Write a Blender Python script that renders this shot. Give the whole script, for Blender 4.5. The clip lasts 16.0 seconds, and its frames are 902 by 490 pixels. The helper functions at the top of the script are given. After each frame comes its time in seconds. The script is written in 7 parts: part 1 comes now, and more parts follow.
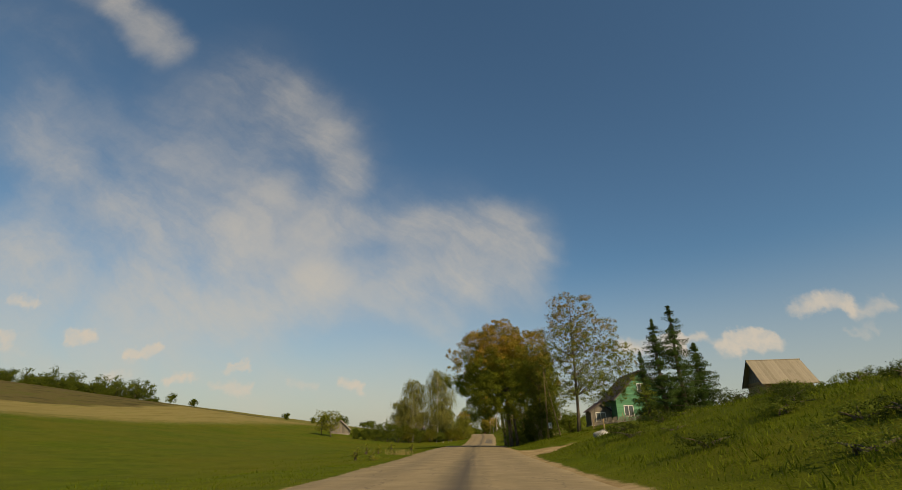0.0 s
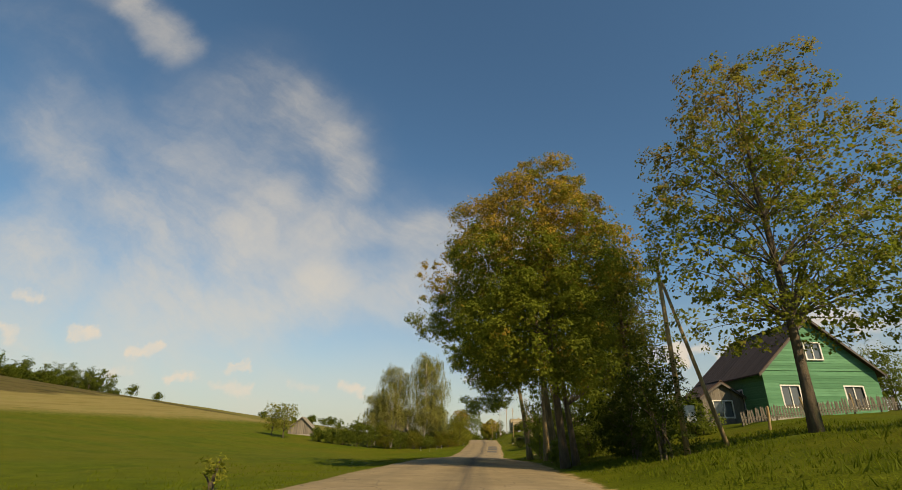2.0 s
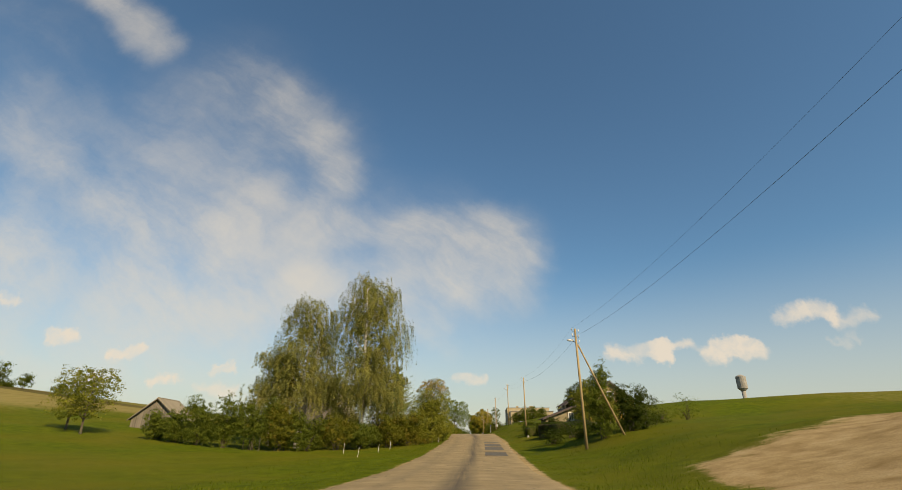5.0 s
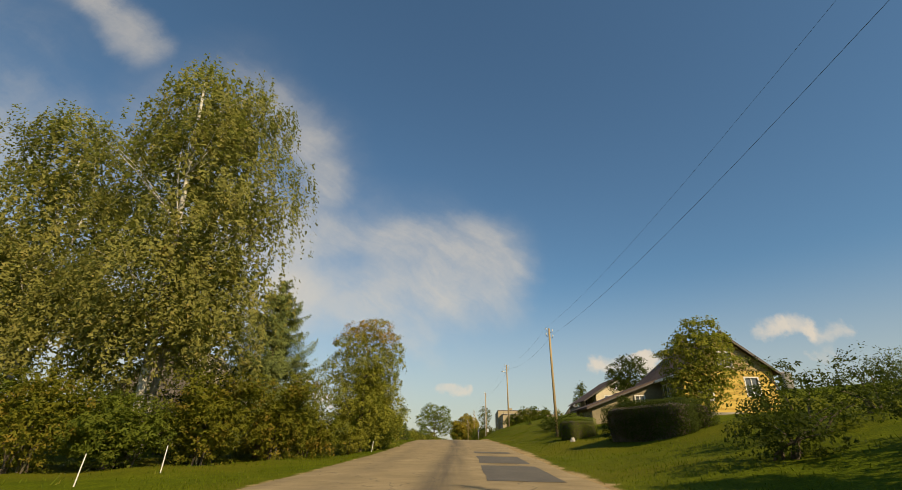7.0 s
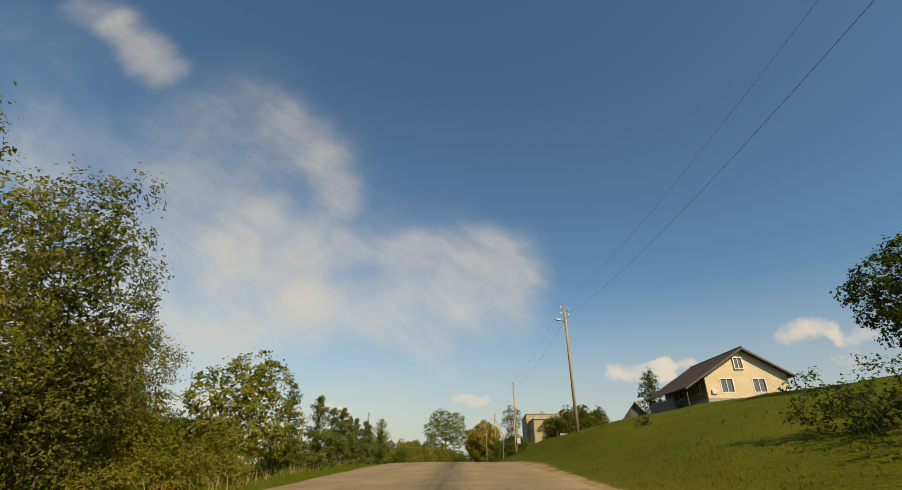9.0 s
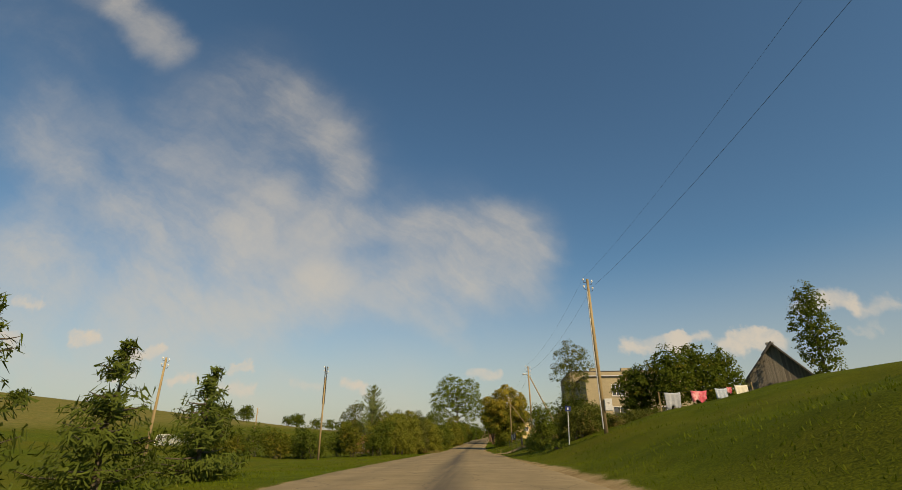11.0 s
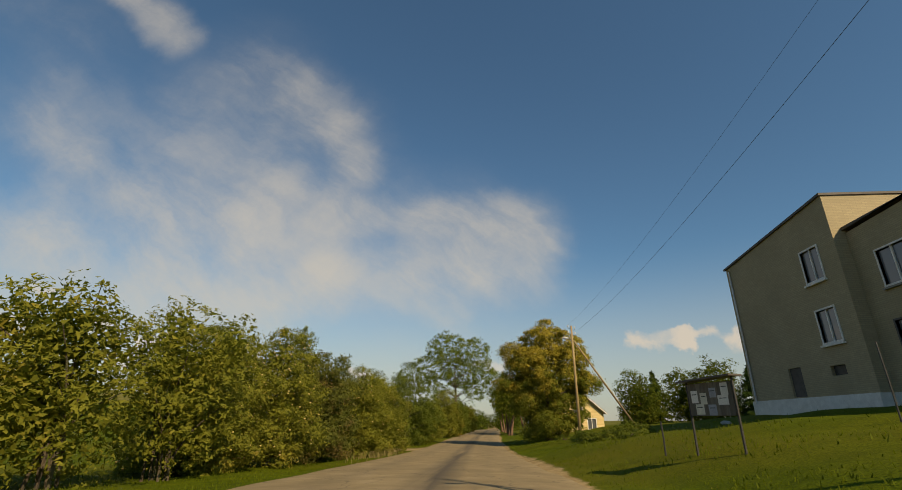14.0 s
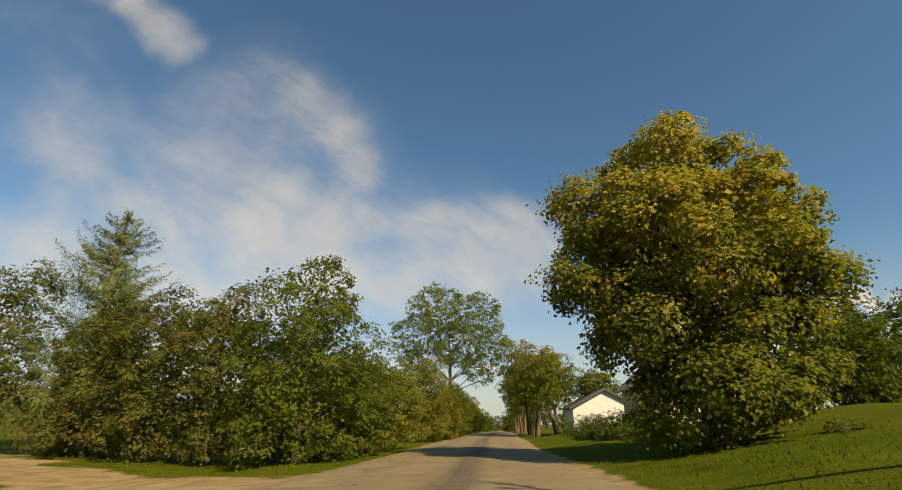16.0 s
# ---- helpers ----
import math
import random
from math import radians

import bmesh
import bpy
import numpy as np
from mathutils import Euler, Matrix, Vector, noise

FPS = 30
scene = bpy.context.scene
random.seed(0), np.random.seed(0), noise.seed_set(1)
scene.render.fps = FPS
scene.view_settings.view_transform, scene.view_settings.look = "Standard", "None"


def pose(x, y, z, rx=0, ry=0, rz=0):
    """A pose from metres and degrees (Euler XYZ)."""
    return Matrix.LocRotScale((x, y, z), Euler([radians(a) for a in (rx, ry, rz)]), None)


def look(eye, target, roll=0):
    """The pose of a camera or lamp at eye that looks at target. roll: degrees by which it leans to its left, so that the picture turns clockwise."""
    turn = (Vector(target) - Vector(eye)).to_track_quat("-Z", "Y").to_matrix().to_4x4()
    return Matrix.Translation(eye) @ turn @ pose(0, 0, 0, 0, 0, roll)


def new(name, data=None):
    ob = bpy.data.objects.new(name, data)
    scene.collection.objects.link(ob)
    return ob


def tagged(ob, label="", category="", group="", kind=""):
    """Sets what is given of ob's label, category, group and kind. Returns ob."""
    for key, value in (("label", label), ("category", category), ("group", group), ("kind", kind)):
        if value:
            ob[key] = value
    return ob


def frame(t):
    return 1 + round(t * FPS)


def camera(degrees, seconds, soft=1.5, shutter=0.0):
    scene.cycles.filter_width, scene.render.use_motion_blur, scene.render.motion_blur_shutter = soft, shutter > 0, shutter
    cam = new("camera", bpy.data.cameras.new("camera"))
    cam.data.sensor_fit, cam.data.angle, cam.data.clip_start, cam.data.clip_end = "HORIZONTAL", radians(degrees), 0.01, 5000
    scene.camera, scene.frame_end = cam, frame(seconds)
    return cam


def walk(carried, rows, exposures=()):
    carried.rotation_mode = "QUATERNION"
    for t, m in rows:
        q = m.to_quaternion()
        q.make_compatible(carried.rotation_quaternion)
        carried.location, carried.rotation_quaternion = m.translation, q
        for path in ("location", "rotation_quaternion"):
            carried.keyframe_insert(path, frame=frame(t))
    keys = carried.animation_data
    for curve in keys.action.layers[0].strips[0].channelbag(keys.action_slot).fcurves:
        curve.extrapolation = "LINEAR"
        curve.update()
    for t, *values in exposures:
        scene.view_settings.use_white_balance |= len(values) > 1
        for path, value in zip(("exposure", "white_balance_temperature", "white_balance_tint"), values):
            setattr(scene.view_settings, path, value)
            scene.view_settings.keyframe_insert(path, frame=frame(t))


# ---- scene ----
cam = camera(89.0, 16.0, soft=0.85)
PATH = [
    (0, look((-0.00, 0.00, 1.20), (-0.550, 9.255, 4.947), -0.34)),
    (0.5, look((-0.10, 9.04, 1.07), (-0.654, 18.298, 4.826), 0.12)),
    (1, look((-0.19, 18.19, 0.90), (-0.707, 27.458, 4.617), -0.52)),
    (1.5, look((-0.29, 27.25, 0.76), (-0.800, 36.517, 4.473), -0.30)),
    (2, look((-0.41, 36.13, 0.65), (-1.036, 45.340, 4.503), 1.20)),
    (2.5, look((-0.44, 44.86, 0.57), (-1.081, 54.116, 4.302), 1.24)),
    (3, look((-0.53, 53.84, 0.46), (-1.142, 63.089, 4.215), 1.16)),
    (3.5, look((-0.56, 62.97, 0.31), (-1.091, 72.237, 4.035), 0.12)),
    (4, look((-0.56, 72.15, 0.13), (-1.048, 81.407, 3.887), 0.39)),
    (4.2, look((-0.56, 75.83, 0.05), (-1.025, 85.087, 3.818), -0.21)),
    (5, look((-0.54, 90.71, -0.41), (-0.878, 99.946, 3.415), 0.14)),
    (5.5, look((-0.49, 99.97, -0.75), (-0.753, 109.184, 3.115), 0.36)),
    (6.5, look((-0.16, 118.12, -1.12), (-0.275, 127.305, 2.822), 0.80)),
    (7, look((0.19, 127.23, -1.01), (0.143, 136.382, 3.011), 0.46)),
    (7.5, look((0.54, 136.12, -0.84), (0.502, 145.255, 3.224), 0.03)),
    (8, look((0.74, 144.77, -0.60), (0.567, 153.878, 3.525), 0.44)),
    (8.5, look((0.95, 153.60, -0.30), (0.672, 162.676, 3.900), 0.23)),
    (9, look((1.07, 162.52, 0.05), (0.744, 171.585, 4.266), -0.13)),
    (9.6, look((1.12, 173.30, 0.41), (0.725, 182.417, 4.500), -0.26)),
    (10.2, look((0.95, 184.12, 0.67), (0.477, 193.293, 4.622), -0.34)),
    (10.8, look((0.64, 194.95, 0.79), (0.078, 204.180, 4.593), -0.42)),
    (11.5, look((0.26, 207.60, 0.67), (-0.396, 216.886, 4.313), -0.51)),
    (12, look((0.02, 216.63, 0.46), (-0.644, 225.922, 4.090), -0.14)),
    (12.5, look((-0.25, 225.61, 0.20), (-0.997, 234.885, 3.857), 1.06)),
    (13, look((-0.53, 234.75, -0.10), (-1.238, 244.057, 3.502), 0.08)),
    (13.5, look((-0.81, 243.80, -0.37), (-1.541, 253.101, 3.220), 0.51)),
    (14, look((-1.11, 252.72, -0.61), (-1.854, 262.024, 2.968), 0.52)),
    (14.5, look((-1.41, 261.64, -0.89), (-2.179, 270.952, 2.678), 0.38)),
    (15, look((-1.76, 270.61, -1.20), (-2.557, 279.891, 2.425), 0.49)),
    (15.5, look((-2.02, 279.33, -1.52), (-2.834, 288.638, 2.030), 0.24)),
    (16, look((-2.31, 287.94, -1.80), (-3.089, 297.214, 1.854), 0.03)),
]

walk(cam, PATH, exposures=[(0, -0.05, 8300, 12), (1, 0, 8300, 12), (2, 0.25, 8300, 12), (3.5, 0.5, 8300, 12), (4.5, 0.4, 8300, 12), (7, 0.25, 8300, 12), (9, 0.25, 8300, 12), (11.5, 0, 8300, 12), (13, 0, 8300, 12), (14.5, 0.12, 8300, 12), (16, 0.35, 8300, 12)])

# ---- sun and sky ----
SUN_FROM = Vector((0.60, -0.80, 0.72)).normalized()
SUN_EL = math.asin(SUN_FROM.z)
SUN_AZ = math.atan2(SUN_FROM.x, SUN_FROM.y)
sun = new("sun", bpy.data.lights.new("sun", "SUN"))
sun.data.energy, sun.data.angle, sun.data.color = 5.0, radians(0.53), (1.0, 0.87, 0.65)
sun.matrix_world = look(SUN_FROM * 50, (0, 0, 0))

world = bpy.data.worlds.new("sky")
scene.world = world
world.use_nodes = True
WT = world.node_tree
WT.nodes.clear()


def wn(kind, **props):
    n = WT.nodes.new(kind)
    for k, v in props.items():
        if k == "op":
            n.operation = v
        elif k == "clamp":
            n.use_clamp = v
    return n


def wmath(op, a, b=None, clamp=False):
    n = wn("ShaderNodeMath", op=op, clamp=clamp)
    for i, v in enumerate((a, b)):
        if v is None:
            continue
        if isinstance(v, (int, float)):
            n.inputs[i].default_value = v
        else:
            WT.links.new(v, n.inputs[i])
    return n.outputs[0]


def wvec(op, a, b=None, scale=None):
    n = wn("ShaderNodeVectorMath", op=op)
    for i, v in enumerate((a, b)):
        if v is None:
            continue
        if isinstance(v, tuple):
            n.inputs[i].default_value = v
        else:
            WT.links.new(v, n.inputs[i])
    if scale is not None:
        if isinstance(scale, (int, float)):
            n.inputs["Scale"].default_value = scale
        else:
            WT.links.new(scale, n.inputs["Scale"])
    return n.outputs["Value"] if op in ("DOT_PRODUCT", "DISTANCE", "LENGTH") else n.outputs[0]


def wnoise(vec, scale, detail=4.0, rough=0.55):
    n = wn("ShaderNodeTexNoise")
    n.inputs["Scale"].default_value, n.inputs["Detail"].default_value, n.inputs["Roughness"].default_value = scale, detail, rough
    WT.links.new(vec, n.inputs["Vector"])
    return n


def wramp(v, lo, hi, to_lo=0.0, to_hi=1.0):
    n = wn("ShaderNodeMapRange")
    n.interpolation_type = "SMOOTHSTEP"
    WT.links.new(v, n.inputs["Value"])
    for k, x in (("From Min", lo), ("From Max", hi), ("To Min", to_lo), ("To Max", to_hi)):
        n.inputs[k].default_value = x
    return n.outputs[0]


way = wn("ShaderNodeTexCoord").outputs["Generated"]
split = wn("ShaderNodeSeparateXYZ")
WT.links.new(way, split.inputs[0])
ahead = wmath("MAXIMUM", split.outputs["Y"], 0.08)
flat = wn("ShaderNodeCombineXYZ")
WT.links.new(wmath("DIVIDE", split.outputs["X"], ahead), flat.inputs[0])
WT.links.new(wmath("DIVIDE", split.outputs["Z"], ahead), flat.inputs[1])
uv = flat.outputs[0]
warp = wvec("SUBTRACT", wnoise(uv, 2.6, 6.0, 0.62).outputs["Color"], (0.5, 0.5, 0.5))
uv_soft = wvec("ADD", uv, wvec("SCALE", warp, scale=0.15))
warp_f = wvec("SUBTRACT", wnoise(uv, 22.0, 4.0, 0.6).outputs["Color"], (0.5, 0.5, 0.5))
uv_puff = wvec("ADD", uv, wvec("SCALE", warp_f, scale=0.055))


def stroke(p, x0, y0, x1, y1, width, amount):
    a, ba = (x0, y0, 0.0), (x1 - x0, y1 - y0, 0.0)
    long2 = max(ba[0] ** 2 + ba[1] ** 2, 1e-6)
    pa = wvec("SUBTRACT", p, a)
    h = wmath("MULTIPLY", wvec("DOT_PRODUCT", pa, ba), 1.0 / long2, clamp=True)
    d = wvec("DISTANCE", pa, wvec("SCALE", ba, scale=h))
    return wramp(d, 0.0, width * 1.15, amount, 0.0)


def total(p, rows, s=None):
    """The strokes laid over one another, one after the other."""
    for i, r in enumerate(rows):
        o = stroke(p, *r)
        s = o if s is None else wmath("ADD", s, o)
        if i % 3 == 2:
            p = wvec("ADD", p, wvec("SCALE", (1e-7, 1e-7, 0.0), scale=s))
    return s


# high thin cloud: long combed veils (slope across and up, width, strength)
VEILS = [
    (-1.111, 1.271, -0.906, 1.082, 0.091, 0.75),
    (-1.265, 1.362, -1.108, 1.258, 0.098, 0.40),
    (-1.498, 1.282, -1.214, 1.067, 0.166, 0.10),
    (-0.662, 0.959, -0.489, 0.855, 0.128, 0.30),
    (-0.489, 0.855, -0.388, 0.726, 0.109, 0.40),
    (-0.388, 0.726, -0.331, 0.600, 0.086, 0.45),
    (-0.335, 0.601, -0.348, 0.519, 0.082, 0.42),
    (-0.348, 0.519, -0.384, 0.443, 0.113, 0.38),
    (-1.287, 0.799, -1.099, 0.640, 0.117, 0.34),
    (-1.099, 0.640, -0.926, 0.513, 0.115, 0.38),
    (-0.926, 0.513, -0.775, 0.428, 0.117, 0.42),
    (-1.266, 0.837, -0.882, 0.682, 0.205, 0.16),
    (-0.735, 0.521, -0.680, 0.470, 0.078, 0.35),
    (-0.746, 0.729, -0.471, 0.694, 0.236, 0.20),
    (-0.597, 0.506, -0.529, 0.552, 0.094, 0.36),
    (-0.793, 0.573, -0.615, 0.615, 0.205, 0.20),
]
VEILS_LOW = [
    (-0.802, 0.413, -0.603, 0.369, 0.158, 0.42),
    (-0.618, 0.452, -0.566, 0.497, 0.115, 0.36),
    (-0.549, 0.389, -0.381, 0.413, 0.155, 0.36),
    (-0.833, 0.304, -0.682, 0.265, 0.110, 0.50),
    (-0.682, 0.265, -0.486, 0.240, 0.103, 0.62),
    (-0.486, 0.240, -0.370, 0.291, 0.098, 0.58),
    (-0.370, 0.298, -0.195, 0.286, 0.088, 0.62),
    (-0.195, 0.279, -0.090, 0.230, 0.059, 0.52),
    (-0.090, 0.230, -0.052, 0.178, 0.041, 0.30),
    (-0.300, 0.462, -0.131, 0.455, 0.066, 0.38),
    (-0.131, 0.448, 0.062, 0.458, 0.086, 0.46),
    (-0.049, 0.386, 0.086, 0.410, 0.130, 0.50),
    (0.087, 0.424, 0.143, 0.372, 0.069, 0.42),
    (-0.024, 0.301, 0.100, 0.318, 0.091, 0.46),
    (-0.130, 0.332, -0.050, 0.336, 0.102, 0.34),
]
VEILS_SIDE = [
    (-1.334, 0.481, -1.143, 0.481, 0.122, 0.30),
    (-1.295, 0.385, -1.059, 0.370, 0.145, 0.55),
    (-1.124, 0.425, -0.991, 0.345, 0.096, 0.40),
    (-1.247, 0.266, -1.058, 0.234, 0.090, 0.35),
    (-0.982, 0.178, -0.490, 0.088, 0.130, 0.28),
    (-0.489, 0.082, -0.175, 0.066, 0.106, 0.22),
]

# small fair-weather clouds low over the land
PUFFS = [
    (-0.934, 0.204, -0.888, 0.200, 0.034, 0.90),
    (-0.791, 0.167, -0.724, 0.173, 0.032, 0.90),
    (-0.546, 0.132, -0.510, 0.131, 0.024, 0.90),
    (-0.684, 0.112, -0.624, 0.108, 0.027, 0.80),
    (-0.807, 0.121, -0.767, 0.123, 0.028, 0.60),
    (-0.575, 0.093, -0.496, 0.085, 0.031, 0.65),
    (-0.408, 0.093, -0.350, 0.090, 0.028, 0.55),
    (-0.300, 0.092, -0.250, 0.086, 0.026, 0.75),
    (-1.140, 0.219, -1.077, 0.207, 0.032, 0.70),
    (-1.110, 0.298, -1.055, 0.289, 0.040, 0.65),
    (-0.863, 0.106, -0.816, 0.105, 0.024, 0.40),
    (-1.097, 0.181, -1.037, 0.171, 0.028, 0.45),
    (-0.023, 0.109, 0.031, 0.108, 0.028, 0.75),
    (-1.235, 0.238, -1.176, 0.236, 0.036, 0.60),
    (0.304, 0.158, 0.410, 0.166, 0.037, 0.80),
    (0.410, 0.168, 0.462, 0.183, 0.030, 0.70),
]
PUFFS_BANK = [
    (0.680, 0.240, 0.765, 0.256, 0.045, 0.72),
    (0.506, 0.162, 0.611, 0.163, 0.041, 0.75),
    (0.545, 0.180, 0.592, 0.182, 0.034, 0.75),
    (0.798, 0.230, 0.865, 0.241, 0.045, 0.60),
    (0.770, 0.179, 0.824, 0.188, 0.026, 0.50),
    (0.133, 0.275, 0.165, 0.274, 0.019, 0.35),
]

SHEETS = [(-1.25, 0.82, -0.62, 0.44, 0.36, 0.09), (-0.70, 0.90, -0.45, 0.55, 0.28, 0.10), (-0.75, 0.40, -0.08, 0.36, 0.26, 0.17), (-1.20, 0.32, -0.80, 0.24, 0.30, 0.16), (-0.12, 0.40, 0.06, 0.38, 0.18, 0.08)]
thin = wmath("ADD", wmath("MULTIPLY", total(uv_soft, VEILS), 0.55), wmath("MULTIPLY", total(uv_soft, VEILS_LOW + VEILS_SIDE), 0.82))
comb = wn("ShaderNodeMapping")
comb.vector_type = "TEXTURE"
comb.inputs["Rotation"].default_value = (0, 0, radians(-36))
comb.inputs["Scale"].default_value = (1.9, 0.55, 1.0)
WT.links.new(uv_soft, comb.inputs["Vector"])
fibre = wnoise(comb.outputs[0], 3.2, 9.0, 0.64).outputs["Fac"]
tuft = wnoise(uv_soft, 5.5, 8.0, 0.62).outputs["Fac"]
streak = wmath("MULTIPLY", wramp(fibre, 0.32, 0.68, 0.45, 1.4), wramp(tuft, 0.32, 0.68, 0.7, 1.22))
thick = wmath("MULTIPLY", wmath("ADD", thin, total(uv_soft, SHEETS)), streak)
veils = wmath("SUBTRACT", 1.0, wmath("EXPONENT", wmath("MULTIPLY", thick, -1.25)), clamp=True)
haze = wramp(split.outputs["Z"], -0.02, 0.34, 0.74, 0.0)
puffs = wramp(total(uv_puff, PUFFS + PUFFS_BANK), 0.34, 0.80)
puff_tex = wramp(wnoise(uv_puff, 20.0, 6.0).outputs["Fac"], 0.3, 0.65, 0.45, 0.95)
front = wramp(split.outputs["Y"], 0.1, 0.3)

sky = wn("ShaderNodeTexSky")
sky.sky_type = "NISHITA"
sky.sun_disc = False
sky.sun_elevation, sky.sun_rotation = SUN_EL, SUN_AZ
sky.air_density, sky.dust_density, sky.ozone_density = 1.0, 0.6, 1.6
SKY_STRENGTH = 0.085


def wmix(fac, a, b):
    n = wn("ShaderNodeMix")
    n.data_type = "RGBA"
    WT.links.new(fac, n.inputs["Factor"])
    for i, v in ((6, a), (7, b)):
        if isinstance(v, tuple):
            n.inputs[i].default_value = (*v, 1)
        else:
            WT.links.new(v, n.inputs[i])
    return n.outputs[2]


base = wvec("MULTIPLY", sky.outputs[0], (0.63 * SKY_STRENGTH, 1.06 * SKY_STRENGTH, 1.30 * SKY_STRENGTH))
c = wmix(haze, base, (0.43, 0.435, 0.43))
c = wmix(wmath("MULTIPLY", wmath("MULTIPLY", veils, front), 0.90), c, (0.53, 0.54, 0.535))
c = wmix(wmath("MULTIPLY", wmath("MULTIPLY", puffs, front), wmath("MULTIPLY", puff_tex, 0.95)), c, (0.58, 0.57, 0.55))
bg = wn("ShaderNodeBackground")
WT.links.new(c, bg.inputs["Color"])
out = wn("ShaderNodeOutputWorld")
WT.links.new(bg.outputs[0], out.inputs["Surface"])

# ---- materials ----
def material(name):
    m = bpy.data.materials.new(name)
    m.use_nodes = True
    return m, m.node_tree, m.node_tree.nodes["Principled BSDF"]


def nnode(nt, kind, ins=None, **props):
    n = nt.nodes.new(kind)
    for k, v in props.items():
        if k == "op":
            n.operation = v
        elif k == "dtype":
            n.data_type = v
        elif k == "blend":
            n.blend_type = v
    for k, v in (ins or {}).items():
        if isinstance(v, bpy.types.NodeSocket):
            nt.links.new(v, n.inputs[k])
        else:
            n.inputs[k].default_value = v
    return n


def coords(nt, world_space=False):
    if world_space:
        return nnode(nt, "ShaderNodeNewGeometry").outputs["Position"]
    return nnode(nt, "ShaderNodeTexCoord").outputs["Object"]


def tex_noise(nt, vec, scale, detail=4.0, rough=0.55):
    return nnode(nt, "ShaderNodeTexNoise", {"Vector": vec, "Scale": scale, "Detail": detail, "Roughness": rough}).outputs["Fac"]


def ramp(nt, fac, stops):
    n = nnode(nt, "ShaderNodeValToRGB", {"Fac": fac})
    el = n.color_ramp.elements
    while len(el) < len(stops):
        el.new(0.5)
    for e, (pos, col) in zip(el, stops):
        e.position, e.color = pos, (*col, 1)
    return n.outputs["Color"]


def mix(nt, fac, a, b, blend="MIX"):
    n = nnode(nt, "ShaderNodeMix", dtype="RGBA", blend=blend)
    for k, v in ((0, fac), (6, a), (7, b)):
        if isinstance(v, bpy.types.NodeSocket):
            nt.links.new(v, n.inputs[k])
        elif k == 0:
            n.inputs[k].default_value = v
        else:
            n.inputs[k].default_value = (*v, 1)
    return n.outputs[2]


def span(nt, v, lo, hi, a=0.0, b=1.0):
    return nnode(nt, "ShaderNodeMapRange", {"Value": v, "From Min": lo, "From Max": hi, "To Min": a, "To Max": b}).outputs[0]


def bump(nt, bsdf, height, strength, distance):
    b = nnode(nt, "ShaderNodeBump", {"Height": height, "Strength": strength, "Distance": distance})
    nt.links.new(b.outputs[0], bsdf.inputs["Normal"])


def surface(name, dark, light, scale=3.0, rough=0.8, stain=None, bump_d=0.01, metallic=0.0, stretch=None):
    """A weathered surface: coarse stains over a fine grain."""
    m, nt, b = material(name)
    v = coords(nt)
    if stretch:
        v = nnode(nt, "ShaderNodeMapping", {"Vector": v, "Scale": stretch}).outputs[0]
    fine = tex_noise(nt, v, scale * 9, 3)
    coarse = tex_noise(nt, v, scale, 5, 0.6)
    c = mix(nt, span(nt, coarse, 0.3, 0.7), dark, light)
    c = mix(nt, span(nt, fine, 0.3, 0.7, 0.0, 0.35), c, tuple(x * 0.55 for x in dark))
    if stain:
        c = mix(nt, span(nt, tex_noise(nt, v, scale * 0.35, 6, 0.65), 0.52, 0.68), c, stain)
    nt.links.new(c, b.inputs["Base Color"])
    b.inputs["Roughness"].default_value, b.inputs["Metallic"].default_value = rough, metallic
    bump(nt, b, fine, 0.5, bump_d)
    return m


def foliage(name, dark, light, dry=None, dry_at=0.62, glow=0.42, top_dry=None):
    """Leaves: each its own shade, patches of dry leaves, light passing through them."""
    m, nt, b = material(name)
    v = coords(nt)
    rnd = nnode(nt, "ShaderNodeNewGeometry").outputs["Random Per Island"]
    c = mix(nt, span(nt, rnd, 0, 1, 0.2, 0.8), dark, light)
    patch = tex_noise(nt, v, 0.55, 3)
    c = mix(nt, span(nt, patch, 0.35, 0.7, 0.0, 0.55), c, light)
    if dry:
        where = nnode(nt, "ShaderNodeMath", {0: tex_noise(nt, v, 0.8, 3), 1: span(nt, rnd, 0, 1, -0.07, 0.07)}, op="ADD").outputs[0]
        if top_dry:
            z = nnode(nt, "ShaderNodeSeparateXYZ", {0: v}).outputs["Z"]
            where = nnode(nt, "ShaderNodeMath", {0: where, 1: span(nt, z, top_dry[0], top_dry[1], -0.1, 0.2)}, op="ADD").outputs[0]
        c = mix(nt, span(nt, where, dry_at - 0.06, dry_at + 0.08), c, dry)
    nt.links.new(c, b.inputs["Base Color"])
    b.inputs["Roughness"].default_value = 0.6
    b.inputs["Specular IOR Level"].default_value = 0.05
    tr = nnode(nt, "ShaderNodeBsdfTranslucent", {"Color": mix(nt, 0.5, c, (0.22, 0.30, 0.03))})
    mx = nnode(nt, "ShaderNodeMixShader", {"Fac": glow, 1: b.outputs[0], 2: tr.outputs[0]})
    nt.links.new(mx.outputs[0], nt.nodes["Material Output"].inputs["Surface"])
    return m


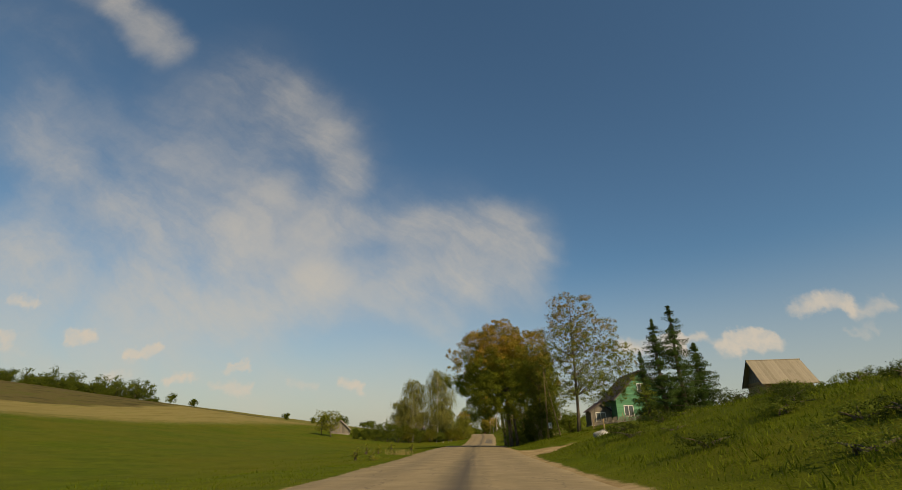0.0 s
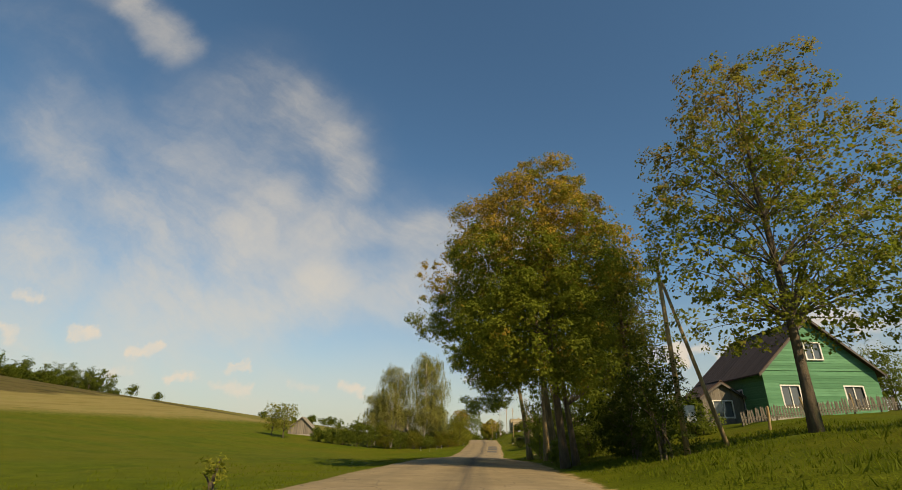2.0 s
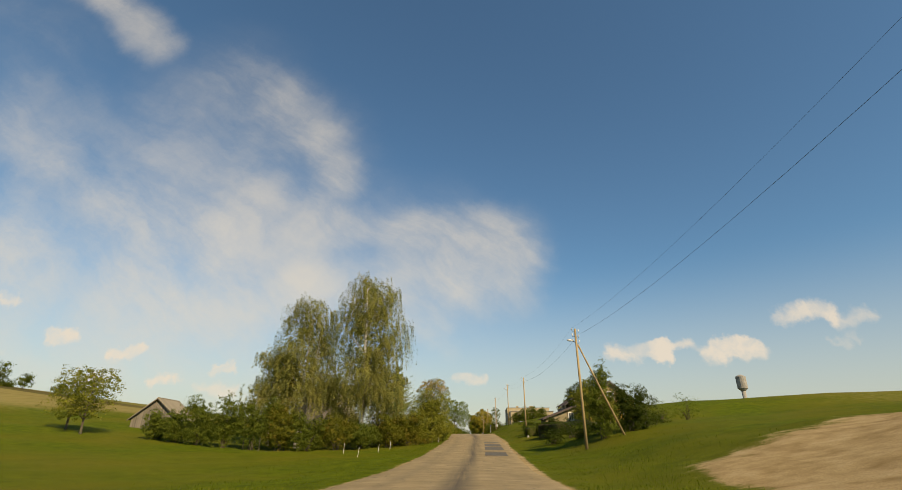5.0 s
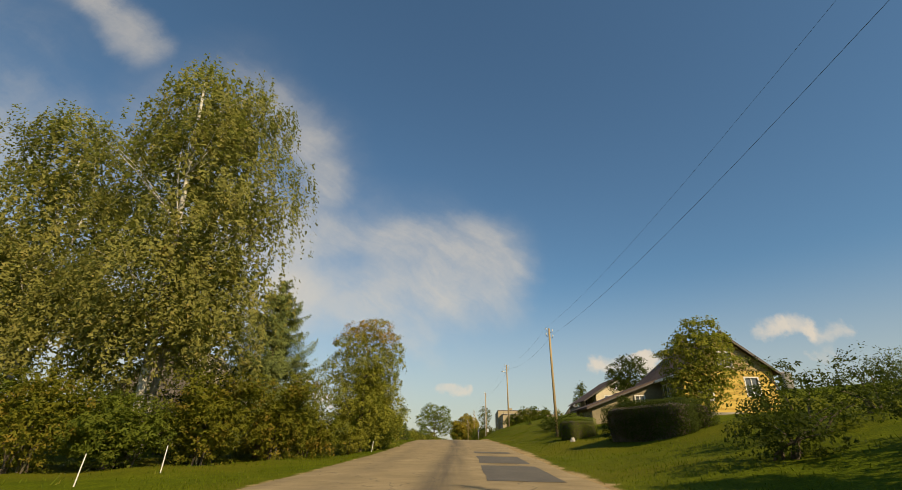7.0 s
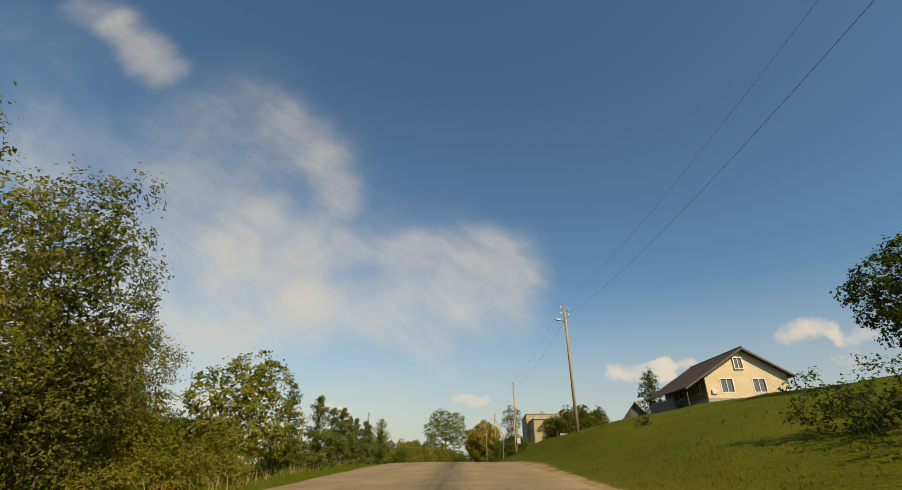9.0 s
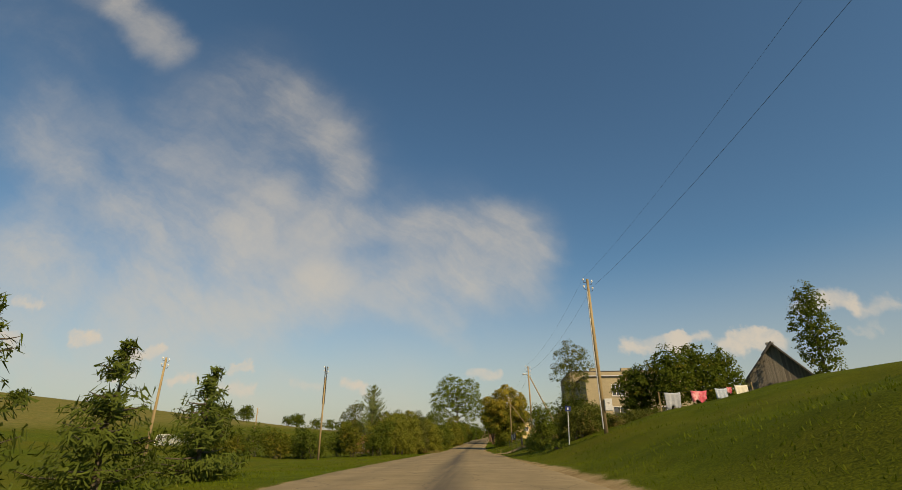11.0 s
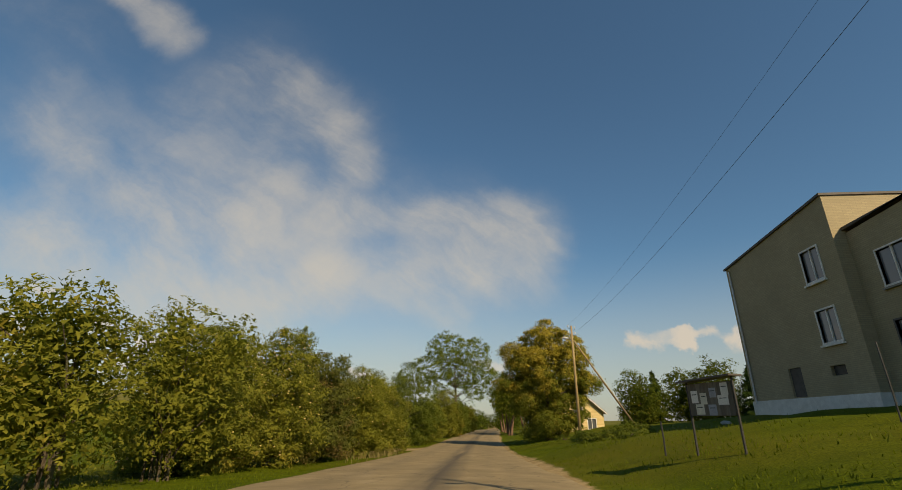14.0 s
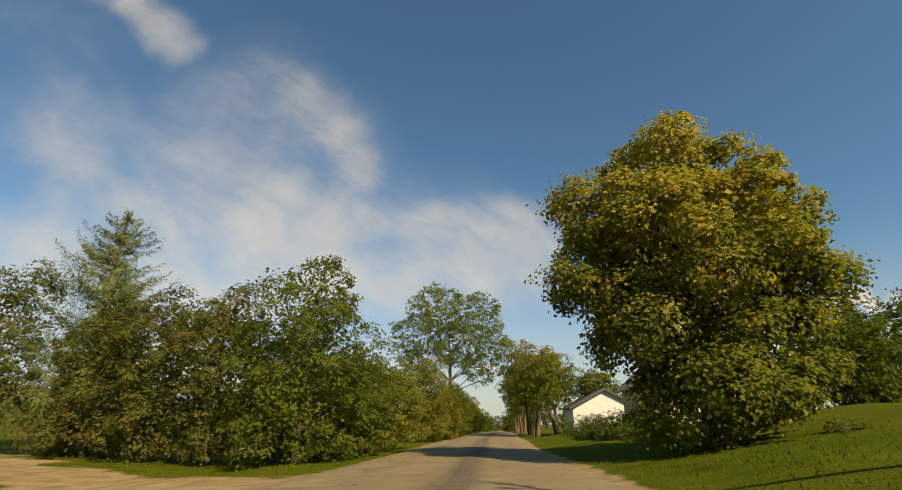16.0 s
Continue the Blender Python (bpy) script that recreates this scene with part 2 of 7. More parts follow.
def ground_material():
    m, nt, b = material("meadow_and_earth")
    v = coords(nt, True)
    fine, mid, big = tex_noise(nt, v, 20.0, 4), tex_noise(nt, v, 1.1, 5, 0.6), tex_noise(nt, v, 0.09, 4)
    lush = ramp(nt, mid, [(0.25, (0.044, 0.062, 0.004)), (0.5, (0.086, 0.118, 0.007)), (0.75, (0.135, 0.160, 0.010))])
    lush = mix(nt, span(nt, big, 0.38, 0.66), lush, (0.128, 0.122, 0.012))
    lush = mix(nt, span(nt, tex_noise(nt, v, 0.30, 5, 0.65), 0.5, 0.7, 0.0, 0.6), lush, (0.062, 0.086, 0.006))
    lush = mix(nt, span(nt, fine, 0.35, 0.65, 0.0, 0.70), lush, (0.030, 0.042, 0.004))
    stretch = nnode(nt, "ShaderNodeMapping", {"Vector": v, "Scale": (0.35, 0.04, 0.3)}).outputs[0]
    tan = ramp(nt, tex_noise(nt, stretch, 1.0, 5), [(0.3, (0.15, 0.125, 0.038)), (0.55, (0.215, 0.175, 0.064)), (0.75, (0.13, 0.13, 0.032))])
    earth = ramp(nt, mid, [(0.3, (0.22, 0.150, 0.070)), (0.55, (0.34, 0.250, 0.130)), (0.8, (0.42, 0.325, 0.190))])
    earth = mix(nt, span(nt, fine, 0.4, 0.75, 0.0, 0.5), earth, (0.16, 0.112, 0.055))
    dry_w = nnode(nt, "ShaderNodeAttribute")
    dry_w.attribute_name = "dry"
    sand_w = nnode(nt, "ShaderNodeAttribute")
    sand_w.attribute_name = "sand"
    wob = nnode(nt, "ShaderNodeMath", {0: span(nt, mid, 0, 1, -0.35, 0.35), 1: span(nt, fine, 0, 1, -0.25, 0.25)}, op="ADD").outputs[0]
    dsum = nnode(nt, "ShaderNodeMath", {0: dry_w.outputs["Fac"], 1: wob}, op="ADD").outputs[0]
    ssum = nnode(nt, "ShaderNodeMath", {0: sand_w.outputs["Fac"], 1: wob}, op="ADD").outputs[0]
    scrub_w = nnode(nt, "ShaderNodeAttribute")
    scrub_w.attribute_name = "scrub"
    heath = ramp(nt, tex_noise(nt, v, 0.12, 6, 0.7), [(0.35, (0.050, 0.044, 0.014)), (0.5, (0.100, 0.080, 0.030)), (0.65, (0.075, 0.080, 0.016))])
    c = mix(nt, span(nt, dsum, 0.25, 0.75), lush, tan)
    c = mix(nt, span(nt, nnode(nt, "ShaderNodeMath", {0: scrub_w.outputs["Fac"], 1: span(nt, big, 0, 1, -0.3, 0.3)}, op="ADD").outputs[0], 0.4, 0.6), c, heath)
    c = mix(nt, span(nt, ssum, 0.42, 0.58), c, earth)
    nt.links.new(c, b.inputs["Base Color"])
    b.inputs["Roughness"].default_value = 0.95
    b.inputs["Specular IOR Level"].default_value = 0.03
    bump(nt, b, nnode(nt, "ShaderNodeMath", {0: fine, 1: mid}, op="ADD").outputs[0], 0.7, 0.03)
    return m


def asphalt_material():
    m, nt, b = material("worn_asphalt")
    v = coords(nt, True)
    grit, mid = tex_noise(nt, v, 45.0, 2), tex_noise(nt, v, 0.8, 5, 0.65)
    along = nnode(nt, "ShaderNodeMapping", {"Vector": v, "Scale": (1.3, 0.035, 1.0)}).outputs[0]
    tracks = tex_noise(nt, along, 1.0, 4, 0.6)
    c = ramp(nt, mid, [(0.25, (0.190, 0.146, 0.082)), (0.55, (0.270, 0.208, 0.118)), (0.8, (0.345, 0.270, 0.160))])
    c = mix(nt, span(nt, grit, 0.35, 0.75, 0.0, 0.3), c, (0.150, 0.122, 0.085))
    wear = nnode(nt, "ShaderNodeAttribute")
    wear.attribute_name = "wheel"
    dark = nnode(nt, "ShaderNodeMath", {0: wear.outputs["Fac"], 1: span(nt, tracks, 0.25, 0.55)}, op="MULTIPLY").outputs[0]
    c = mix(nt, nnode(nt, "ShaderNodeMath", {0: dark, 1: 0.9}, op="MULTIPLY").outputs[0], c, (0.072, 0.064, 0.054))
    crack = nnode(nt, "ShaderNodeTexVoronoi", {"Vector": nnode(nt, "ShaderNodeVectorMath", {0: v, 1: nnode(nt, "ShaderNodeTexNoise", {"Vector": v, "Scale": 1.2}).outputs["Color"]}, op="ADD").outputs[0], "Scale": 0.45})
    crack.feature = "DISTANCE_TO_EDGE"
    line = span(nt, crack.outputs["Distance"], 0.0, 0.012, 0.55, 0.0)
    c = mix(nt, line, c, (0.06, 0.055, 0.05))
    nt.links.new(c, b.inputs["Base Color"])
    b.inputs["Roughness"].default_value = 0.95
    b.inputs["Specular IOR Level"].default_value = 0.08
    bump(nt, b, grit, 0.4, 0.002)
    return m


def plank_material(name, dark, light, pitch, axis=2, rough=0.75):
    """Painted or bare boards: a groove every pitch metres, boards of uneven shade."""
    m, nt, b = material(name)
    v = coords(nt)
    z = nnode(nt, "ShaderNodeSeparateXYZ", {0: v}).outputs[axis]
    row = nnode(nt, "ShaderNodeMath", {0: z, 1: 1.0 / pitch}, op="MULTIPLY").outputs[0]
    part_of = nnode(nt, "ShaderNodeMath", {0: row}, op="FRACT").outputs[0]
    idx = nnode(nt, "ShaderNodeMath", {0: row}, op="FLOOR").outputs[0]
    shade = nnode(nt, "ShaderNodeTexWhiteNoise", {"Vector": nnode(nt, "ShaderNodeCombineXYZ", {0: idx}).outputs[0]})
    grain = tex_noise(nt, nnode(nt, "ShaderNodeMapping", {"Vector": v, "Scale": (3, 3, 30) if axis == 2 else (30, 30, 3)}).outputs[0], 1.0, 4)
    c = mix(nt, shade.outputs["Value"], dark, light)
    c = mix(nt, span(nt, grain, 0.35, 0.75, 0, 0.4), c, tuple(x * 0.6 for x in dark))
    c = mix(nt, span(nt, tex_noise(nt, v, 0.8, 5), 0.55, 0.75, 0, 0.5), c, tuple(x * 0.7 for x in dark))
    nt.links.new(c, b.inputs["Base Color"])
    b.inputs["Roughness"].default_value = rough
    b.inputs["Specular IOR Level"].default_value = 0.2
    bump(nt, b, span(nt, part_of, 0.0, 0.14), 1.0, 0.02)
    return m


def board_material(name, dark, light):
    """Painted boards that are objects of their own: each its own shade, with grain and flaking."""
    m, nt, b = material(name)
    v = coords(nt, True)
    rnd = nnode(nt, "ShaderNodeObjectInfo").outputs["Random"]
    c = mix(nt, rnd, dark, light)
    grain = tex_noise(nt, nnode(nt, "ShaderNodeMapping", {"Vector": v, "Scale": (2, 2, 40)}).outputs[0], 1.0, 4)
    c = mix(nt, span(nt, grain, 0.4, 0.75, 0, 0.4), c, tuple(x * 0.55 for x in dark))
    c = mix(nt, span(nt, tex_noise(nt, v, 0.7, 5), 0.55, 0.75, 0, 0.45), c, tuple(x * 0.7 for x in dark))
    nt.links.new(c, b.inputs["Base Color"])
    b.inputs["Roughness"].default_value = 0.7
    b.inputs["Specular IOR Level"].default_value = 0.2
    bump(nt, b, grain, 0.4, 0.004)
    return m


def brick_material(name, c1, c2, mortar, w=0.26, h=0.078):
    m, nt, b = material(name)
    v = coords(nt)
    s = nnode(nt, "ShaderNodeSeparateXYZ", {0: v})
    run = nnode(nt, "ShaderNodeMath", {0: s.outputs["X"], 1: s.outputs["Y"]}, op="ADD").outputs[0]
    vv = nnode(nt, "ShaderNodeCombineXYZ", {0: run, 1: s.outputs["Z"]}).outputs[0]
    t = nnode(nt, "ShaderNodeTexBrick", {"Vector": vv, "Color1": (*c1, 1), "Color2": (*c2, 1), "Mortar": (*mortar, 1), "Scale": 1.0,
                                         "Mortar Size": 0.008, "Brick Width": w, "Row Height": h, "Bias": -0.2})
    c = mix(nt, span(nt, tex_noise(nt, v, 0.5, 6, 0.65), 0.4, 0.75, 0, 0.5), t.outputs["Color"], tuple(x * 0.62 for x in c1))
    c = mix(nt, span(nt, tex_noise(nt, v, 14, 3), 0.3, 0.7, 0, 0.3), c, mortar)
    nt.links.new(c, b.inputs["Base Color"])
    b.inputs["Roughness"].default_value = 0.9
    bump(nt, b, t.outputs["Fac"], -0.5, 0.008)
    return m


def glass_material():
    m, nt, b = material("window_glass")
    b.inputs["Base Color"].default_value = (0.09, 0.10, 0.11, 1)
    b.inputs["Roughness"].default_value = 0.05
    b.inputs["Specular IOR Level"].default_value = 0.8
    v = coords(nt)
    bump(nt, b, tex_noise(nt, v, 1.5, 1), 0.05, 0.02)
    return m


GROUND = ground_material()
ASPHALT = asphalt_material()
PATCH = surface("fresh_asphalt", (0.075, 0.066, 0.052), (0.105, 0.092, 0.072), 1.4, 0.9, bump_d=0.008)
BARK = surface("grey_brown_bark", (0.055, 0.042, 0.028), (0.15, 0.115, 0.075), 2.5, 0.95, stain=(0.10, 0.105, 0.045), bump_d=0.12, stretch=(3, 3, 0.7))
# lighter copy of the bark: sun on the roadside trunks put into the colour
BARK_LIT = surface("sunlit_ridged_tan_bark", (0.13, 0.092, 0.045), (0.38, 0.275, 0.135), 2.5, 0.95, stain=(0.10, 0.11, 0.04), bump_d=0.14, stretch=(3, 3, 0.6))
BARK_PINE = surface("red_brown_bark", (0.11, 0.065, 0.04), (0.24, 0.14, 0.085), 2.0, 0.95, bump_d=0.04, stretch=(3, 3, 0.8))
BARK_BIRCH = surface("white_birch_bark", (0.30, 0.28, 0.24), (0.68, 0.65, 0.58), 2.2, 0.7, stain=(0.05, 0.045, 0.04), bump_d=0.02, stretch=(1, 1, 4))
LEAF_LIME = foliage("lime_leaves", (0.060, 0.082, 0.009), (0.172, 0.188, 0.024), dry=(0.350, 0.205, 0.035), dry_at=0.58, glow=0.45, top_dry=(7.5, 12.0))
LEAF_ASH = foliage("ash_leaves", (0.068, 0.098, 0.014), (0.185, 0.220, 0.030), dry=(0.30, 0.26, 0.035), dry_at=0.70)
LEAF_MAPLE = foliage("sunlit_maple_leaves", (0.081, 0.101, 0.014), (0.209, 0.216, 0.035), dry=(0.257, 0.155, 0.047), dry_at=0.57, top_dry=(4.0, 14.0))
LEAF_BIRCH = foliage("birch_leaves", (0.115, 0.118, 0.032), (0.300, 0.285, 0.085), dry=(0.34, 0.27, 0.09), dry_at=0.64, glow=0.45)
# yellower with height: turning leaves, plus the sunlit top put into the colour
LEAF_CHEST = foliage("chestnut_leaves", (0.058, 0.080, 0.012), (0.185, 0.188, 0.028), dry=(0.37, 0.285, 0.045), dry_at=0.56, top_dry=(2.5, 9.5))
LEAF_HEDGE = foliage("hedge_leaves", (0.050, 0.076, 0.012), (0.142, 0.165, 0.026), dry=(0.27, 0.19, 0.035), dry_at=0.72)
LEAF_APPLE = foliage("orchard_leaves", (0.084, 0.098, 0.015), (0.250, 0.243, 0.038), dry=(0.30, 0.235, 0.045), dry_at=0.66)
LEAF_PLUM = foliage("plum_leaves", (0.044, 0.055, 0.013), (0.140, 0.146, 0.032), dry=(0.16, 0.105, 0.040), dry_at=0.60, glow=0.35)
LEAF_RUST = foliage("turning_leaves", (0.075, 0.085, 0.010), (0.185, 0.178, 0.026), dry=(0.235, 0.160, 0.032), dry_at=0.60)
# near-black green: the shade on bushes and hedges is in this colour
LEAF_DARK_SHADED = foliage("dark_shaded_shrub_leaves", (0.014, 0.023, 0.004), (0.044, 0.058, 0.009), glow=0.25)
LEAF_FAR = foliage("far_wood_leaves", (0.039, 0.058, 0.008), (0.096, 0.118, 0.016), dry=(0.167, 0.132, 0.019), dry_at=0.64)
LEAF_CHERRY = foliage("cherry_leaves", (0.115, 0.130, 0.022), (0.310, 0.300, 0.050), dry=(0.42, 0.24, 0.045), dry_at=0.66, top_dry=(4.5, 8.0))
FRUIT = surface("pale_yellow_apple_skin", (0.50, 0.42, 0.10), (0.66, 0.56, 0.18), 6.0, 0.4, stain=(0.50, 0.20, 0.08), bump_d=0.002)
NEEDLE = foliage("spruce_needles", (0.0135, 0.0297, 0.0065), (0.0432, 0.0743, 0.0146), glow=0.1)
NEEDLE_THUJA = foliage("soft_green_needles", (0.034, 0.052, 0.009), (0.098, 0.122, 0.022), glow=0.2)
ORANGE_BRICK = brick_material("orange_brick", (0.40, 0.15, 0.05), (0.50, 0.21, 0.075), (0.30, 0.22, 0.15))
NEEDLE_PINE = foliage("pine_needles", (0.075, 0.105, 0.030), (0.200, 0.230, 0.080), glow=0.2)
BLADE = foliage("grass_blades", (0.044, 0.064, 0.005), (0.108, 0.132, 0.010), dry=(0.19, 0.17, 0.040), dry_at=0.72, glow=0.3)
WEED = foliage("dry_weed_stalks", (0.14, 0.11, 0.04), (0.30, 0.24, 0.10), glow=0.2)
CONCRETE = surface("weathered_concrete", (0.24, 0.224, 0.192), (0.368, 0.344, 0.296), 2.0, 0.9, stain=(0.192, 0.176, 0.144))
POLE_WOOD = surface("sun_bleached_pole_wood", (0.24, 0.165, 0.075), (0.43, 0.32, 0.16), 2.0, 0.9, stain=(0.117, 0.09, 0.054), stretch=(4, 4, 0.4))
DARK_METAL = surface("dark_painted_metal", (0.03, 0.03, 0.03), (0.07, 0.065, 0.06), 4.0, 0.5, metallic=0.3)
PALE_METAL = surface("pale_grey_metal", (0.45, 0.46, 0.46), (0.62, 0.62, 0.61), 4.0, 0.45, metallic=0.2)
CERAMIC = surface("white_ceramic", (0.65, 0.64, 0.60), (0.8, 0.79, 0.76), 5.0, 0.25)
WHITE = surface("white_paint", (0.62, 0.60, 0.55), (0.80, 0.78, 0.73), 3.0, 0.6)
GREEN_BOARD = board_material("green_board_paint", (0.060, 0.19, 0.095), (0.115, 0.30, 0.165))
YELLOW_BOARD = board_material("ochre_board_paint", (0.40, 0.265, 0.055), (0.60, 0.42, 0.10))
CREAM_BOARD = board_material("cream_board_paint", (0.56, 0.42, 0.19), (0.74, 0.58, 0.30))
GLASS = glass_material()
INSIDE = surface("dim_curtain", (0.25, 0.24, 0.22), (0.50, 0.49, 0.46), 1.5, 0.9)
GREEN_SIDING = plank_material("green_painted_boards", (0.065, 0.20, 0.10), (0.115, 0.30, 0.165), 0.16)
YELLOW_SIDING = plank_material("ochre_painted_boards", (0.42, 0.28, 0.060), (0.60, 0.42, 0.10), 0.14)
CREAM_SIDING = plank_material("cream_painted_boards", (0.58, 0.44, 0.20), (0.74, 0.58, 0.30), 0.18)
TAN_BOARDS = plank_material("bare_tan_boards", (0.30, 0.21, 0.10), (0.46, 0.34, 0.18), 0.15)
LOGS = plank_material("old_log_wall", (0.20, 0.13, 0.065), (0.42, 0.29, 0.15), 0.22)
GREY_BOARDS = plank_material("grey_weathered_boards", (0.12, 0.105, 0.085), (0.24, 0.21, 0.17), 0.14, axis=0)
RENDERED = surface("cream_render", (0.51, 0.425, 0.289), (0.629, 0.5355, 0.374), 0.8, 0.9, stain=(0.442, 0.3655, 0.2465))
# mottled grey-brown, darker than the boards on the house front
BROWN_RENDER = surface("mottled_brown_render", (0.20, 0.165, 0.10), (0.30, 0.25, 0.155), 0.9, 0.92, stain=(0.14, 0.12, 0.08))
GREY_RENDER = surface("grey_render", (0.22, 0.21, 0.19), (0.33, 0.31, 0.28), 0.9, 0.92)
SILICATE = brick_material("sand_lime_brick", (0.36, 0.295, 0.178), (0.43, 0.352, 0.215), (0.27, 0.225, 0.145))
ROOF_GREY = plank_material("grey_corrugated_roof", (0.0715, 0.06875, 0.06325), (0.1265, 0.1183, 0.1073), 0.18, axis=1)
ROOF_BROWN = plank_material("brown_sheet_roof", (0.068, 0.044, 0.0336), (0.12, 0.08, 0.06), 0.20, axis=1)
ROOF_TAN = plank_material("lichened_tan_roof", (0.225, 0.1913, 0.135), (0.33, 0.285, 0.21), 0.25, axis=1)
DARK_TRIM = surface("dark_trim", (0.06, 0.05, 0.045), (0.11, 0.095, 0.08), 3.0, 0.7)
STONE = surface("pale_field_stone", (0.26, 0.25, 0.22), (0.42, 0.40, 0.36), 2.5, 0.9, stain=(0.28, 0.27, 0.22), bump_d=0.03)

# ---- mesh helpers ----
class Shape:
    """Collects vertices and faces of one mesh."""

    def __init__(self):
        self.v, self.f = [], []

    def add(self, verts, faces):
        n = len(self.v)
        self.v += [tuple(p) for p in verts]
        self.f += [tuple(i + n for i in q) for q in faces]
        return self

    def box(self, x0, y0, z0, x1, y1, z1):
        p = [(x, y, z) for z in (z0, z1) for x, y in ((x0, y0), (x1, y0), (x1, y1), (x0, y1))]
        return self.add(p, [(3, 2, 1, 0), (4, 5, 6, 7), (0, 1, 5, 4), (1, 2, 6, 5), (2, 3, 7, 6), (3, 0, 4, 7)])

    def tube(self, path, radii, sides=8, cap=True):
        path = [Vector(p) for p in path]
        rings = []
        ref = Vector((0.31, 0.95, 0.05)).normalized()
        for i, p in enumerate(path):
            d = (path[min(i + 1, len(path) - 1)] - path[max(i - 1, 0)]).normalized()
            a = d.cross(ref)
            if a.length < 0.1:
                a = d.cross(Vector((1, 0, 0)))
            a.normalize()
            b = d.cross(a)
            r = radii[i] if isinstance(radii, (list, tuple)) else radii
            rings.append([p + a * (r * math.cos(6.2832 * k / sides)) + b * (r * math.sin(6.2832 * k / sides)) for k in range(sides)])
        verts = [q for ring in rings for q in ring]
        faces = []
        for i in range(len(path) - 1):
            for k in range(sides):
                k2 = (k + 1) % sides
                faces.append((i * sides + k, i * sides + k2, (i + 1) * sides + k2, (i + 1) * sides + k))
        if cap:
            faces.append(tuple(range(sides))[::-1])
            faces.append(tuple((len(path) - 1) * sides + k for k in range(sides)))
        return self.add(verts, faces)

    def prism(self, outline, a, b):
        """Outline of (x, z) carried along y from a to b."""
        n = len(outline)
        p = [(x, a, z) for x, z in outline] + [(x, b, z) for x, z in outline]
        return self.add(p, [tuple(range(n))[::-1], tuple(range(n, 2 * n))] + [(i, (i + 1) % n, n + (i + 1) % n, n + i) for i in range(n)])

    def mesh(self, name, smooth=False):
        me = bpy.data.meshes.new(name)
        me.from_pydata(self.v, [], self.f)
        if smooth:
            me.polygons.foreach_set("use_smooth", [True] * len(me.polygons))
        bm = bmesh.new()
        bm.from_mesh(me)
        bmesh.ops.recalc_face_normals(bm, faces=bm.faces)
        bm.to_mesh(me)
        bm.free()
        return me


def soft(me, width=0.015):
    bm = bmesh.new()
    bm.from_mesh(me)
    bmesh.ops.bevel(bm, geom=bm.edges[:], offset=width, segments=1, affect="EDGES", clamp_overlap=True)
    bm.to_mesh(me)
    bm.free()
    return me


def part(name, shape, mat, parent=None, label="", smooth=False):
    me = shape.mesh(name, smooth) if isinstance(shape, Shape) else shape
    me.materials.append(mat)
    ob = new(name, me)
    if parent is not None:
        ob.parent = parent
    if label:
        ob["label"] = label
    return ob


def thing(name, m, label, category, group="", kind=""):
    ob = new(name)
    ob.matrix_world = m
    ob.empty_display_size = 0.2
    return tagged(ob, label, category, group, kind)


def leaf_mesh(name, pts):
    """pts: (n, corners, 3), one free face each."""
    n, k = pts.shape[:2]
    me = bpy.data.meshes.new(name)
    me.vertices.add(k * n)
    me.vertices.foreach_set("co", np.ascontiguousarray(pts, dtype=np.float32).ravel())
    me.loops.add(k * n)
    me.loops.foreach_set("vertex_index", np.arange(k * n, dtype=np.int32))
    me.polygons.add(n)
    me.polygons.foreach_set("loop_start", np.arange(0, k * n, k, dtype=np.int32))
    me.update(calc_edges=True)
    return me


# ---- lie of the land ----
ROAD_Y = [-60, 0, 25, 50, 75, 100, 118, 136, 154, 173, 195, 208, 226, 244, 262, 280, 300, 340, 400, 600]
ROAD_Z = [1.0, 0.15, -0.27, -0.55, -1.0, -1.80, -2.17, -1.89, -1.35, -0.64, -0.26, -0.38, -0.85, -1.42, -1.95, -2.55, -3.05, -3.2, -3.4, -6.0]
ROAD_XY = [-60, 0, 60, 118, 140, 165, 190, 226, 262, 300, 400, 600]
ROAD_X = [-0.6, -0.65, -1.1, -0.95, -0.2, 0.25, 0.0, -1.3, -2.6, -3.4, -2.0, 2.0]


def smooth_interp(q, xs, ys):
    xs, ys = np.asarray(xs, float), np.asarray(ys, float)
    g = np.gradient(ys, xs)
    q = np.clip(q, xs[0], xs[-1])
    i = np.clip(np.searchsorted(xs, q) - 1, 0, len(xs) - 2)
    h = xs[i + 1] - xs[i]
    t = (q - xs[i]) / h
    return (2 * t ** 3 - 3 * t ** 2 + 1) * ys[i] + (t ** 3 - 2 * t ** 2 + t) * h * g[i] + (3 * t ** 2 - 2 * t ** 3) * ys[i + 1] + (t ** 3 - t ** 2) * h * g[i + 1]


def road_z(y):
    return smooth_interp(y, ROAD_Y, ROAD_Z)


def road_x(y):
    return smooth_interp(y, ROAD_XY, ROAD_X)


HALF = 3.75
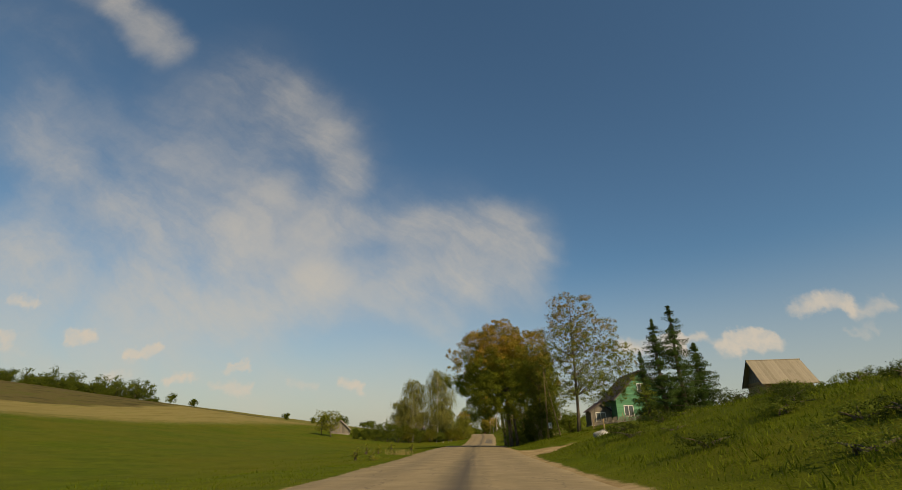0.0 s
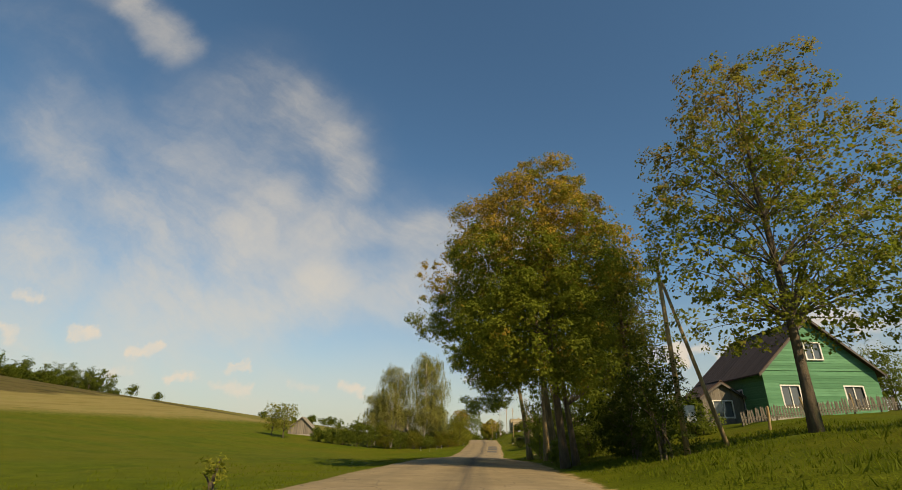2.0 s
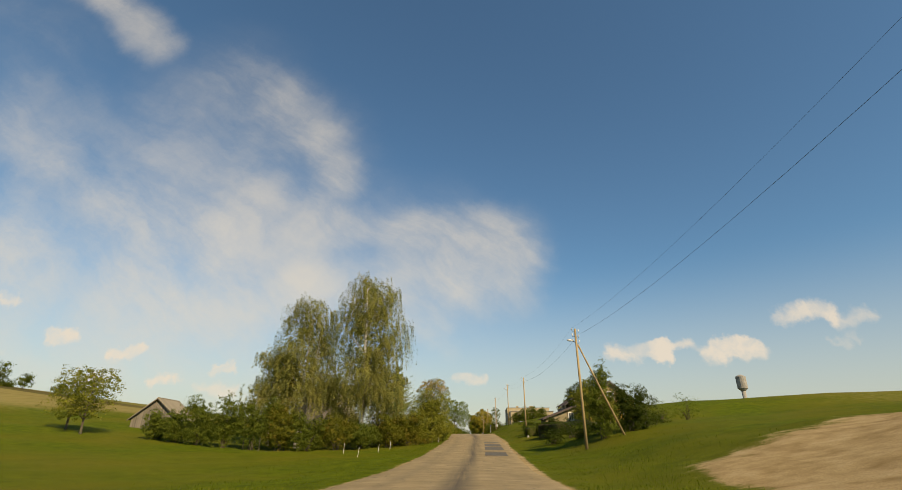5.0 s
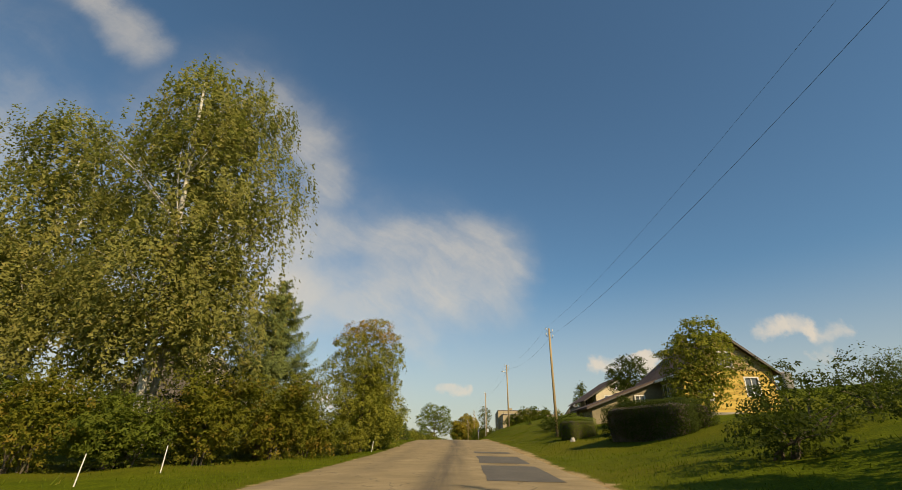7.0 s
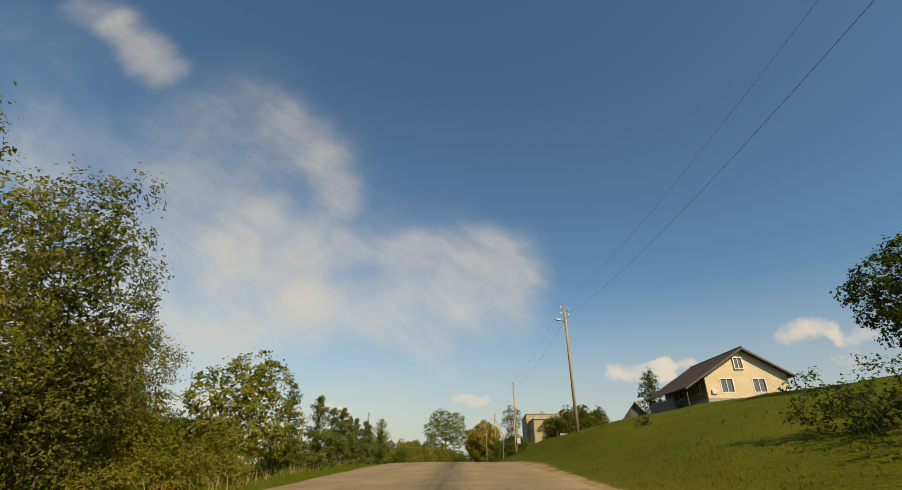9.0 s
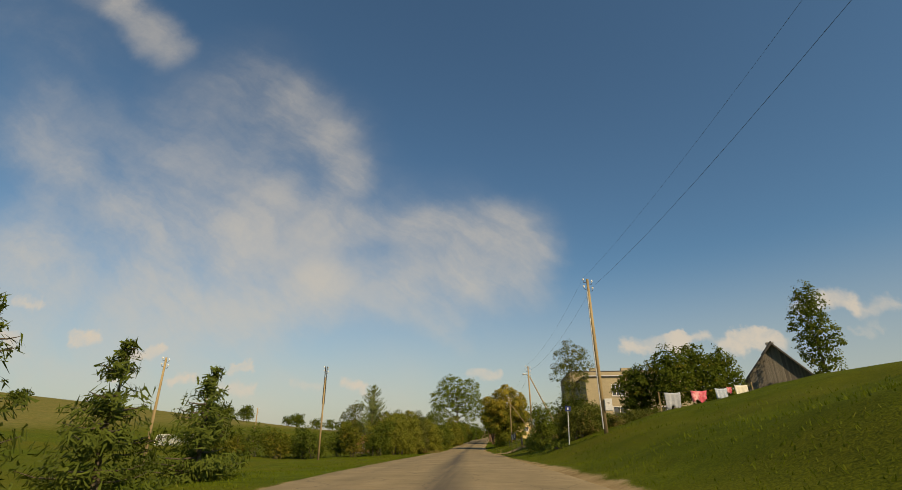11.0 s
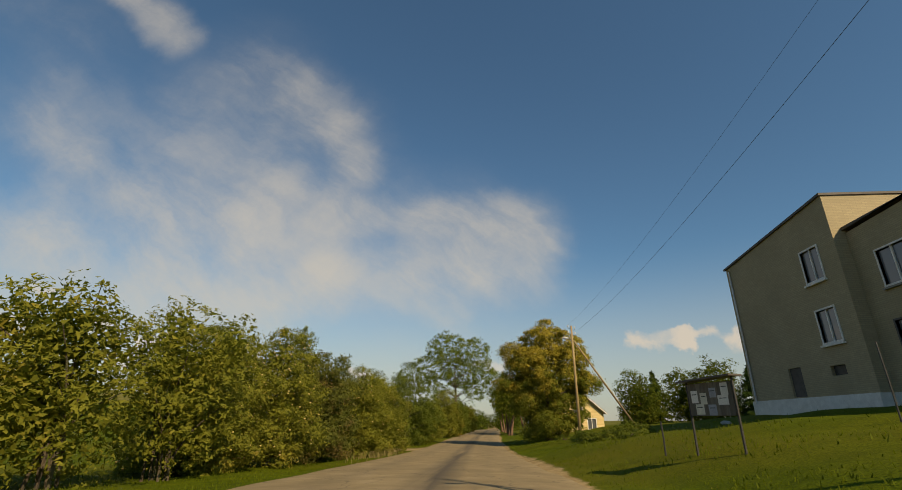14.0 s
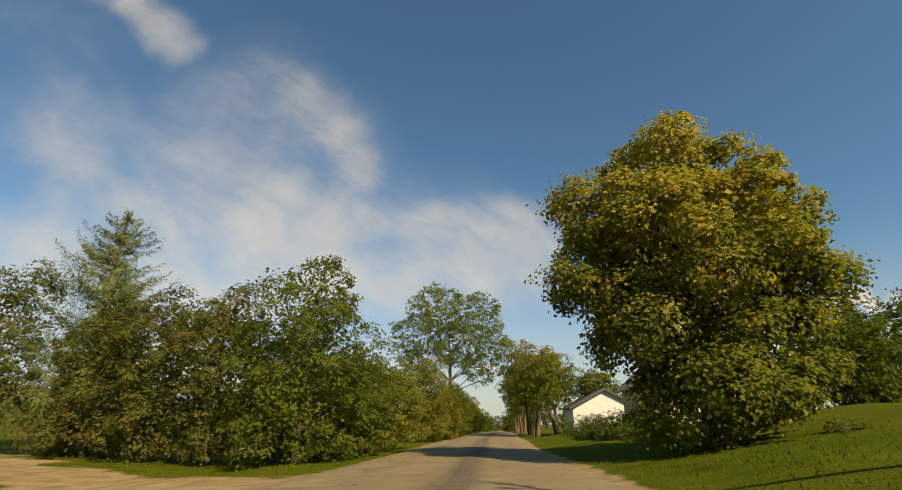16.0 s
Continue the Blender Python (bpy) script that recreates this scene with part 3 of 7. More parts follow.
# rise of the land on the bank side, above the road, by distance from its edge
BANK_D = np.array([0, 1.5, 4, 8, 13, 22, 40, 80, 400])
BANK = {
    -60: [0, 0.3, 1.0, 2.4, 3.6, 4.8, 6.0, 7.5, 12],
    0: [0, 0.3, 1.0, 2.4, 3.6, 4.5, 5.6, 7.5, 12],
    28: [0, 0.3, 1.1, 2.2, 3.1, 3.9, 5.2, 7.0, 12],
    40: [0, 0.05, 0.25, 0.7, 1.4, 2.5, 5.0, 7.0, 12],
    52: [0, 0.15, 0.7, 1.6, 2.3, 3.2, 5.6, 7.0, 12],
    70: [0, 0.1, 0.5, 1.4, 2.6, 3.4, 5.5, 7.0, 12],
    100: [0, 0.1, 0.5, 1.3, 2.2, 3.4, 5.0, 7.0, 12],
    130: [0, 0.1, 0.5, 1.6, 2.4, 3.2, 4.6, 7.0, 12],
    158: [0, 0.1, 0.5, 1.5, 2.1, 2.6, 4.0, 7.0, 12],
    178: [0, 0.25, 1.0, 2.1, 3.2, 4.4, 6.0, 8.0, 12],
    194: [0, 0.5, 1.9, 2.7, 3.5, 4.5, 6.2, 8.0, 12],
    226: [0, 0.3, 1.2, 2.3, 3.5, 5.0, 6.0, 7.0, 12],
    242: [0, 0.2, 0.9, 1.8, 2.7, 3.7, 4.6, 6.0, 12],
    256: [0, 0.1, 0.9, 1.6, 2.1, 2.6, 3.2, 5.0, 12],
    280: [0, 0.3, 0.9, 1.7, 2.5, 3.0, 3.4, 5.0, 12],
    304: [0, 0.2, 0.6, 1.3, 2.1, 2.6, 3.0, 5.0, 12],
    360: [0, 0.1, 0.3, 0.5, 0.8, 1.2, 2.0, 4.0, 10],
}
BANK_Y = np.array(sorted(BANK), float)
BANK_T = np.array([BANK[int(k)] for k in BANK_Y])
FIELD_D = np.array([0, 2, 6, 14, 30, 60, 100, 200, 350, 600, 1500, 4000])
FIELD_H = np.array([0, -0.1, -0.3, -0.35, 0.1, 3.0, 8.2, 22.0, 41.0, 60.0, 66.0, 52.0])


def hill_noise(x, y):
    return 0.10 * np.sin(x * 0.9 + 1.3 * np.sin(y * 0.31)) * np.sin(y * 0.7 + x * 0.2) + 0.16 * np.sin(x * 0.23 + y * 0.17 + 1.0) * np.sin(y * 0.11 - x * 0.07)


def land_z(x, y):
    x, y = np.asarray(x, float), np.asarray(y, float)
    zr, xc = road_z(y), road_x(y)
    d = x - xc
    dr, dl = np.maximum(d - HALF, 0), np.maximum(-d - HALF, 0)
    yi = np.clip(y, BANK_Y[0], BANK_Y[-1])
    k = np.clip(np.searchsorted(BANK_Y, yi) - 1, 0, len(BANK_Y) - 2)
    t = (yi - BANK_Y[k]) / (BANK_Y[k + 1] - BANK_Y[k])
    t = t * t * (3 - 2 * t)
    j = np.clip(np.searchsorted(BANK_D, dr, side="right") - 1, 0, len(BANK_D) - 2)
    u = np.clip((dr - BANK_D[j]) / (BANK_D[j + 1] - BANK_D[j]), 0, 1)
    right = (BANK_T[k, j] * (1 - u) + BANK_T[k, j + 1] * u) * (1 - t) + (BANK_T[k + 1, j] * (1 - u) + BANK_T[k + 1, j + 1] * u) * t
    fade = np.interp(y, [-100, 300, 480, 650, 1000, 3000], [1.0, 1.0, 0.85, 0.5, 0.24, 0.12])
    left = np.interp(dl, FIELD_D, FIELD_H)
    left = np.where(left > 0, left * fade, left)
    verge = np.clip(np.maximum(dr, dl) / 3.0, 0, 1)
    under = np.where(np.abs(d) < HALF - 0.05, -0.06, -0.012)
    return zr + right + left + verge * hill_noise(x, y) + under


def ground_at(x, y):
    return float(land_z(x, y))


def drives(x, y):
    """Bare earth: road shoulders, the two farm drives, a tilled plot and a lay-by."""
    xc = road_x(y)
    d = x - xc
    edge = np.abs(d) - HALF
    s = np.clip(1.0 - edge / (0.75 + 0.25 * np.sin(y * 0.37)), 0, 1) * 0.72
    line = 38.5 + 0.30 * (x - 4) + 0.004 * (x - 4) ** 2
    w = 2.3 + 3.2 * np.exp(-np.maximum(x - 3, 0) / 4.0)
    s = np.maximum(s, np.where((x > 0) & (x < 60), np.clip(1.6 - np.abs(y - line) / w, 0, 1), 0))
    line2 = 255.0 + 0.25 * (x - 2)
    w2 = 1.9 + 2.6 * np.exp(-np.maximum(x - 1, 0) / 3.0)
    s = np.maximum(s, np.where((x > -3) & (x < 40), np.clip(1.5 - np.abs(y - line2) / w2, 0, 1), 0))
    s = np.maximum(s, np.where((x > 5) & (x < 26), np.clip(1.3 - np.abs(y - 104 - 0.4 * (x - 8)) / 6.5, 0, 1) * np.clip((x - 5.5) / 2.0, 0, 1), 0))
    w4 = 1.9 + 2.2 * np.exp(-np.maximum(-6.5 - x, 0) / 3.0)
    s = np.maximum(s, np.where((x < -4) & (x > -30), np.clip(1.5 - np.abs(y - 297.5 + 0.6 * (x + 6)) / w4, 0, 1), 0))
    off = x - road_x(y)
    s = np.maximum(s, np.clip(0.95 - (off - HALF) / (0.9 + 0.3 * np.sin(y * 0.21)), 0, 1) * (off > 0))
    s = np.maximum(s, 0.8 * np.clip(0.95 - (-off - HALF) / (0.6 + 0.25 * np.sin(y * 0.17 + 1)), 0, 1) * (off < 0))
    return s


def grown(values, near, far, steps):
    return near + (far - near) * values ** steps


xs = np.concatenate([-grown(np.linspace(1, 0, 46), 14, 2600, 3.2), np.arange(-13.5, 14.0, 0.5), grown(np.linspace(0, 1, 46), 14, 2600, 3.2)])
ys = np.concatenate([np.arange(-60, 0, 5.0), np.arange(0, 330, 1.5), grown(np.linspace(0, 1, 50), 330, 3800, 3.0)])
gx, gy = np.meshgrid(xs, ys)
gz = land_z(gx, gy)
nx, ny = len(xs), len(ys)
me = bpy.data.meshes.new("ground")
me.vertices.add(nx * ny)
me.vertices.foreach_set("co", np.stack([gx, gy, gz], -1).astype(np.float32).ravel())
ii, jj = np.meshgrid(np.arange(nx - 1), np.arange(ny - 1))
q = np.stack([jj * nx + ii, jj * nx + ii + 1, (jj + 1) * nx + ii + 1, (jj + 1) * nx + ii], -1).reshape(-1, 4)
me.loops.add(q.size)
me.loops.foreach_set("vertex_index", q.astype(np.int32).ravel())
me.polygons.add(len(q))
me.polygons.foreach_set("loop_start", np.arange(0, q.size, 4, dtype=np.int32))
me.update(calc_edges=True)
me.polygons.foreach_set("use_smooth", np.ones(len(q), bool))
dl = -(gx - road_x(gy)) - HALF
dry = np.clip((dl - 64 - 10 * np.sin(gy * 0.02)) / 22, 0, 1) * 0.95 * np.clip((345 - gy) / 90, 0.55, 1)
dry = np.maximum(dry, np.clip((gx - 40) / 60, 0, 0.4))
dry = np.maximum(dry, np.clip((np.abs(gx) - 300) / 300, 0, 0.6))
me.attributes.new("dry", "FLOAT", "POINT").data.foreach_set("value", dry.astype(np.float32).ravel())
scrub = np.clip((dl - 118 - 12 * np.sin(gy * 0.03)) / 24, 0, 1) * np.clip((360 - gy) / 60, 0.25, 1)
me.attributes.new("scrub", "FLOAT", "POINT").data.foreach_set("value", scrub.astype(np.float32).ravel())
me.attributes.new("sand", "FLOAT", "POINT").data.foreach_set("value", drives(gx, gy).astype(np.float32).ravel())
me.materials.append(GROUND)
ground = tagged(new("ground", me), "green meadow, stubble hill and grassy roadside bank", "ground", kind="structure")

# the road: a cambered strip with uneven edges
across = np.array([-3.9, -3.75, -3.0, -2.2, -1.4, -0.6, 0.2, 1.0, 1.8, 2.6, 3.3, 3.75, 3.9])
along = np.concatenate([np.arange(-58, 340, 1.0), np.arange(340, 640, 6.0)])
rv, wheel = [], []
for y in along:
    xc, zc = float(road_x(y)), float(road_z(y))
    jag_l, jag_r = 0.13 * noise.noise((3.1, y * 0.35, 0)), 0.13 * noise.noise((7.7, y * 0.35, 0))
    for a in across:
        side = a + (jag_l if a < -3.5 else jag_r if a > 3.5 else 0)
        drop = 0.06 if abs(a) > 3.8 else 0
        rv.append((xc + side, y, zc + 0.035 + 0.05 * (1 - (a / 3.8) ** 2) - drop + 0.012 * noise.noise((a, y * 0.2, 1))))
        wheel.append(max(math.exp(-((a - 0.15) / 0.5) ** 2), 0.35 * math.exp(-((a - 2.2) / 0.4) ** 2), 0.3 * math.exp(-((a + 2.2) / 0.45) ** 2)))
na = len(across)
rf = [(j * na + i, j * na + i + 1, (j + 1) * na + i + 1, (j + 1) * na + i) for j in range(len(along) - 1) for i in range(na - 1)]
me = bpy.data.meshes.new("road")
me.from_pydata(rv, [], rf)
me.polygons.foreach_set("use_smooth", np.ones(len(rf), bool))
me.attributes.new("wheel", "FLOAT", "POINT").data.foreach_set("value", np.array(wheel, np.float32))
me.materials.append(ASPHALT)
tagged(new("road", me), "narrow worn grey asphalt country road without markings", "road", kind="structure")


def road_patch(x0, x1, y0, y1):
    s = Shape()
    n = 5
    pts = []
    for j in range(n):
        for i in range(n):
            x, y = x0 + (x1 - x0) * i / (n - 1), y0 + (y1 - y0) * j / (n - 1)
            x += 0.06 * noise.noise((x * 3, y * 3, 2))
            a = x - 0
            pts.append((float(road_x(y)) + a, y, float(road_z(y)) + 0.035 + 0.05 * (1 - (a / 3.8) ** 2) + 0.012 * noise.noise((a, y * 0.2, 1)) + 0.008))
    s.add(pts, [(j * n + i, j * n + i + 1, (j + 1) * n + i + 1, (j + 1) * n + i) for j in range(n - 1) for i in range(n - 1)])
    tagged(part("road_patch", s, PATCH), "dark square asphalt repair patch let into the road", "road patch", group="repair patches", kind="structure")


for y0, y1 in ((131.0, 135.6), (139.2, 144.4), (145.6, 150.2), (153.0, 154.6)):
    road_patch(1.25, 3.1, y0, y1)

# ---- plants ----
def leaves_at(rng, centre, out_dir, size, up=0.5, narrow=0.55, simple=False):
    """One leaf at each centre: folded along its rib, or a simple pointed blade."""
    n = len(centre)
    nrm = rng.normal(size=(n, 3)) * 0.48 + out_dir * 1.0
    nrm[:, 2] += up
    nrm /= np.linalg.norm(nrm, axis=1)[:, None] + 1e-9
    a = np.cross(nrm, rng.normal(size=(n, 3)))
    a /= np.linalg.norm(a, axis=1)[:, None] + 1e-9
    b = np.cross(nrm, a)
    s = (size * rng.uniform(0.65, 1.3, n))[:, None]
    if simple:
        return np.stack([centre - a * s * 0.42 - b * s * 0.42 * narrow, centre - a * s * 0.30 + b * s * 0.42 * narrow, centre + a * s * 0.66], 1)
    return np.stack([centre - a * s * 0.5, centre + b * s * 0.5 * narrow + nrm * s * 0.10, centre + a * s * 0.5 - nrm * s * 0.12, centre - b * s * 0.5 * narrow + nrm * s * 0.10], 1)


def in_lobes(rng, lobes, n, shell=0.5):
    """n points in the ellipsoids (x, y, z, rx, ry, rz), more of them near the skin."""
    L = np.array(lobes, float)
    w = (L[:, 3] * L[:, 4] * L[:, 5]) ** 0.75
    k = rng.choice(len(L), n, p=w / w.sum())
    d = rng.normal(size=(n, 3))
    d /= np.linalg.norm(d, axis=1)[:, None]
    r = shell + (1 - shell) * rng.random(n) ** 0.6
    r *= 1 + 0.16 * np.sin(d[:, 0] * 5 + k) * np.sin(d[:, 2] * 6 + d[:, 1] * 4 + k * 2)
    return L[k, :3] + d * r[:, None] * L[k, 3:], d


def puff_places(rng, lobes, puff, most, shell):
    """Centres and sizes of leaf puffs, apart by about their own size, on the outside of the lobes; an open crown (small shell) has some inside too."""
    p, d = in_lobes(rng, lobes, most * 9, max(shell, 0.74))
    L = np.array(lobes, float)
    deep = (((p[:, None, :] - L[None, :, :3]) / L[None, :, 3:]) ** 2).sum(2).min(1) ** 0.5
    keep = (deep > 0.66) | (rng.random(len(p)) < 0.55 - shell)
    p, d = p[keep], d[keep]
    size = puff * (0.5 + 1.0 * rng.random(len(p)) ** 1.4)
    got = np.empty((most, 4))
    idx = []
    for i in range(len(p)):
        n = len(idx)
        if n and (((got[:n, :3] - p[i]) ** 2).sum(1) < (0.55 * (got[:n, 3] + size[i])) ** 2).any():
            continue
        got[n, :3], got[n, 3] = p[i], size[i]
        idx.append(i)
        if len(idx) == most:
            break
    return p[idx], d[idx], size[idx]


def crown_mesh(name, rng, lobes, clumps, per, leaf, spread=0.45, shell=0.5, hang=0.0, narrow=0.72, dense=0.22, simple=False):
    """Leaves in twigs and twigs in puffs: each puff is a dome of leafy twigs with dark gaps round it; hang: strings of leaves instead."""
    count = clumps * per
    if hang:
        b, bd = in_lobes(rng, lobes, max(clumps // 9, 6), max(shell, 0.55))
        k = rng.integers(0, len(b), clumps)
        c, d = b[k] + rng.normal(size=(clumps, 3)) * spread * np.array([0.75, 0.75, 0.45]), bd[k]
        idx = np.repeat(np.arange(clumps), per)
        down = rng.random(count) * hang * np.repeat(rng.uniform(0.3, 1.35, clumps), per)
        off = rng.normal(size=(count, 3)) * spread * np.array([0.13, 0.13, 0.1])
        off[:, 2] -= down
        off[:, :2] += d[idx, :2] * (0.3 * np.sqrt(down / hang))[:, None]
        at, face = c[idx] + off, d[idx]
    else:
        c, d, size = puff_places(rng, lobes, spread * 2.0, clumps, shell)
        twigs = max(count // 11, 8)
        idx = rng.choice(len(c), twigs, p=size ** 2 / (size ** 2).sum())
        face = rng.normal(size=(twigs, 3))
        face /= np.linalg.norm(face, axis=1)[:, None]
        face += d[idx] * 0.5
        face[:, 2] += 0.35
        face /= np.linalg.norm(face, axis=1)[:, None]
        far = size[idx] * (0.70 + 0.36 * rng.random(twigs))
        far = np.where(rng.random(twigs) < 0.06, far * rng.uniform(1.1, 1.45, twigs), far)
        tip = c[idx] + face * far[:, None] * np.array([1.0, 1.0, 0.78])
        k = rng.integers(0, twigs, count)
        wide = np.maximum(0.16 * size[idx], leaf * 0.75)[k]
        at = tip[k] + rng.normal(size=(count, 3)) * wide[:, None] * np.array([1.0, 1.0, 0.7])
        at[:, 2] -= np.abs(rng.normal(size=count)) * wide * 0.4
        face = face[k]
    plain = simple or hang > 0
    pts = leaves_at(rng, at, face, leaf, narrow=narrow, simple=plain)
    if dense:
        ci, di = in_lobes(rng, [(x, y, z, a * 0.82, b * 0.82, e * 0.82) for x, y, z, a, b, e in lobes], int(count * dense), 0.15)
        pts = np.concatenate([pts, leaves_at(rng, ci, di * 0.3, leaf * 1.5, narrow=0.8, simple=plain)])
    return leaf_mesh(name, pts), c


def bezier(a, b, c, n):
    return [a * (1 - t) ** 2 + b * (2 * t * (1 - t)) + c * t * t for t in [i / (n - 1) for i in range(n)]]


def limbs(shape, rng, trunk, r0, ends, low=0.3, thick=0.35):
    """Limbs that leave the trunk (a list of points) and rise to the ends."""
    for e in ends:
        e = Vector(e)
        top = trunk[-1].z
        want = trunk[0].z + (top - trunk[0].z) * min(0.95, max(low, (e.z - trunk[0].z) / max(top - trunk[0].z, 0.1) - 0.13 - 0.12 * rng.random()))
        i = min(range(len(trunk)), key=lambda k: abs(trunk[k].z - want))
        a = trunk[i]
        frac = i / max(len(trunk) - 1, 1)
        r = r0 * (1 - 0.75 * frac) * thick * rng.uniform(0.6, 1.2)
        mid = a.lerp(e, 0.5) + Vector((rng.normal() * 0.3, rng.normal() * 0.3, 0.12 * (e - a).length))
        path = bezier(a, mid, e, 6)
        shape.tube(path, [r * (1 - 0.85 * t / 5) for t in range(6)], 5, cap=False)


def trunk_path(h, lean=(0, 0), bend=0.3, n=8, seed=0.0):
    out = []
    for i in range(n):
        t = i / (n - 1)
        out.append(Vector((lean[0] * t + bend * math.sin(t * 3 + seed) * t * 0.5, lean[1] * t + bend * math.cos(t * 2.3 + seed * 2) * t * 0.4 - bend * 0.4 * t, -0.35 + (h + 0.35) * t)))
    return out


FRUIT_MESH = {}


def tree(name, x, y, h_trunk, r, lobes, label, leafmat, bark, seed, clumps=600, per=26, leaf=0.24, spread=0.5, lean=(0, 0), limb_n=26,
         shell=0.45, hang=0.0, stems=1, category="tree", narrow=0.72, bend=0.4, limb_thick=0.35, group="", dz=0.0, dense=0.15, fruit=0, simple=False, limb_low=0.25):
    rng = np.random.default_rng(seed)
    t = thing(name, pose(x, y, ground_at(x, y) - 0.03 + dz), label, category, group)
    me, c = crown_mesh("crown", rng, lobes, clumps, per, leaf, spread, shell, hang, narrow, dense, simple)
    wood = Shape()
    for s in range(stems):
        ln = (lean[0] + (rng.normal() * 0.9 if stems > 1 else 0), lean[1] + (rng.normal() * 0.9 if stems > 1 else 0))
        tp = trunk_path(h_trunk * (1 if s == 0 else rng.uniform(0.7, 0.95)), ln, bend, seed=seed + s)
        off = Vector((rng.normal() * 0.35, rng.normal() * 0.35, 0)) if s else Vector((0, 0, 0))
        tp = [p + off for p in tp]
        rr = r if s == 0 else r * rng.uniform(0.55, 0.9)
        wood.tube(tp, [rr * (1.35 if i == 0 else 1.0 - 0.75 * i / (len(tp) - 1)) for i in range(len(tp))], 9)
        ends = c[rng.choice(len(c), min(len(c), max(3, limb_n // stems)), replace=False)]
        limbs(wood, rng, tp, rr, ends, limb_low, limb_thick)
    part("trunk", wood, bark, t, smooth=True)
    part("crown", me, leafmat, t)
    if fruit:
        at, out = in_lobes(rng, lobes, fruit, 0.85)
        if "apple" not in FRUIT_MESH:
            me = Shape().tube([Vector((0, 0, q)) for q in (-0.034, -0.020, 0.014, 0.032)], [0.014, 0.042, 0.045, 0.016], 7).mesh("apple", True)
            me.materials.append(FRUIT)
            FRUIT_MESH["apple"] = me
        for p, o in zip(at, out):
            ob = new("apple", FRUIT_MESH["apple"])
            ob.parent = t
            ob.matrix_local = pose(*(p + o * 0.10))
    return t


def shrub(x, y, w, d, h, label, leafmat, seed, n=150, leaf=0.15, name="shrub", category="shrub", group="", bottom=0.1, lumps=7, spread=0.24, per=16, dense=0.12):
    """A leafy mass from the ground up, in uneven lumps with loose shoots, on thin stems."""
    rng = np.random.default_rng(seed)
    t = thing(name, pose(x, y, ground_at(x, y) - 0.03, 0, 0, rng.uniform(-20, 20)), label, category, group)
    lobes = [(0, 0, h * 0.42, w * 0.40, d * 0.40, h * 0.36)]
    for _ in range(lumps):
        a, rr = rng.uniform(0, 6.28), rng.uniform(0.4, 1.0)
        hh = rng.uniform(0.22, 0.86) * h
        lobes.append((math.cos(a) * w * 0.36 * rr, math.sin(a) * d * 0.36 * rr, hh, w * rng.uniform(0.14, 0.26), d * rng.uniform(0.14, 0.26), max(0.12, min(h * rng.uniform(0.14, 0.28), hh - bottom))))
    me, c = crown_mesh("crown", rng, lobes, n, per, leaf * 0.92, spread, 0.66, dense=dense, simple=True)
    wood = Shape()
    for _ in range(7):
        e = Vector(c[rng.integers(len(c))])
        e.z = max(e.z, h * 0.4) * 1.06
        b = Vector((rng.normal() * w * 0.06, rng.normal() * d * 0.06, -0.1))
        wood.tube(bezier(b, Vector((b.x, b.y, e.z * 0.6)), e, 5), [0.045, 0.04, 0.03, 0.02, 0.008], 5)
    part("branchwork", wood, BARK, t)
    part("crown", me, leafmat, t)
    return t


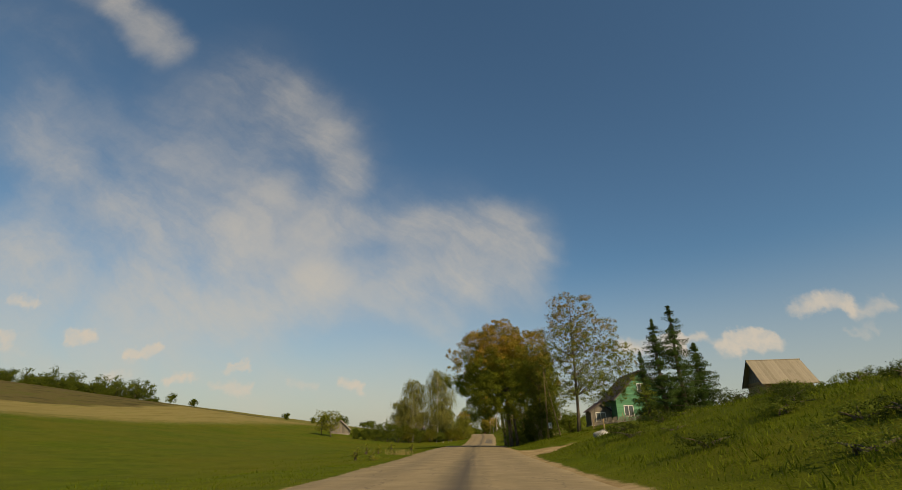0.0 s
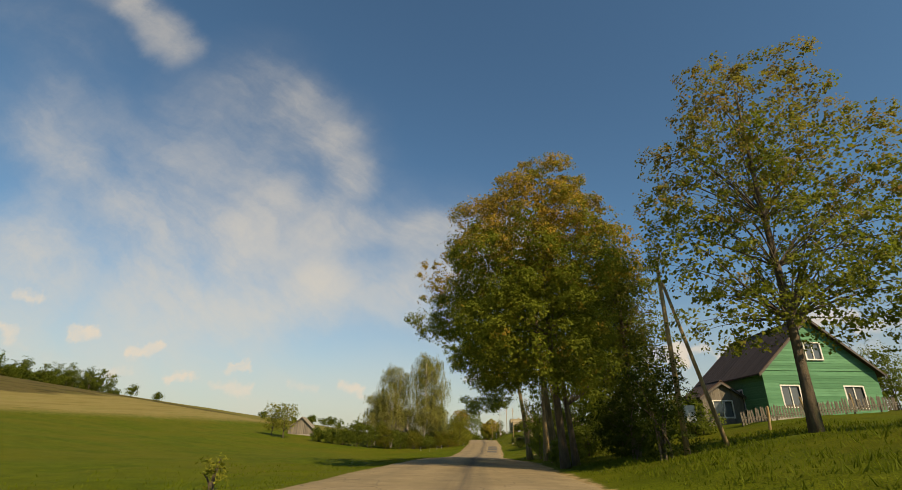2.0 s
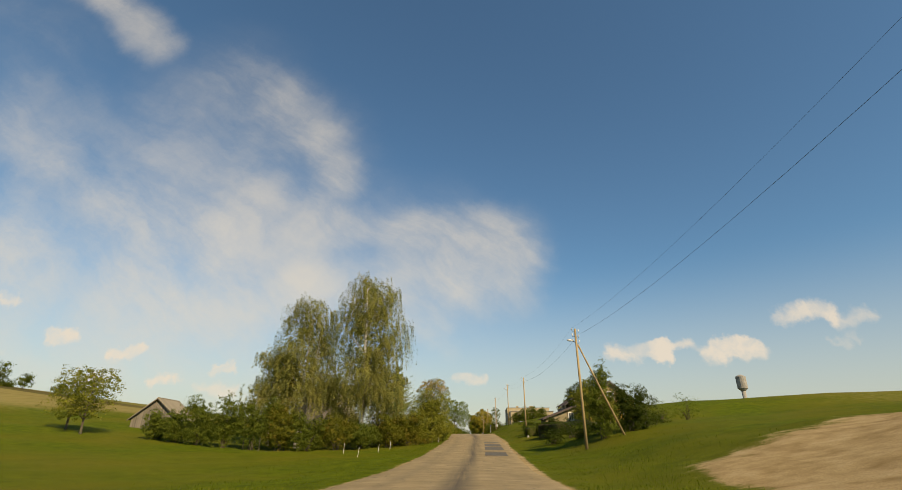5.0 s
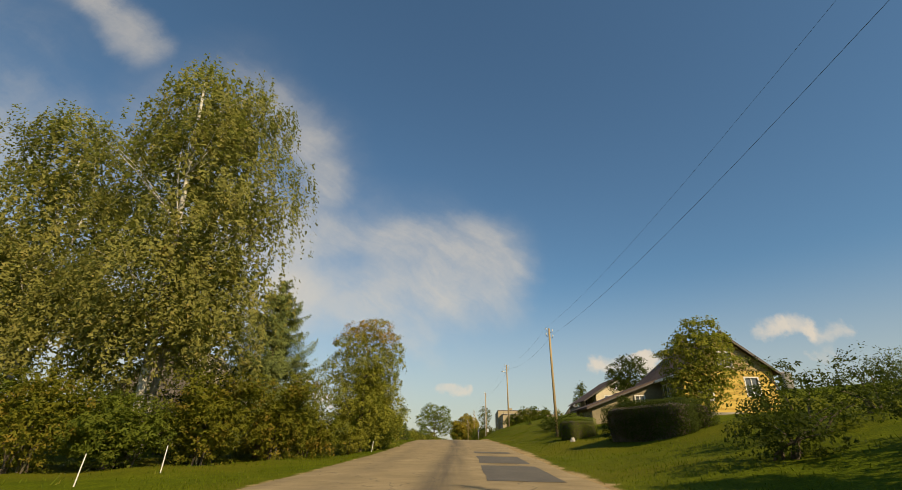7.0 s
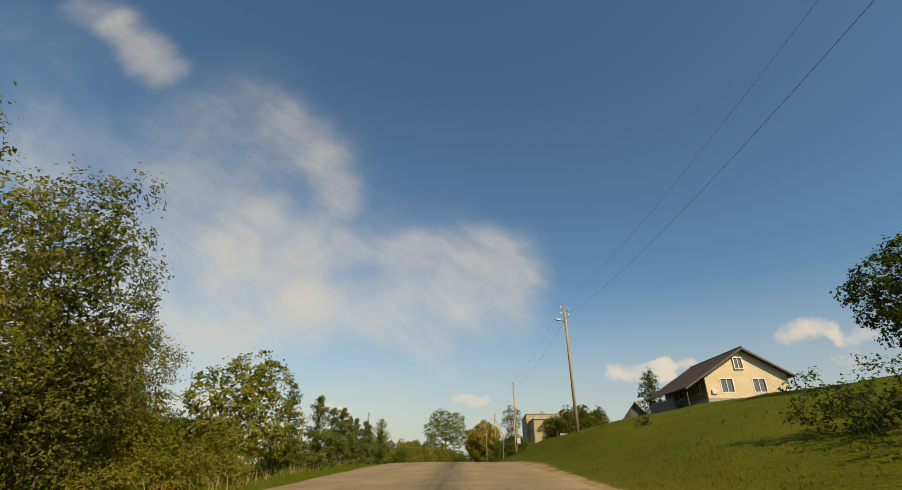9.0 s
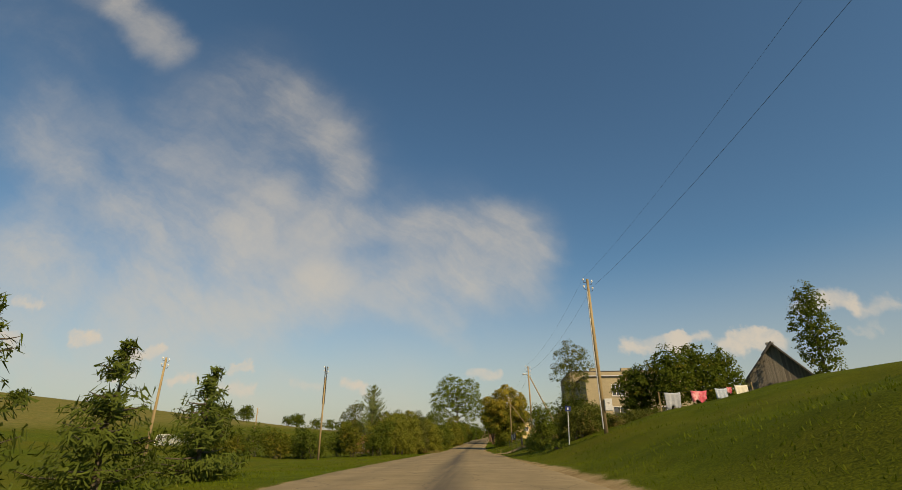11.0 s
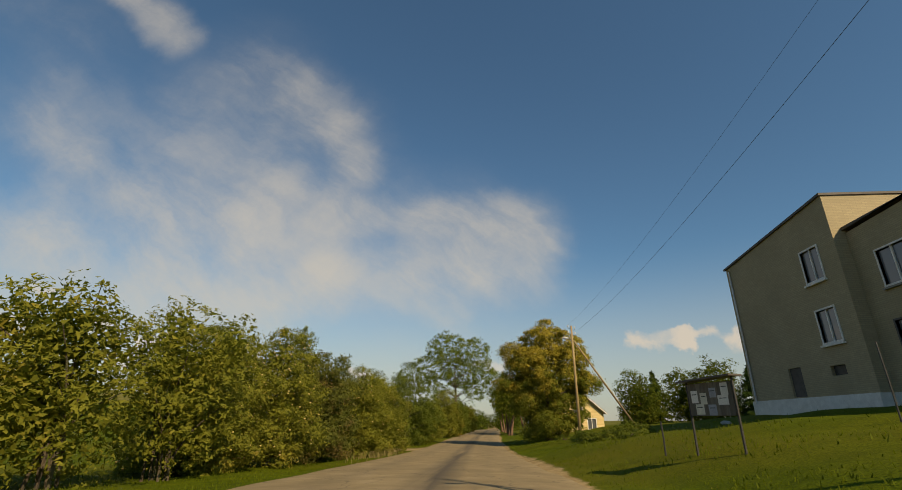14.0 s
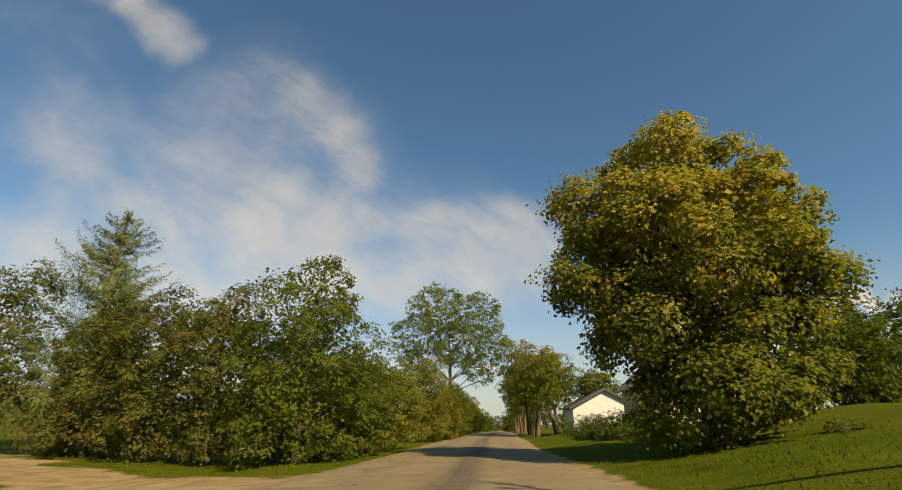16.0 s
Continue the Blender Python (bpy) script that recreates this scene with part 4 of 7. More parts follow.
def conifer(name, x, y, h, width, label, needle, bark, seed, whorls=22, per=13, droop=0.35, leaf=0.30, bare=0.08, up=0.0, ragged=0.2, dz=0.0, category="conifer", taper=0.85, tip=0.12):
    rng = np.random.default_rng(seed)
    t = thing(name, pose(x, y, ground_at(x, y) - 0.03 + dz), label, category)
    wood = Shape()
    tp = [Vector((0.05 * math.sin(i), 0.05 * math.cos(i), -0.3 + (h * 0.97 + 0.3) * i / 9)) for i in range(10)]
    wood.tube(tp, [0.022 * h * (1.15 - i / 9) for i in range(10)], 7)
    pts, outs = [], []
    for k in range(whorls):
        f = bare + (1 - bare) * (k + rng.uniform(-0.6, 0.6)) / whorls
        f = min(max(f, bare), 0.985)
        z = h * f
        ln = width * 0.5 * (1 - f) ** taper + tip
        for b in range(per):
            a = rng.uniform(0, 6.283)
            L = ln * rng.uniform(1 - ragged * 1.6, 1 + ragged)
            z = min(h * 0.985, h * f + rng.uniform(-0.6, 0.6) * h / whorls)
            dirv = np.array([math.cos(a), math.sin(a)])
            m = max(4, int(L * 9))
            s = np.linspace(0.12, 1, m)
            zc = z - droop * L * (s ** 1.3) + (up + droop * 0.45) * L * s ** 3
            if b % 3 == 0:
                wood.tube([Vector((dirv[0] * L * q, dirv[1] * L * q, z - droop * L * q ** 1.3 + (up + droop * 0.45) * L * q ** 3)) for q in (0.02, 0.35, 0.7, 0.95)], [0.03, 0.024, 0.016, 0.008], 4, cap=False)
            for rep in range(12 if leaf < 0.2 else 7 if leaf < 0.3 and h > 7 else 4):
                side = rng.normal(size=m) * 0.20 * L * (1.1 - s) + rng.normal(size=m) * 0.05
                p = np.stack([dirv[0] * L * s - dirv[1] * side, dirv[1] * L * s + dirv[0] * side, zc - np.abs(rng.normal(size=m)) * 0.10 * (1 + L * 0.3)], -1)
                pts.append(p)
                outs.append(np.repeat([[dirv[0], dirv[1], 0.2]], m, 0))
    pts, outs = np.concatenate(pts), np.concatenate(outs)
    me = leaf_mesh("foliage", leaves_at(rng, pts, outs, leaf * 1.1, narrow=0.26, simple=True))
    part("trunk", wood, bark, t)
    part("foliage", me, needle, t)
    return t


def grass():
    """Blades along both verges, thicker and longer away from the traffic."""
    rng = np.random.default_rng(77)
    n = 190000
    y = rng.uniform(2, 318, n)
    side = np.where(rng.random(n) < 0.52, 1, -1)
    d = 0.15 + rng.gamma(1.5, 1.9, n)
    x = road_x(y) + side * (HALF + d)
    clump = np.sin(x * 1.7 + np.sin(y * 0.9) * 2) * np.sin(y * 1.3 + x * 0.6)
    keep = (rng.random(n) < 1.0) & (drives(x, y) < rng.uniform(0.2, 0.55, n)) & (d < 12) & (rng.random(n) < 0.55 + 0.45 * clump)
    x, y, d, side = x[keep], y[keep], d[keep], side[keep]
    n = len(x)
    z = land_z(x, y)
    h = rng.uniform(0.018, 0.048, n) * (1 + np.clip(d / 5, 0, 1.2)) * np.where(rng.random(n) < 0.03, 1.9, 1.0)
    a = rng.uniform(0, 6.283, n)
    w = rng.uniform(0.008, 0.02, n) * (1 + d * 0.06)
    bx, by = np.cos(a) * w, np.sin(a) * w
    lx, ly = rng.normal(size=n) * h * 0.45, rng.normal(size=n) * h * 0.45
    p = np.empty((n, 4, 3))
    p[:, 0] = np.stack([x - bx, y - by, z - 0.02], -1)
    p[:, 1] = np.stack([x + bx, y + by, z - 0.02], -1)
    p[:, 2] = np.stack([x + lx + bx * 0.25, y + ly + by * 0.25, z + h], -1)
    p[:, 3] = np.stack([x + lx - bx * 0.25, y + ly - by * 0.25, z + h], -1)
    n = 46000
    y = rng.uniform(5, 62, n)
    d = rng.uniform(1.6, 13.0, n)
    x = road_x(y) + HALF + d
    tuft = np.sin(x * 2.3 + np.sin(y * 1.1) * 2.2) * np.sin(y * 1.9 + np.sin(x * 0.8) * 1.7)
    keep = (drives(x, y) < 0.15) & (rng.random(n) < 0.28 + 0.72 * np.clip(tuft, 0, 1))
    x, y, tuft = x[keep], y[keep], tuft[keep]
    n = len(x)
    z = land_z(x, y)
    h = rng.uniform(0.05, 0.13, n) * (1 + 0.9 * np.clip(tuft, 0, 1))
    a = rng.uniform(0, 6.283, n)
    w = rng.uniform(0.012, 0.026, n)
    bx, by = np.cos(a) * w, np.sin(a) * w
    lx, ly = rng.normal(size=n) * h * 0.55, rng.normal(size=n) * h * 0.55
    q = np.stack([np.stack([x - bx, y - by, z - 0.02], -1), np.stack([x + bx, y + by, z - 0.02], -1),
                  np.stack([x + lx + bx * 0.2, y + ly + by * 0.2, z + h], -1), np.stack([x + lx - bx * 0.2, y + ly - by * 0.2, z + h], -1)], 1)
    p = np.concatenate([p, q])
    ob = part("grass", leaf_mesh("grass", p), BLADE)
    tagged(ob, "sunlit green roadside grass with yellowed blades", "grass", kind="stuff")


grass()


# the roadside trees and the free-standing one by the green house
LIME = "tall old roadside tree, dense dark green crown browning on top"
tree("roadside_tree", 3.65, 60.6, 11.0, 0.22, [(-1.2, -3.0, 11.6, 2.7, 2.8, 2.6), (-2.6, -2.8, 9.0, 2.6, 2.8, 2.6), (0.0, -3.4, 8.6, 2.1, 2.4, 2.5), (-1.4, -3.2, 5.8, 2.9, 3.0, 2.2), (-4.6, -0.2, 7.1, 1.6, 1.7, 1.2), (-3.2, -1.4, 11.2, 1.8, 2.0, 1.6), (-0.8, -3.0, 13.2, 1.9, 2.0, 1.6), (0.2, -3.6, 5.0, 1.4, 1.8, 1.3), (-3.2, -1.2, 4.8, 1.5, 1.9, 1.0)],
     LIME, LEAF_LIME, BARK, 11, clumps=190, per=440, leaf=0.115, spread=0.42, dense=0.05, shell=0.62, group="roadside trees", lean=(-1.0, -1.6), limb_low=0.5, limb_thick=0.32)
tree("roadside_tree", 4.2, 67.1, 12.0, 0.26, [(-2.6, 0, 12.6, 4.0, 3.6, 2.8), (-6.0, 0.6, 11.6, 2.6, 2.6, 1.9), (-8.2, 0.6, 9.2, 1.5, 1.8, 1.1), (-7.0, 0, 8.2, 1.5, 1.7, 0.9), (0.4, -1, 9.6, 2.8, 3.2, 3.0), (2.6, -1, 12.0, 2.8, 3.0, 2.6), (-3.6, 0, 9.4, 2.0, 2.4, 1.5), (3.4, -0.6, 7.6, 1.8, 2.2, 1.8), (-7.4, 0.4, 12.6, 1.7, 1.8, 1.2)],
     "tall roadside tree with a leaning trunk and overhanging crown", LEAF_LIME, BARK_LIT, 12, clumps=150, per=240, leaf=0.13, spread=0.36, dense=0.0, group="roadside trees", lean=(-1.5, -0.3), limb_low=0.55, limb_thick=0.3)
tree("roadside_tree", 4.5, 62.4, 11.0, 0.18, [(1.6, 0, 11.5, 2.8, 2.8, 2.6), (3.2, 0.4, 8.4, 2.2, 2.4, 2.2), (0.2, 0.6, 9.0, 2.0, 2.2, 2.0), (4.0, 0, 5.6, 1.7, 1.8, 1.8), (2.4, 1.2, 5.6, 1.4, 1.6, 1.3)],
     "twin-trunked roadside tree in deep shade", LEAF_LIME, BARK, 16, clumps=170, per=80, leaf=0.15, spread=0.34, dense=0.0, group="roadside trees", lean=(-0.9, 0.3), limb_thick=0.3)
tree("roadside_tree", 4.05, 70.1, 11.0, 0.25, [(0.2, 2.0, 12.0, 4.0, 3.6, 2.4), (-3.8, 3.0, 10.6, 2.8, 2.6, 1.8), (3.6, 2.4, 11.0, 3.0, 3.2, 2.6), (5.8, 2.4, 8.8, 2.0, 2.2, 1.9), (1.2, 2, 8.2, 2.8, 2.6, 1.7), (4.4, 2.5, 7.0, 2.2, 2.2, 1.9), (-3.6, 3.4, 8.6, 1.9, 1.9, 1.4), (-1.6, 3.2, 7.2, 2.2, 2.2, 1.4), (0.4, 3.4, 5.8, 2.2, 2.0, 1.5), (3.0, 3.4, 5.0, 2.0, 1.8, 1.6), (0.4, 2.3, 9.8, 2.6, 2.4, 1.5)],
     "tall roadside tree with a ridged leaning trunk coloured as sunlit", LEAF_ASH, BARK_LIT, 13, clumps=180, per=230, leaf=0.165, spread=0.38, dense=0.03, group="roadside trees", lean=(-0.3, 0.4), limb_low=0.5, limb_thick=0.3)
tree("roadside_tree", 4.0, 81.4, 9.5, 0.27, [(-4.6, 0.9, 4.9, 1.1, 1.2, 0.7), (-2.9, 1.0, 4.6, 1.0, 1.1, 0.6), (-3.0, 0, 9.4, 2.6, 2.8, 2.0), (-5.2, 0.4, 8.2, 1.4, 1.9, 1.3), (-0.6, 0, 10.8, 2.8, 2.8, 2.0), (-4.1, 1.2, 6.7, 1.5, 1.6, 1.3), (-2.6, 1.4, 6.0, 1.4, 1.6, 1.0), (-2.0, 0, 7.6, 2.2, 2.2, 1.2), (-6.3, 0.4, 9.2, 1.2, 1.5, 1.0), (1.0, 0.2, 9.2, 2.2, 2.4, 1.9), (-5.0, 0.8, 10.2, 1.6, 1.8, 1.3)],
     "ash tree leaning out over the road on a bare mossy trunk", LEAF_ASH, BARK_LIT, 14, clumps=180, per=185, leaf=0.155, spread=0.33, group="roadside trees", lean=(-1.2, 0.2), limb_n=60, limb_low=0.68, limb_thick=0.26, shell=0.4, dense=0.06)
tree("roadside_tree", 7.6, 84.3, 9.0, 0.19, [(-0.8, 0, 9.6, 1.9, 2.0, 1.8), (0.8, 0.3, 8.4, 1.6, 1.7, 1.4), (1.6, 0.2, 10.6, 1.5, 1.5, 1.3)],
     "slim roadside ash with a bare upper trunk", LEAF_ASH, BARK_LIT, 17, clumps=110, per=56, leaf=0.17, spread=0.38, group="roadside trees", lean=(-1.6, 0.1), limb_n=18)
tree("maple_tree", 10.2, 52.5, 13.5, 0.18, [(0.6, 0, 12.0, 2.6, 2.6, 2.4), (-0.9, 0, 9.4, 2.6, 2.6, 2.2), (2.6, 0, 9.8, 2.7, 2.6, 2.2), (4.5, 0, 7.8, 2.2, 2.2, 1.5), (-1.9, 0.3, 6.0, 2.1, 2.1, 1.4), (1.6, 0, 6.3, 2.5, 2.6, 1.7), (3.4, -0.2, 5.2, 1.7, 1.7, 1.1), (-0.8, -0.3, 4.4, 1.4, 1.5, 1.1), (4.6, 0, 5.0, 1.6, 1.6, 1.2), (-1.6, -0.2, 3.6, 1.5, 1.6, 1.1), (1.8, -0.4, 3.9, 1.7, 1.7, 1.1), (3.6, -0.3, 3.5, 1.2, 1.3, 0.9), (-2.6, 0, 7.8, 1.4, 1.5, 1.2), (-0.6, 0, 13.2, 1.4, 1.5, 1.5), (5.6, 0, 6.4, 1.2, 1.2, 0.8)],
     "open sunlit maple with thinning yellow-green leaves beside the house", LEAF_MAPLE, BARK, 15, clumps=420, per=84, leaf=0.125, spread=0.30, limb_n=80, shell=0.3, lean=(0.5, 0), dense=0.06)
tree("roadside_tree", 10.2, 82.6, 8.0, 0.26, [(0.4, 0, 9.4, 1.7, 2.0, 2.2), (0.2, 0, 6.4, 1.6, 2.0, 2.2), (0.8, 0, 4.0, 1.7, 2.0, 2.0), (0.3, -0.3, 2.2, 1.7, 2.0, 1.7), (0.6, 0.4, 11.4, 1.2, 1.3, 1.2)],
     "dark densely leaved roadside tree clothed to the ground", LEAF_HEDGE, BARK, 18, clumps=300, per=70, leaf=0.17, spread=0.40, group="roadside trees", shell=0.55)
tree("roadside_tree", 7.4, 62.2, 8.5, 0.22, [(0.3, 0, 8.6, 1.4, 1.6, 2.0), (0.3, 0, 5.6, 1.2, 1.5, 1.8), (-0.1, 0.2, 3.4, 0.8, 1.2, 1.1), (0.9, 0, 2.8, 1.0, 1.2, 1.2)],
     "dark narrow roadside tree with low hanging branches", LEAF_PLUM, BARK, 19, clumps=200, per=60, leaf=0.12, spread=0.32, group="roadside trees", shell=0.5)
# undergrowth round the roadside trunks; three have shade put into their leaf colour
for k, (sx, sy, sw, sd, sh) in enumerate([(6.2, 57.8, 3.0, 3.2, 3.4), (6.4, 68.5, 2.6, 3.2, 2.2), (4.5, 75.2, 3.2, 4.0, 5.6), (7.4, 77.6, 4.2, 4.4, 7.4), (6.0, 71.6, 1.8, 2.0, 1.5), (7.6, 86.0, 3.2, 3.4, 4.0), (11.2, 80.0, 4.0, 4.0, 4.0), (12.0, 66.0, 3.2, 3.2, 2.4), (9.0, 90.0, 2.4, 2.4, 5.0), (5.6, 83.6, 2.0, 2.0, 3.2), (13.5, 74.5, 4.0, 4.0, 3.4), (10.4, 77.0, 4.0, 4.0, 6.8), (6.3, 60.2, 2.6, 2.6, 2.6), (6.6, 55.6, 3.2, 2.4, 4.0), (4.3, 64.6, 1.5, 2.0, 1.5), (5.4, 77.6, 2.2, 2.2, 1.8), (4.6, 71.8, 1.6, 1.8, 2.2)]):
    shrub(sx, sy, sw, sd, sh, "dense dark undergrowth shrub beneath the roadside trees", LEAF_DARK_SHADED if k in (0, 12, 13) else LEAF_HEDGE, 30 + k, n=230 if k not in (0, 12, 13) else 330, leaf=0.15 if k not in (0, 12, 13) else 0.11, group="undergrowth")
for k, (sx, sy, h, w) in enumerate([(16.9, 45.6, 9.9, 5.4), (18.8, 45.9, 11.1, 6.4), (15.4, 45.9, 7.0, 3.4), (20.7, 46.2, 7.4, 4.8)]):
    conifer("spruce_tree", sx, sy, h, w, "dark green pointed spruce in the group beside the farm drive", NEEDLE, BARK, 41 + 50 * k, whorls=30, per=8, leaf=0.20, ragged=0.5, up=0.12, droop=0.22, taper=0.88, tip=0.04)
shrub(15.3, 45.2, 2.0, 2.0, 3.8, "slim pale green sapling in front of the spruces", LEAF_HEDGE, 43, n=90)
shrub(30.5, 74.0, 4.2, 4.0, 5.0, "rounded green bush behind the green house", LEAF_HEDGE, 44, n=260, spread=0.34, dense=0.4)
# birches and the garden on the field side
BIRCH = "tall weeping birch with white stems and hanging pale green leaves"
tree("birch_tree", -13.2, 148.0, 18.4, 0.22, [(0.3, 0, 17.8, 3.5, 3.1, 3.2), (0.2, 0, 13.4, 4.7, 4.1, 4.2), (-0.4, 0, 8.6, 4.3, 4.1, 3.2), (-0.4, 0, 19.8, 1.5, 1.4, 1.4), (1.2, 0, 7.0, 2.9, 3.0, 2.6), (2.6, 0, 11.4, 2.6, 2.4, 2.2), (3.0, 0, 7.6, 2.2, 2.2, 2.2), (-1.6, -0.6, 5.6, 3.0, 3.0, 2.0), (2.6, -0.8, 5.6, 2.4, 2.4, 1.8)],
     BIRCH, LEAF_BIRCH, BARK_BIRCH, 51, clumps=2300, per=30, leaf=0.17, hang=2.3, shell=0.35, limb_n=60, group="birches", stems=2, spread=0.62, dense=0.14)
tree("birch_tree", -21.0, 149.0, 15.4, 0.2, [(0.4, 0, 15.8, 3.3, 3.0, 2.7), (0, 0, 11.6, 4.5, 3.9, 3.8), (-0.4, 0, 7.0, 4.4, 3.9, 3.0), (-2.6, 0, 9.4, 2.6, 2.4, 2.2), (2.6, 0, 7.0, 2.6, 2.6, 2.2)],
     BIRCH, LEAF_BIRCH, BARK_BIRCH, 52, clumps=1850, per=29, leaf=0.17, hang=2.0, shell=0.35, limb_n=46, group="birches", stems=2, spread=0.62, dense=0.14)
tree("birch_tree", -25.2, 151.0, 12.0, 0.17, [(0, 0, 9.8, 2.7, 2.6, 2.4), (-0.3, 0, 6.2, 3.4, 3.2, 2.8)],
     BIRCH, LEAF_BIRCH, BARK_BIRCH, 53, clumps=620, per=30, leaf=0.18, hang=1.4, shell=0.3, limb_n=24, group="birches", spread=0.7, dense=0.14)
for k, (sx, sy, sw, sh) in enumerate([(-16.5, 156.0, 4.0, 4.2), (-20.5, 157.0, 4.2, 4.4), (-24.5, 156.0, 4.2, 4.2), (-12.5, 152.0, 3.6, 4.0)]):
    shrub(sx, sy, sw, 3.6, sh, "shrub behind the birches, its shade put into dark leaves", LEAF_DARK_SHADED, 57 + k, n=130, leaf=0.2, group="birch undergrowth")
conifer("pine_tree", -9.9, 153.2, 9.8, 7.4, "young pine with layered grey-green branches above the hedge", NEEDLE_PINE, BARK_PINE, 54, whorls=17, per=18, droop=0.06, up=0.25, leaf=0.19, ragged=0.3, taper=0.75)
tree("cherry_tree", -5.6, 158.5, 6.4, 0.16, [(0, 0, 5.8, 1.9, 1.9, 2.2), (-0.2, 0, 3.4, 1.9, 1.9, 2.2), (0.5, 0, 7.3, 1.1, 1.1, 1.0), (-0.8, 0, 6.8, 1.0, 1.0, 1.2), (0.9, 0, 4.6, 1.4, 1.4, 1.6), (-1.5, 0, 4.6, 1.1, 1.2, 1.2), (1.2, 0.2, 2.2, 1.5, 1.5, 1.6), (-0.2, -0.5, 2.6, 1.5, 1.2, 1.8), (1.3, 0, 6.2, 1.0, 1.1, 1.3)],
     "upright roadside tree with leaves rusting at the top", LEAF_CHERRY, BARK, 55, clumps=430, per=76, leaf=0.10, shell=0.5, spread=0.30)
rr = random.Random(5)
k = 0
for hx, hy, w, h in [(-7.8, 150.0, 3.8, 3.5), (-9.9, 147.4, 4.2, 3.6), (-12.4, 146.0, 4.4, 3.3), (-15.2, 145.2, 4.8, 3.6), (-18.2, 144.8, 4.8, 4.1), (-21.3, 144.8, 4.8, 4.7), (-24.5, 145.0, 4.8, 5.3), (-27.8, 145.2, 4.8, 5.6), (-31.2, 146.2, 4.6, 5.2),
                     (-34.6, 147.4, 3.6, 3.2), (-38.0, 149.0, 3.6, 3.2), (-7.6, 153.4, 3.4, 3.2), (-4.9, 160.6, 2.4, 2.6)]:
    shrub(hx, hy, w, 3.2, h, "leafy green boundary hedge bush by the verge", LEAF_RUST if k in (0, 1, 3, 5, 11) else LEAF_HEDGE, 60 + k, n=400 if k < 4 else 330, leaf=0.125 if k < 4 else 0.16, dense=0.6, group="boundary hedge")
    k += 1
tree("field_tree", -45.0, 146.0, 6.0, 0.14, [(0, 0, 4.6, 2.2, 2.2, 2.8)], "small round field tree by the old barn", LEAF_APPLE, BARK, 80, clumps=120, per=34, leaf=0.18)
tree("field_tree", -48.6, 148.0, 6.0, 0.14, [(0, 0, 4.0, 2.0, 2.0, 2.6)], "small round field tree by the old barn", LEAF_APPLE, BARK, 81, clumps=110, per=34, leaf=0.18)
# far wood on the hill
fr = random.Random(9)
for i in range(74):
    a = i / 73
    x = -300 + 92 * a + fr.uniform(-3, 3)
    y = 288 + fr.uniform(-24, 20)
    h = (fr.uniform(2.5, 6.0) if fr.random() < 0.72 else fr.uniform(8.0, 13.0)) * (1.12 - 0.3 * a)
    if i in (70, 72):
        x, h = x + 6, 11.0
    w = fr.uniform(3.5, 7.0)
    tree("hillside_tree", x, y, h * 0.7, 0.2, [(0, 0, h * 0.62, w * 0.45, w * 0.45, h * 0.38), (fr.uniform(-1, 1), 0, h * 0.32, w * 0.55, w * 0.55, h * 0.3)],
         "far tree of the wood on the hill", LEAF_FAR, BARK, 100 + i, clumps=36, per=12, leaf=0.9, spread=0.7, limb_n=4, group="hill wood", shell=0.5, simple=True)
for k, (x, y, h) in enumerate([(-194, 292, 6.5), (-184, 300, 5.0), (-134, 330, 4.0), (-205, 215, 5.0), (-300, 300, 6.0), (-120, 345, 3.5)]):
    tree("hillside_tree", x, y, h * 0.7, 0.2, [(0, 0, h * 0.6, h * 0.32, h * 0.32, h * 0.4)], "lone far tree on the stubble hill", LEAF_FAR, BARK, 190 + k, clumps=40, per=14, leaf=0.7, spread=0.6, limb_n=4, group="hill wood", simple=True)


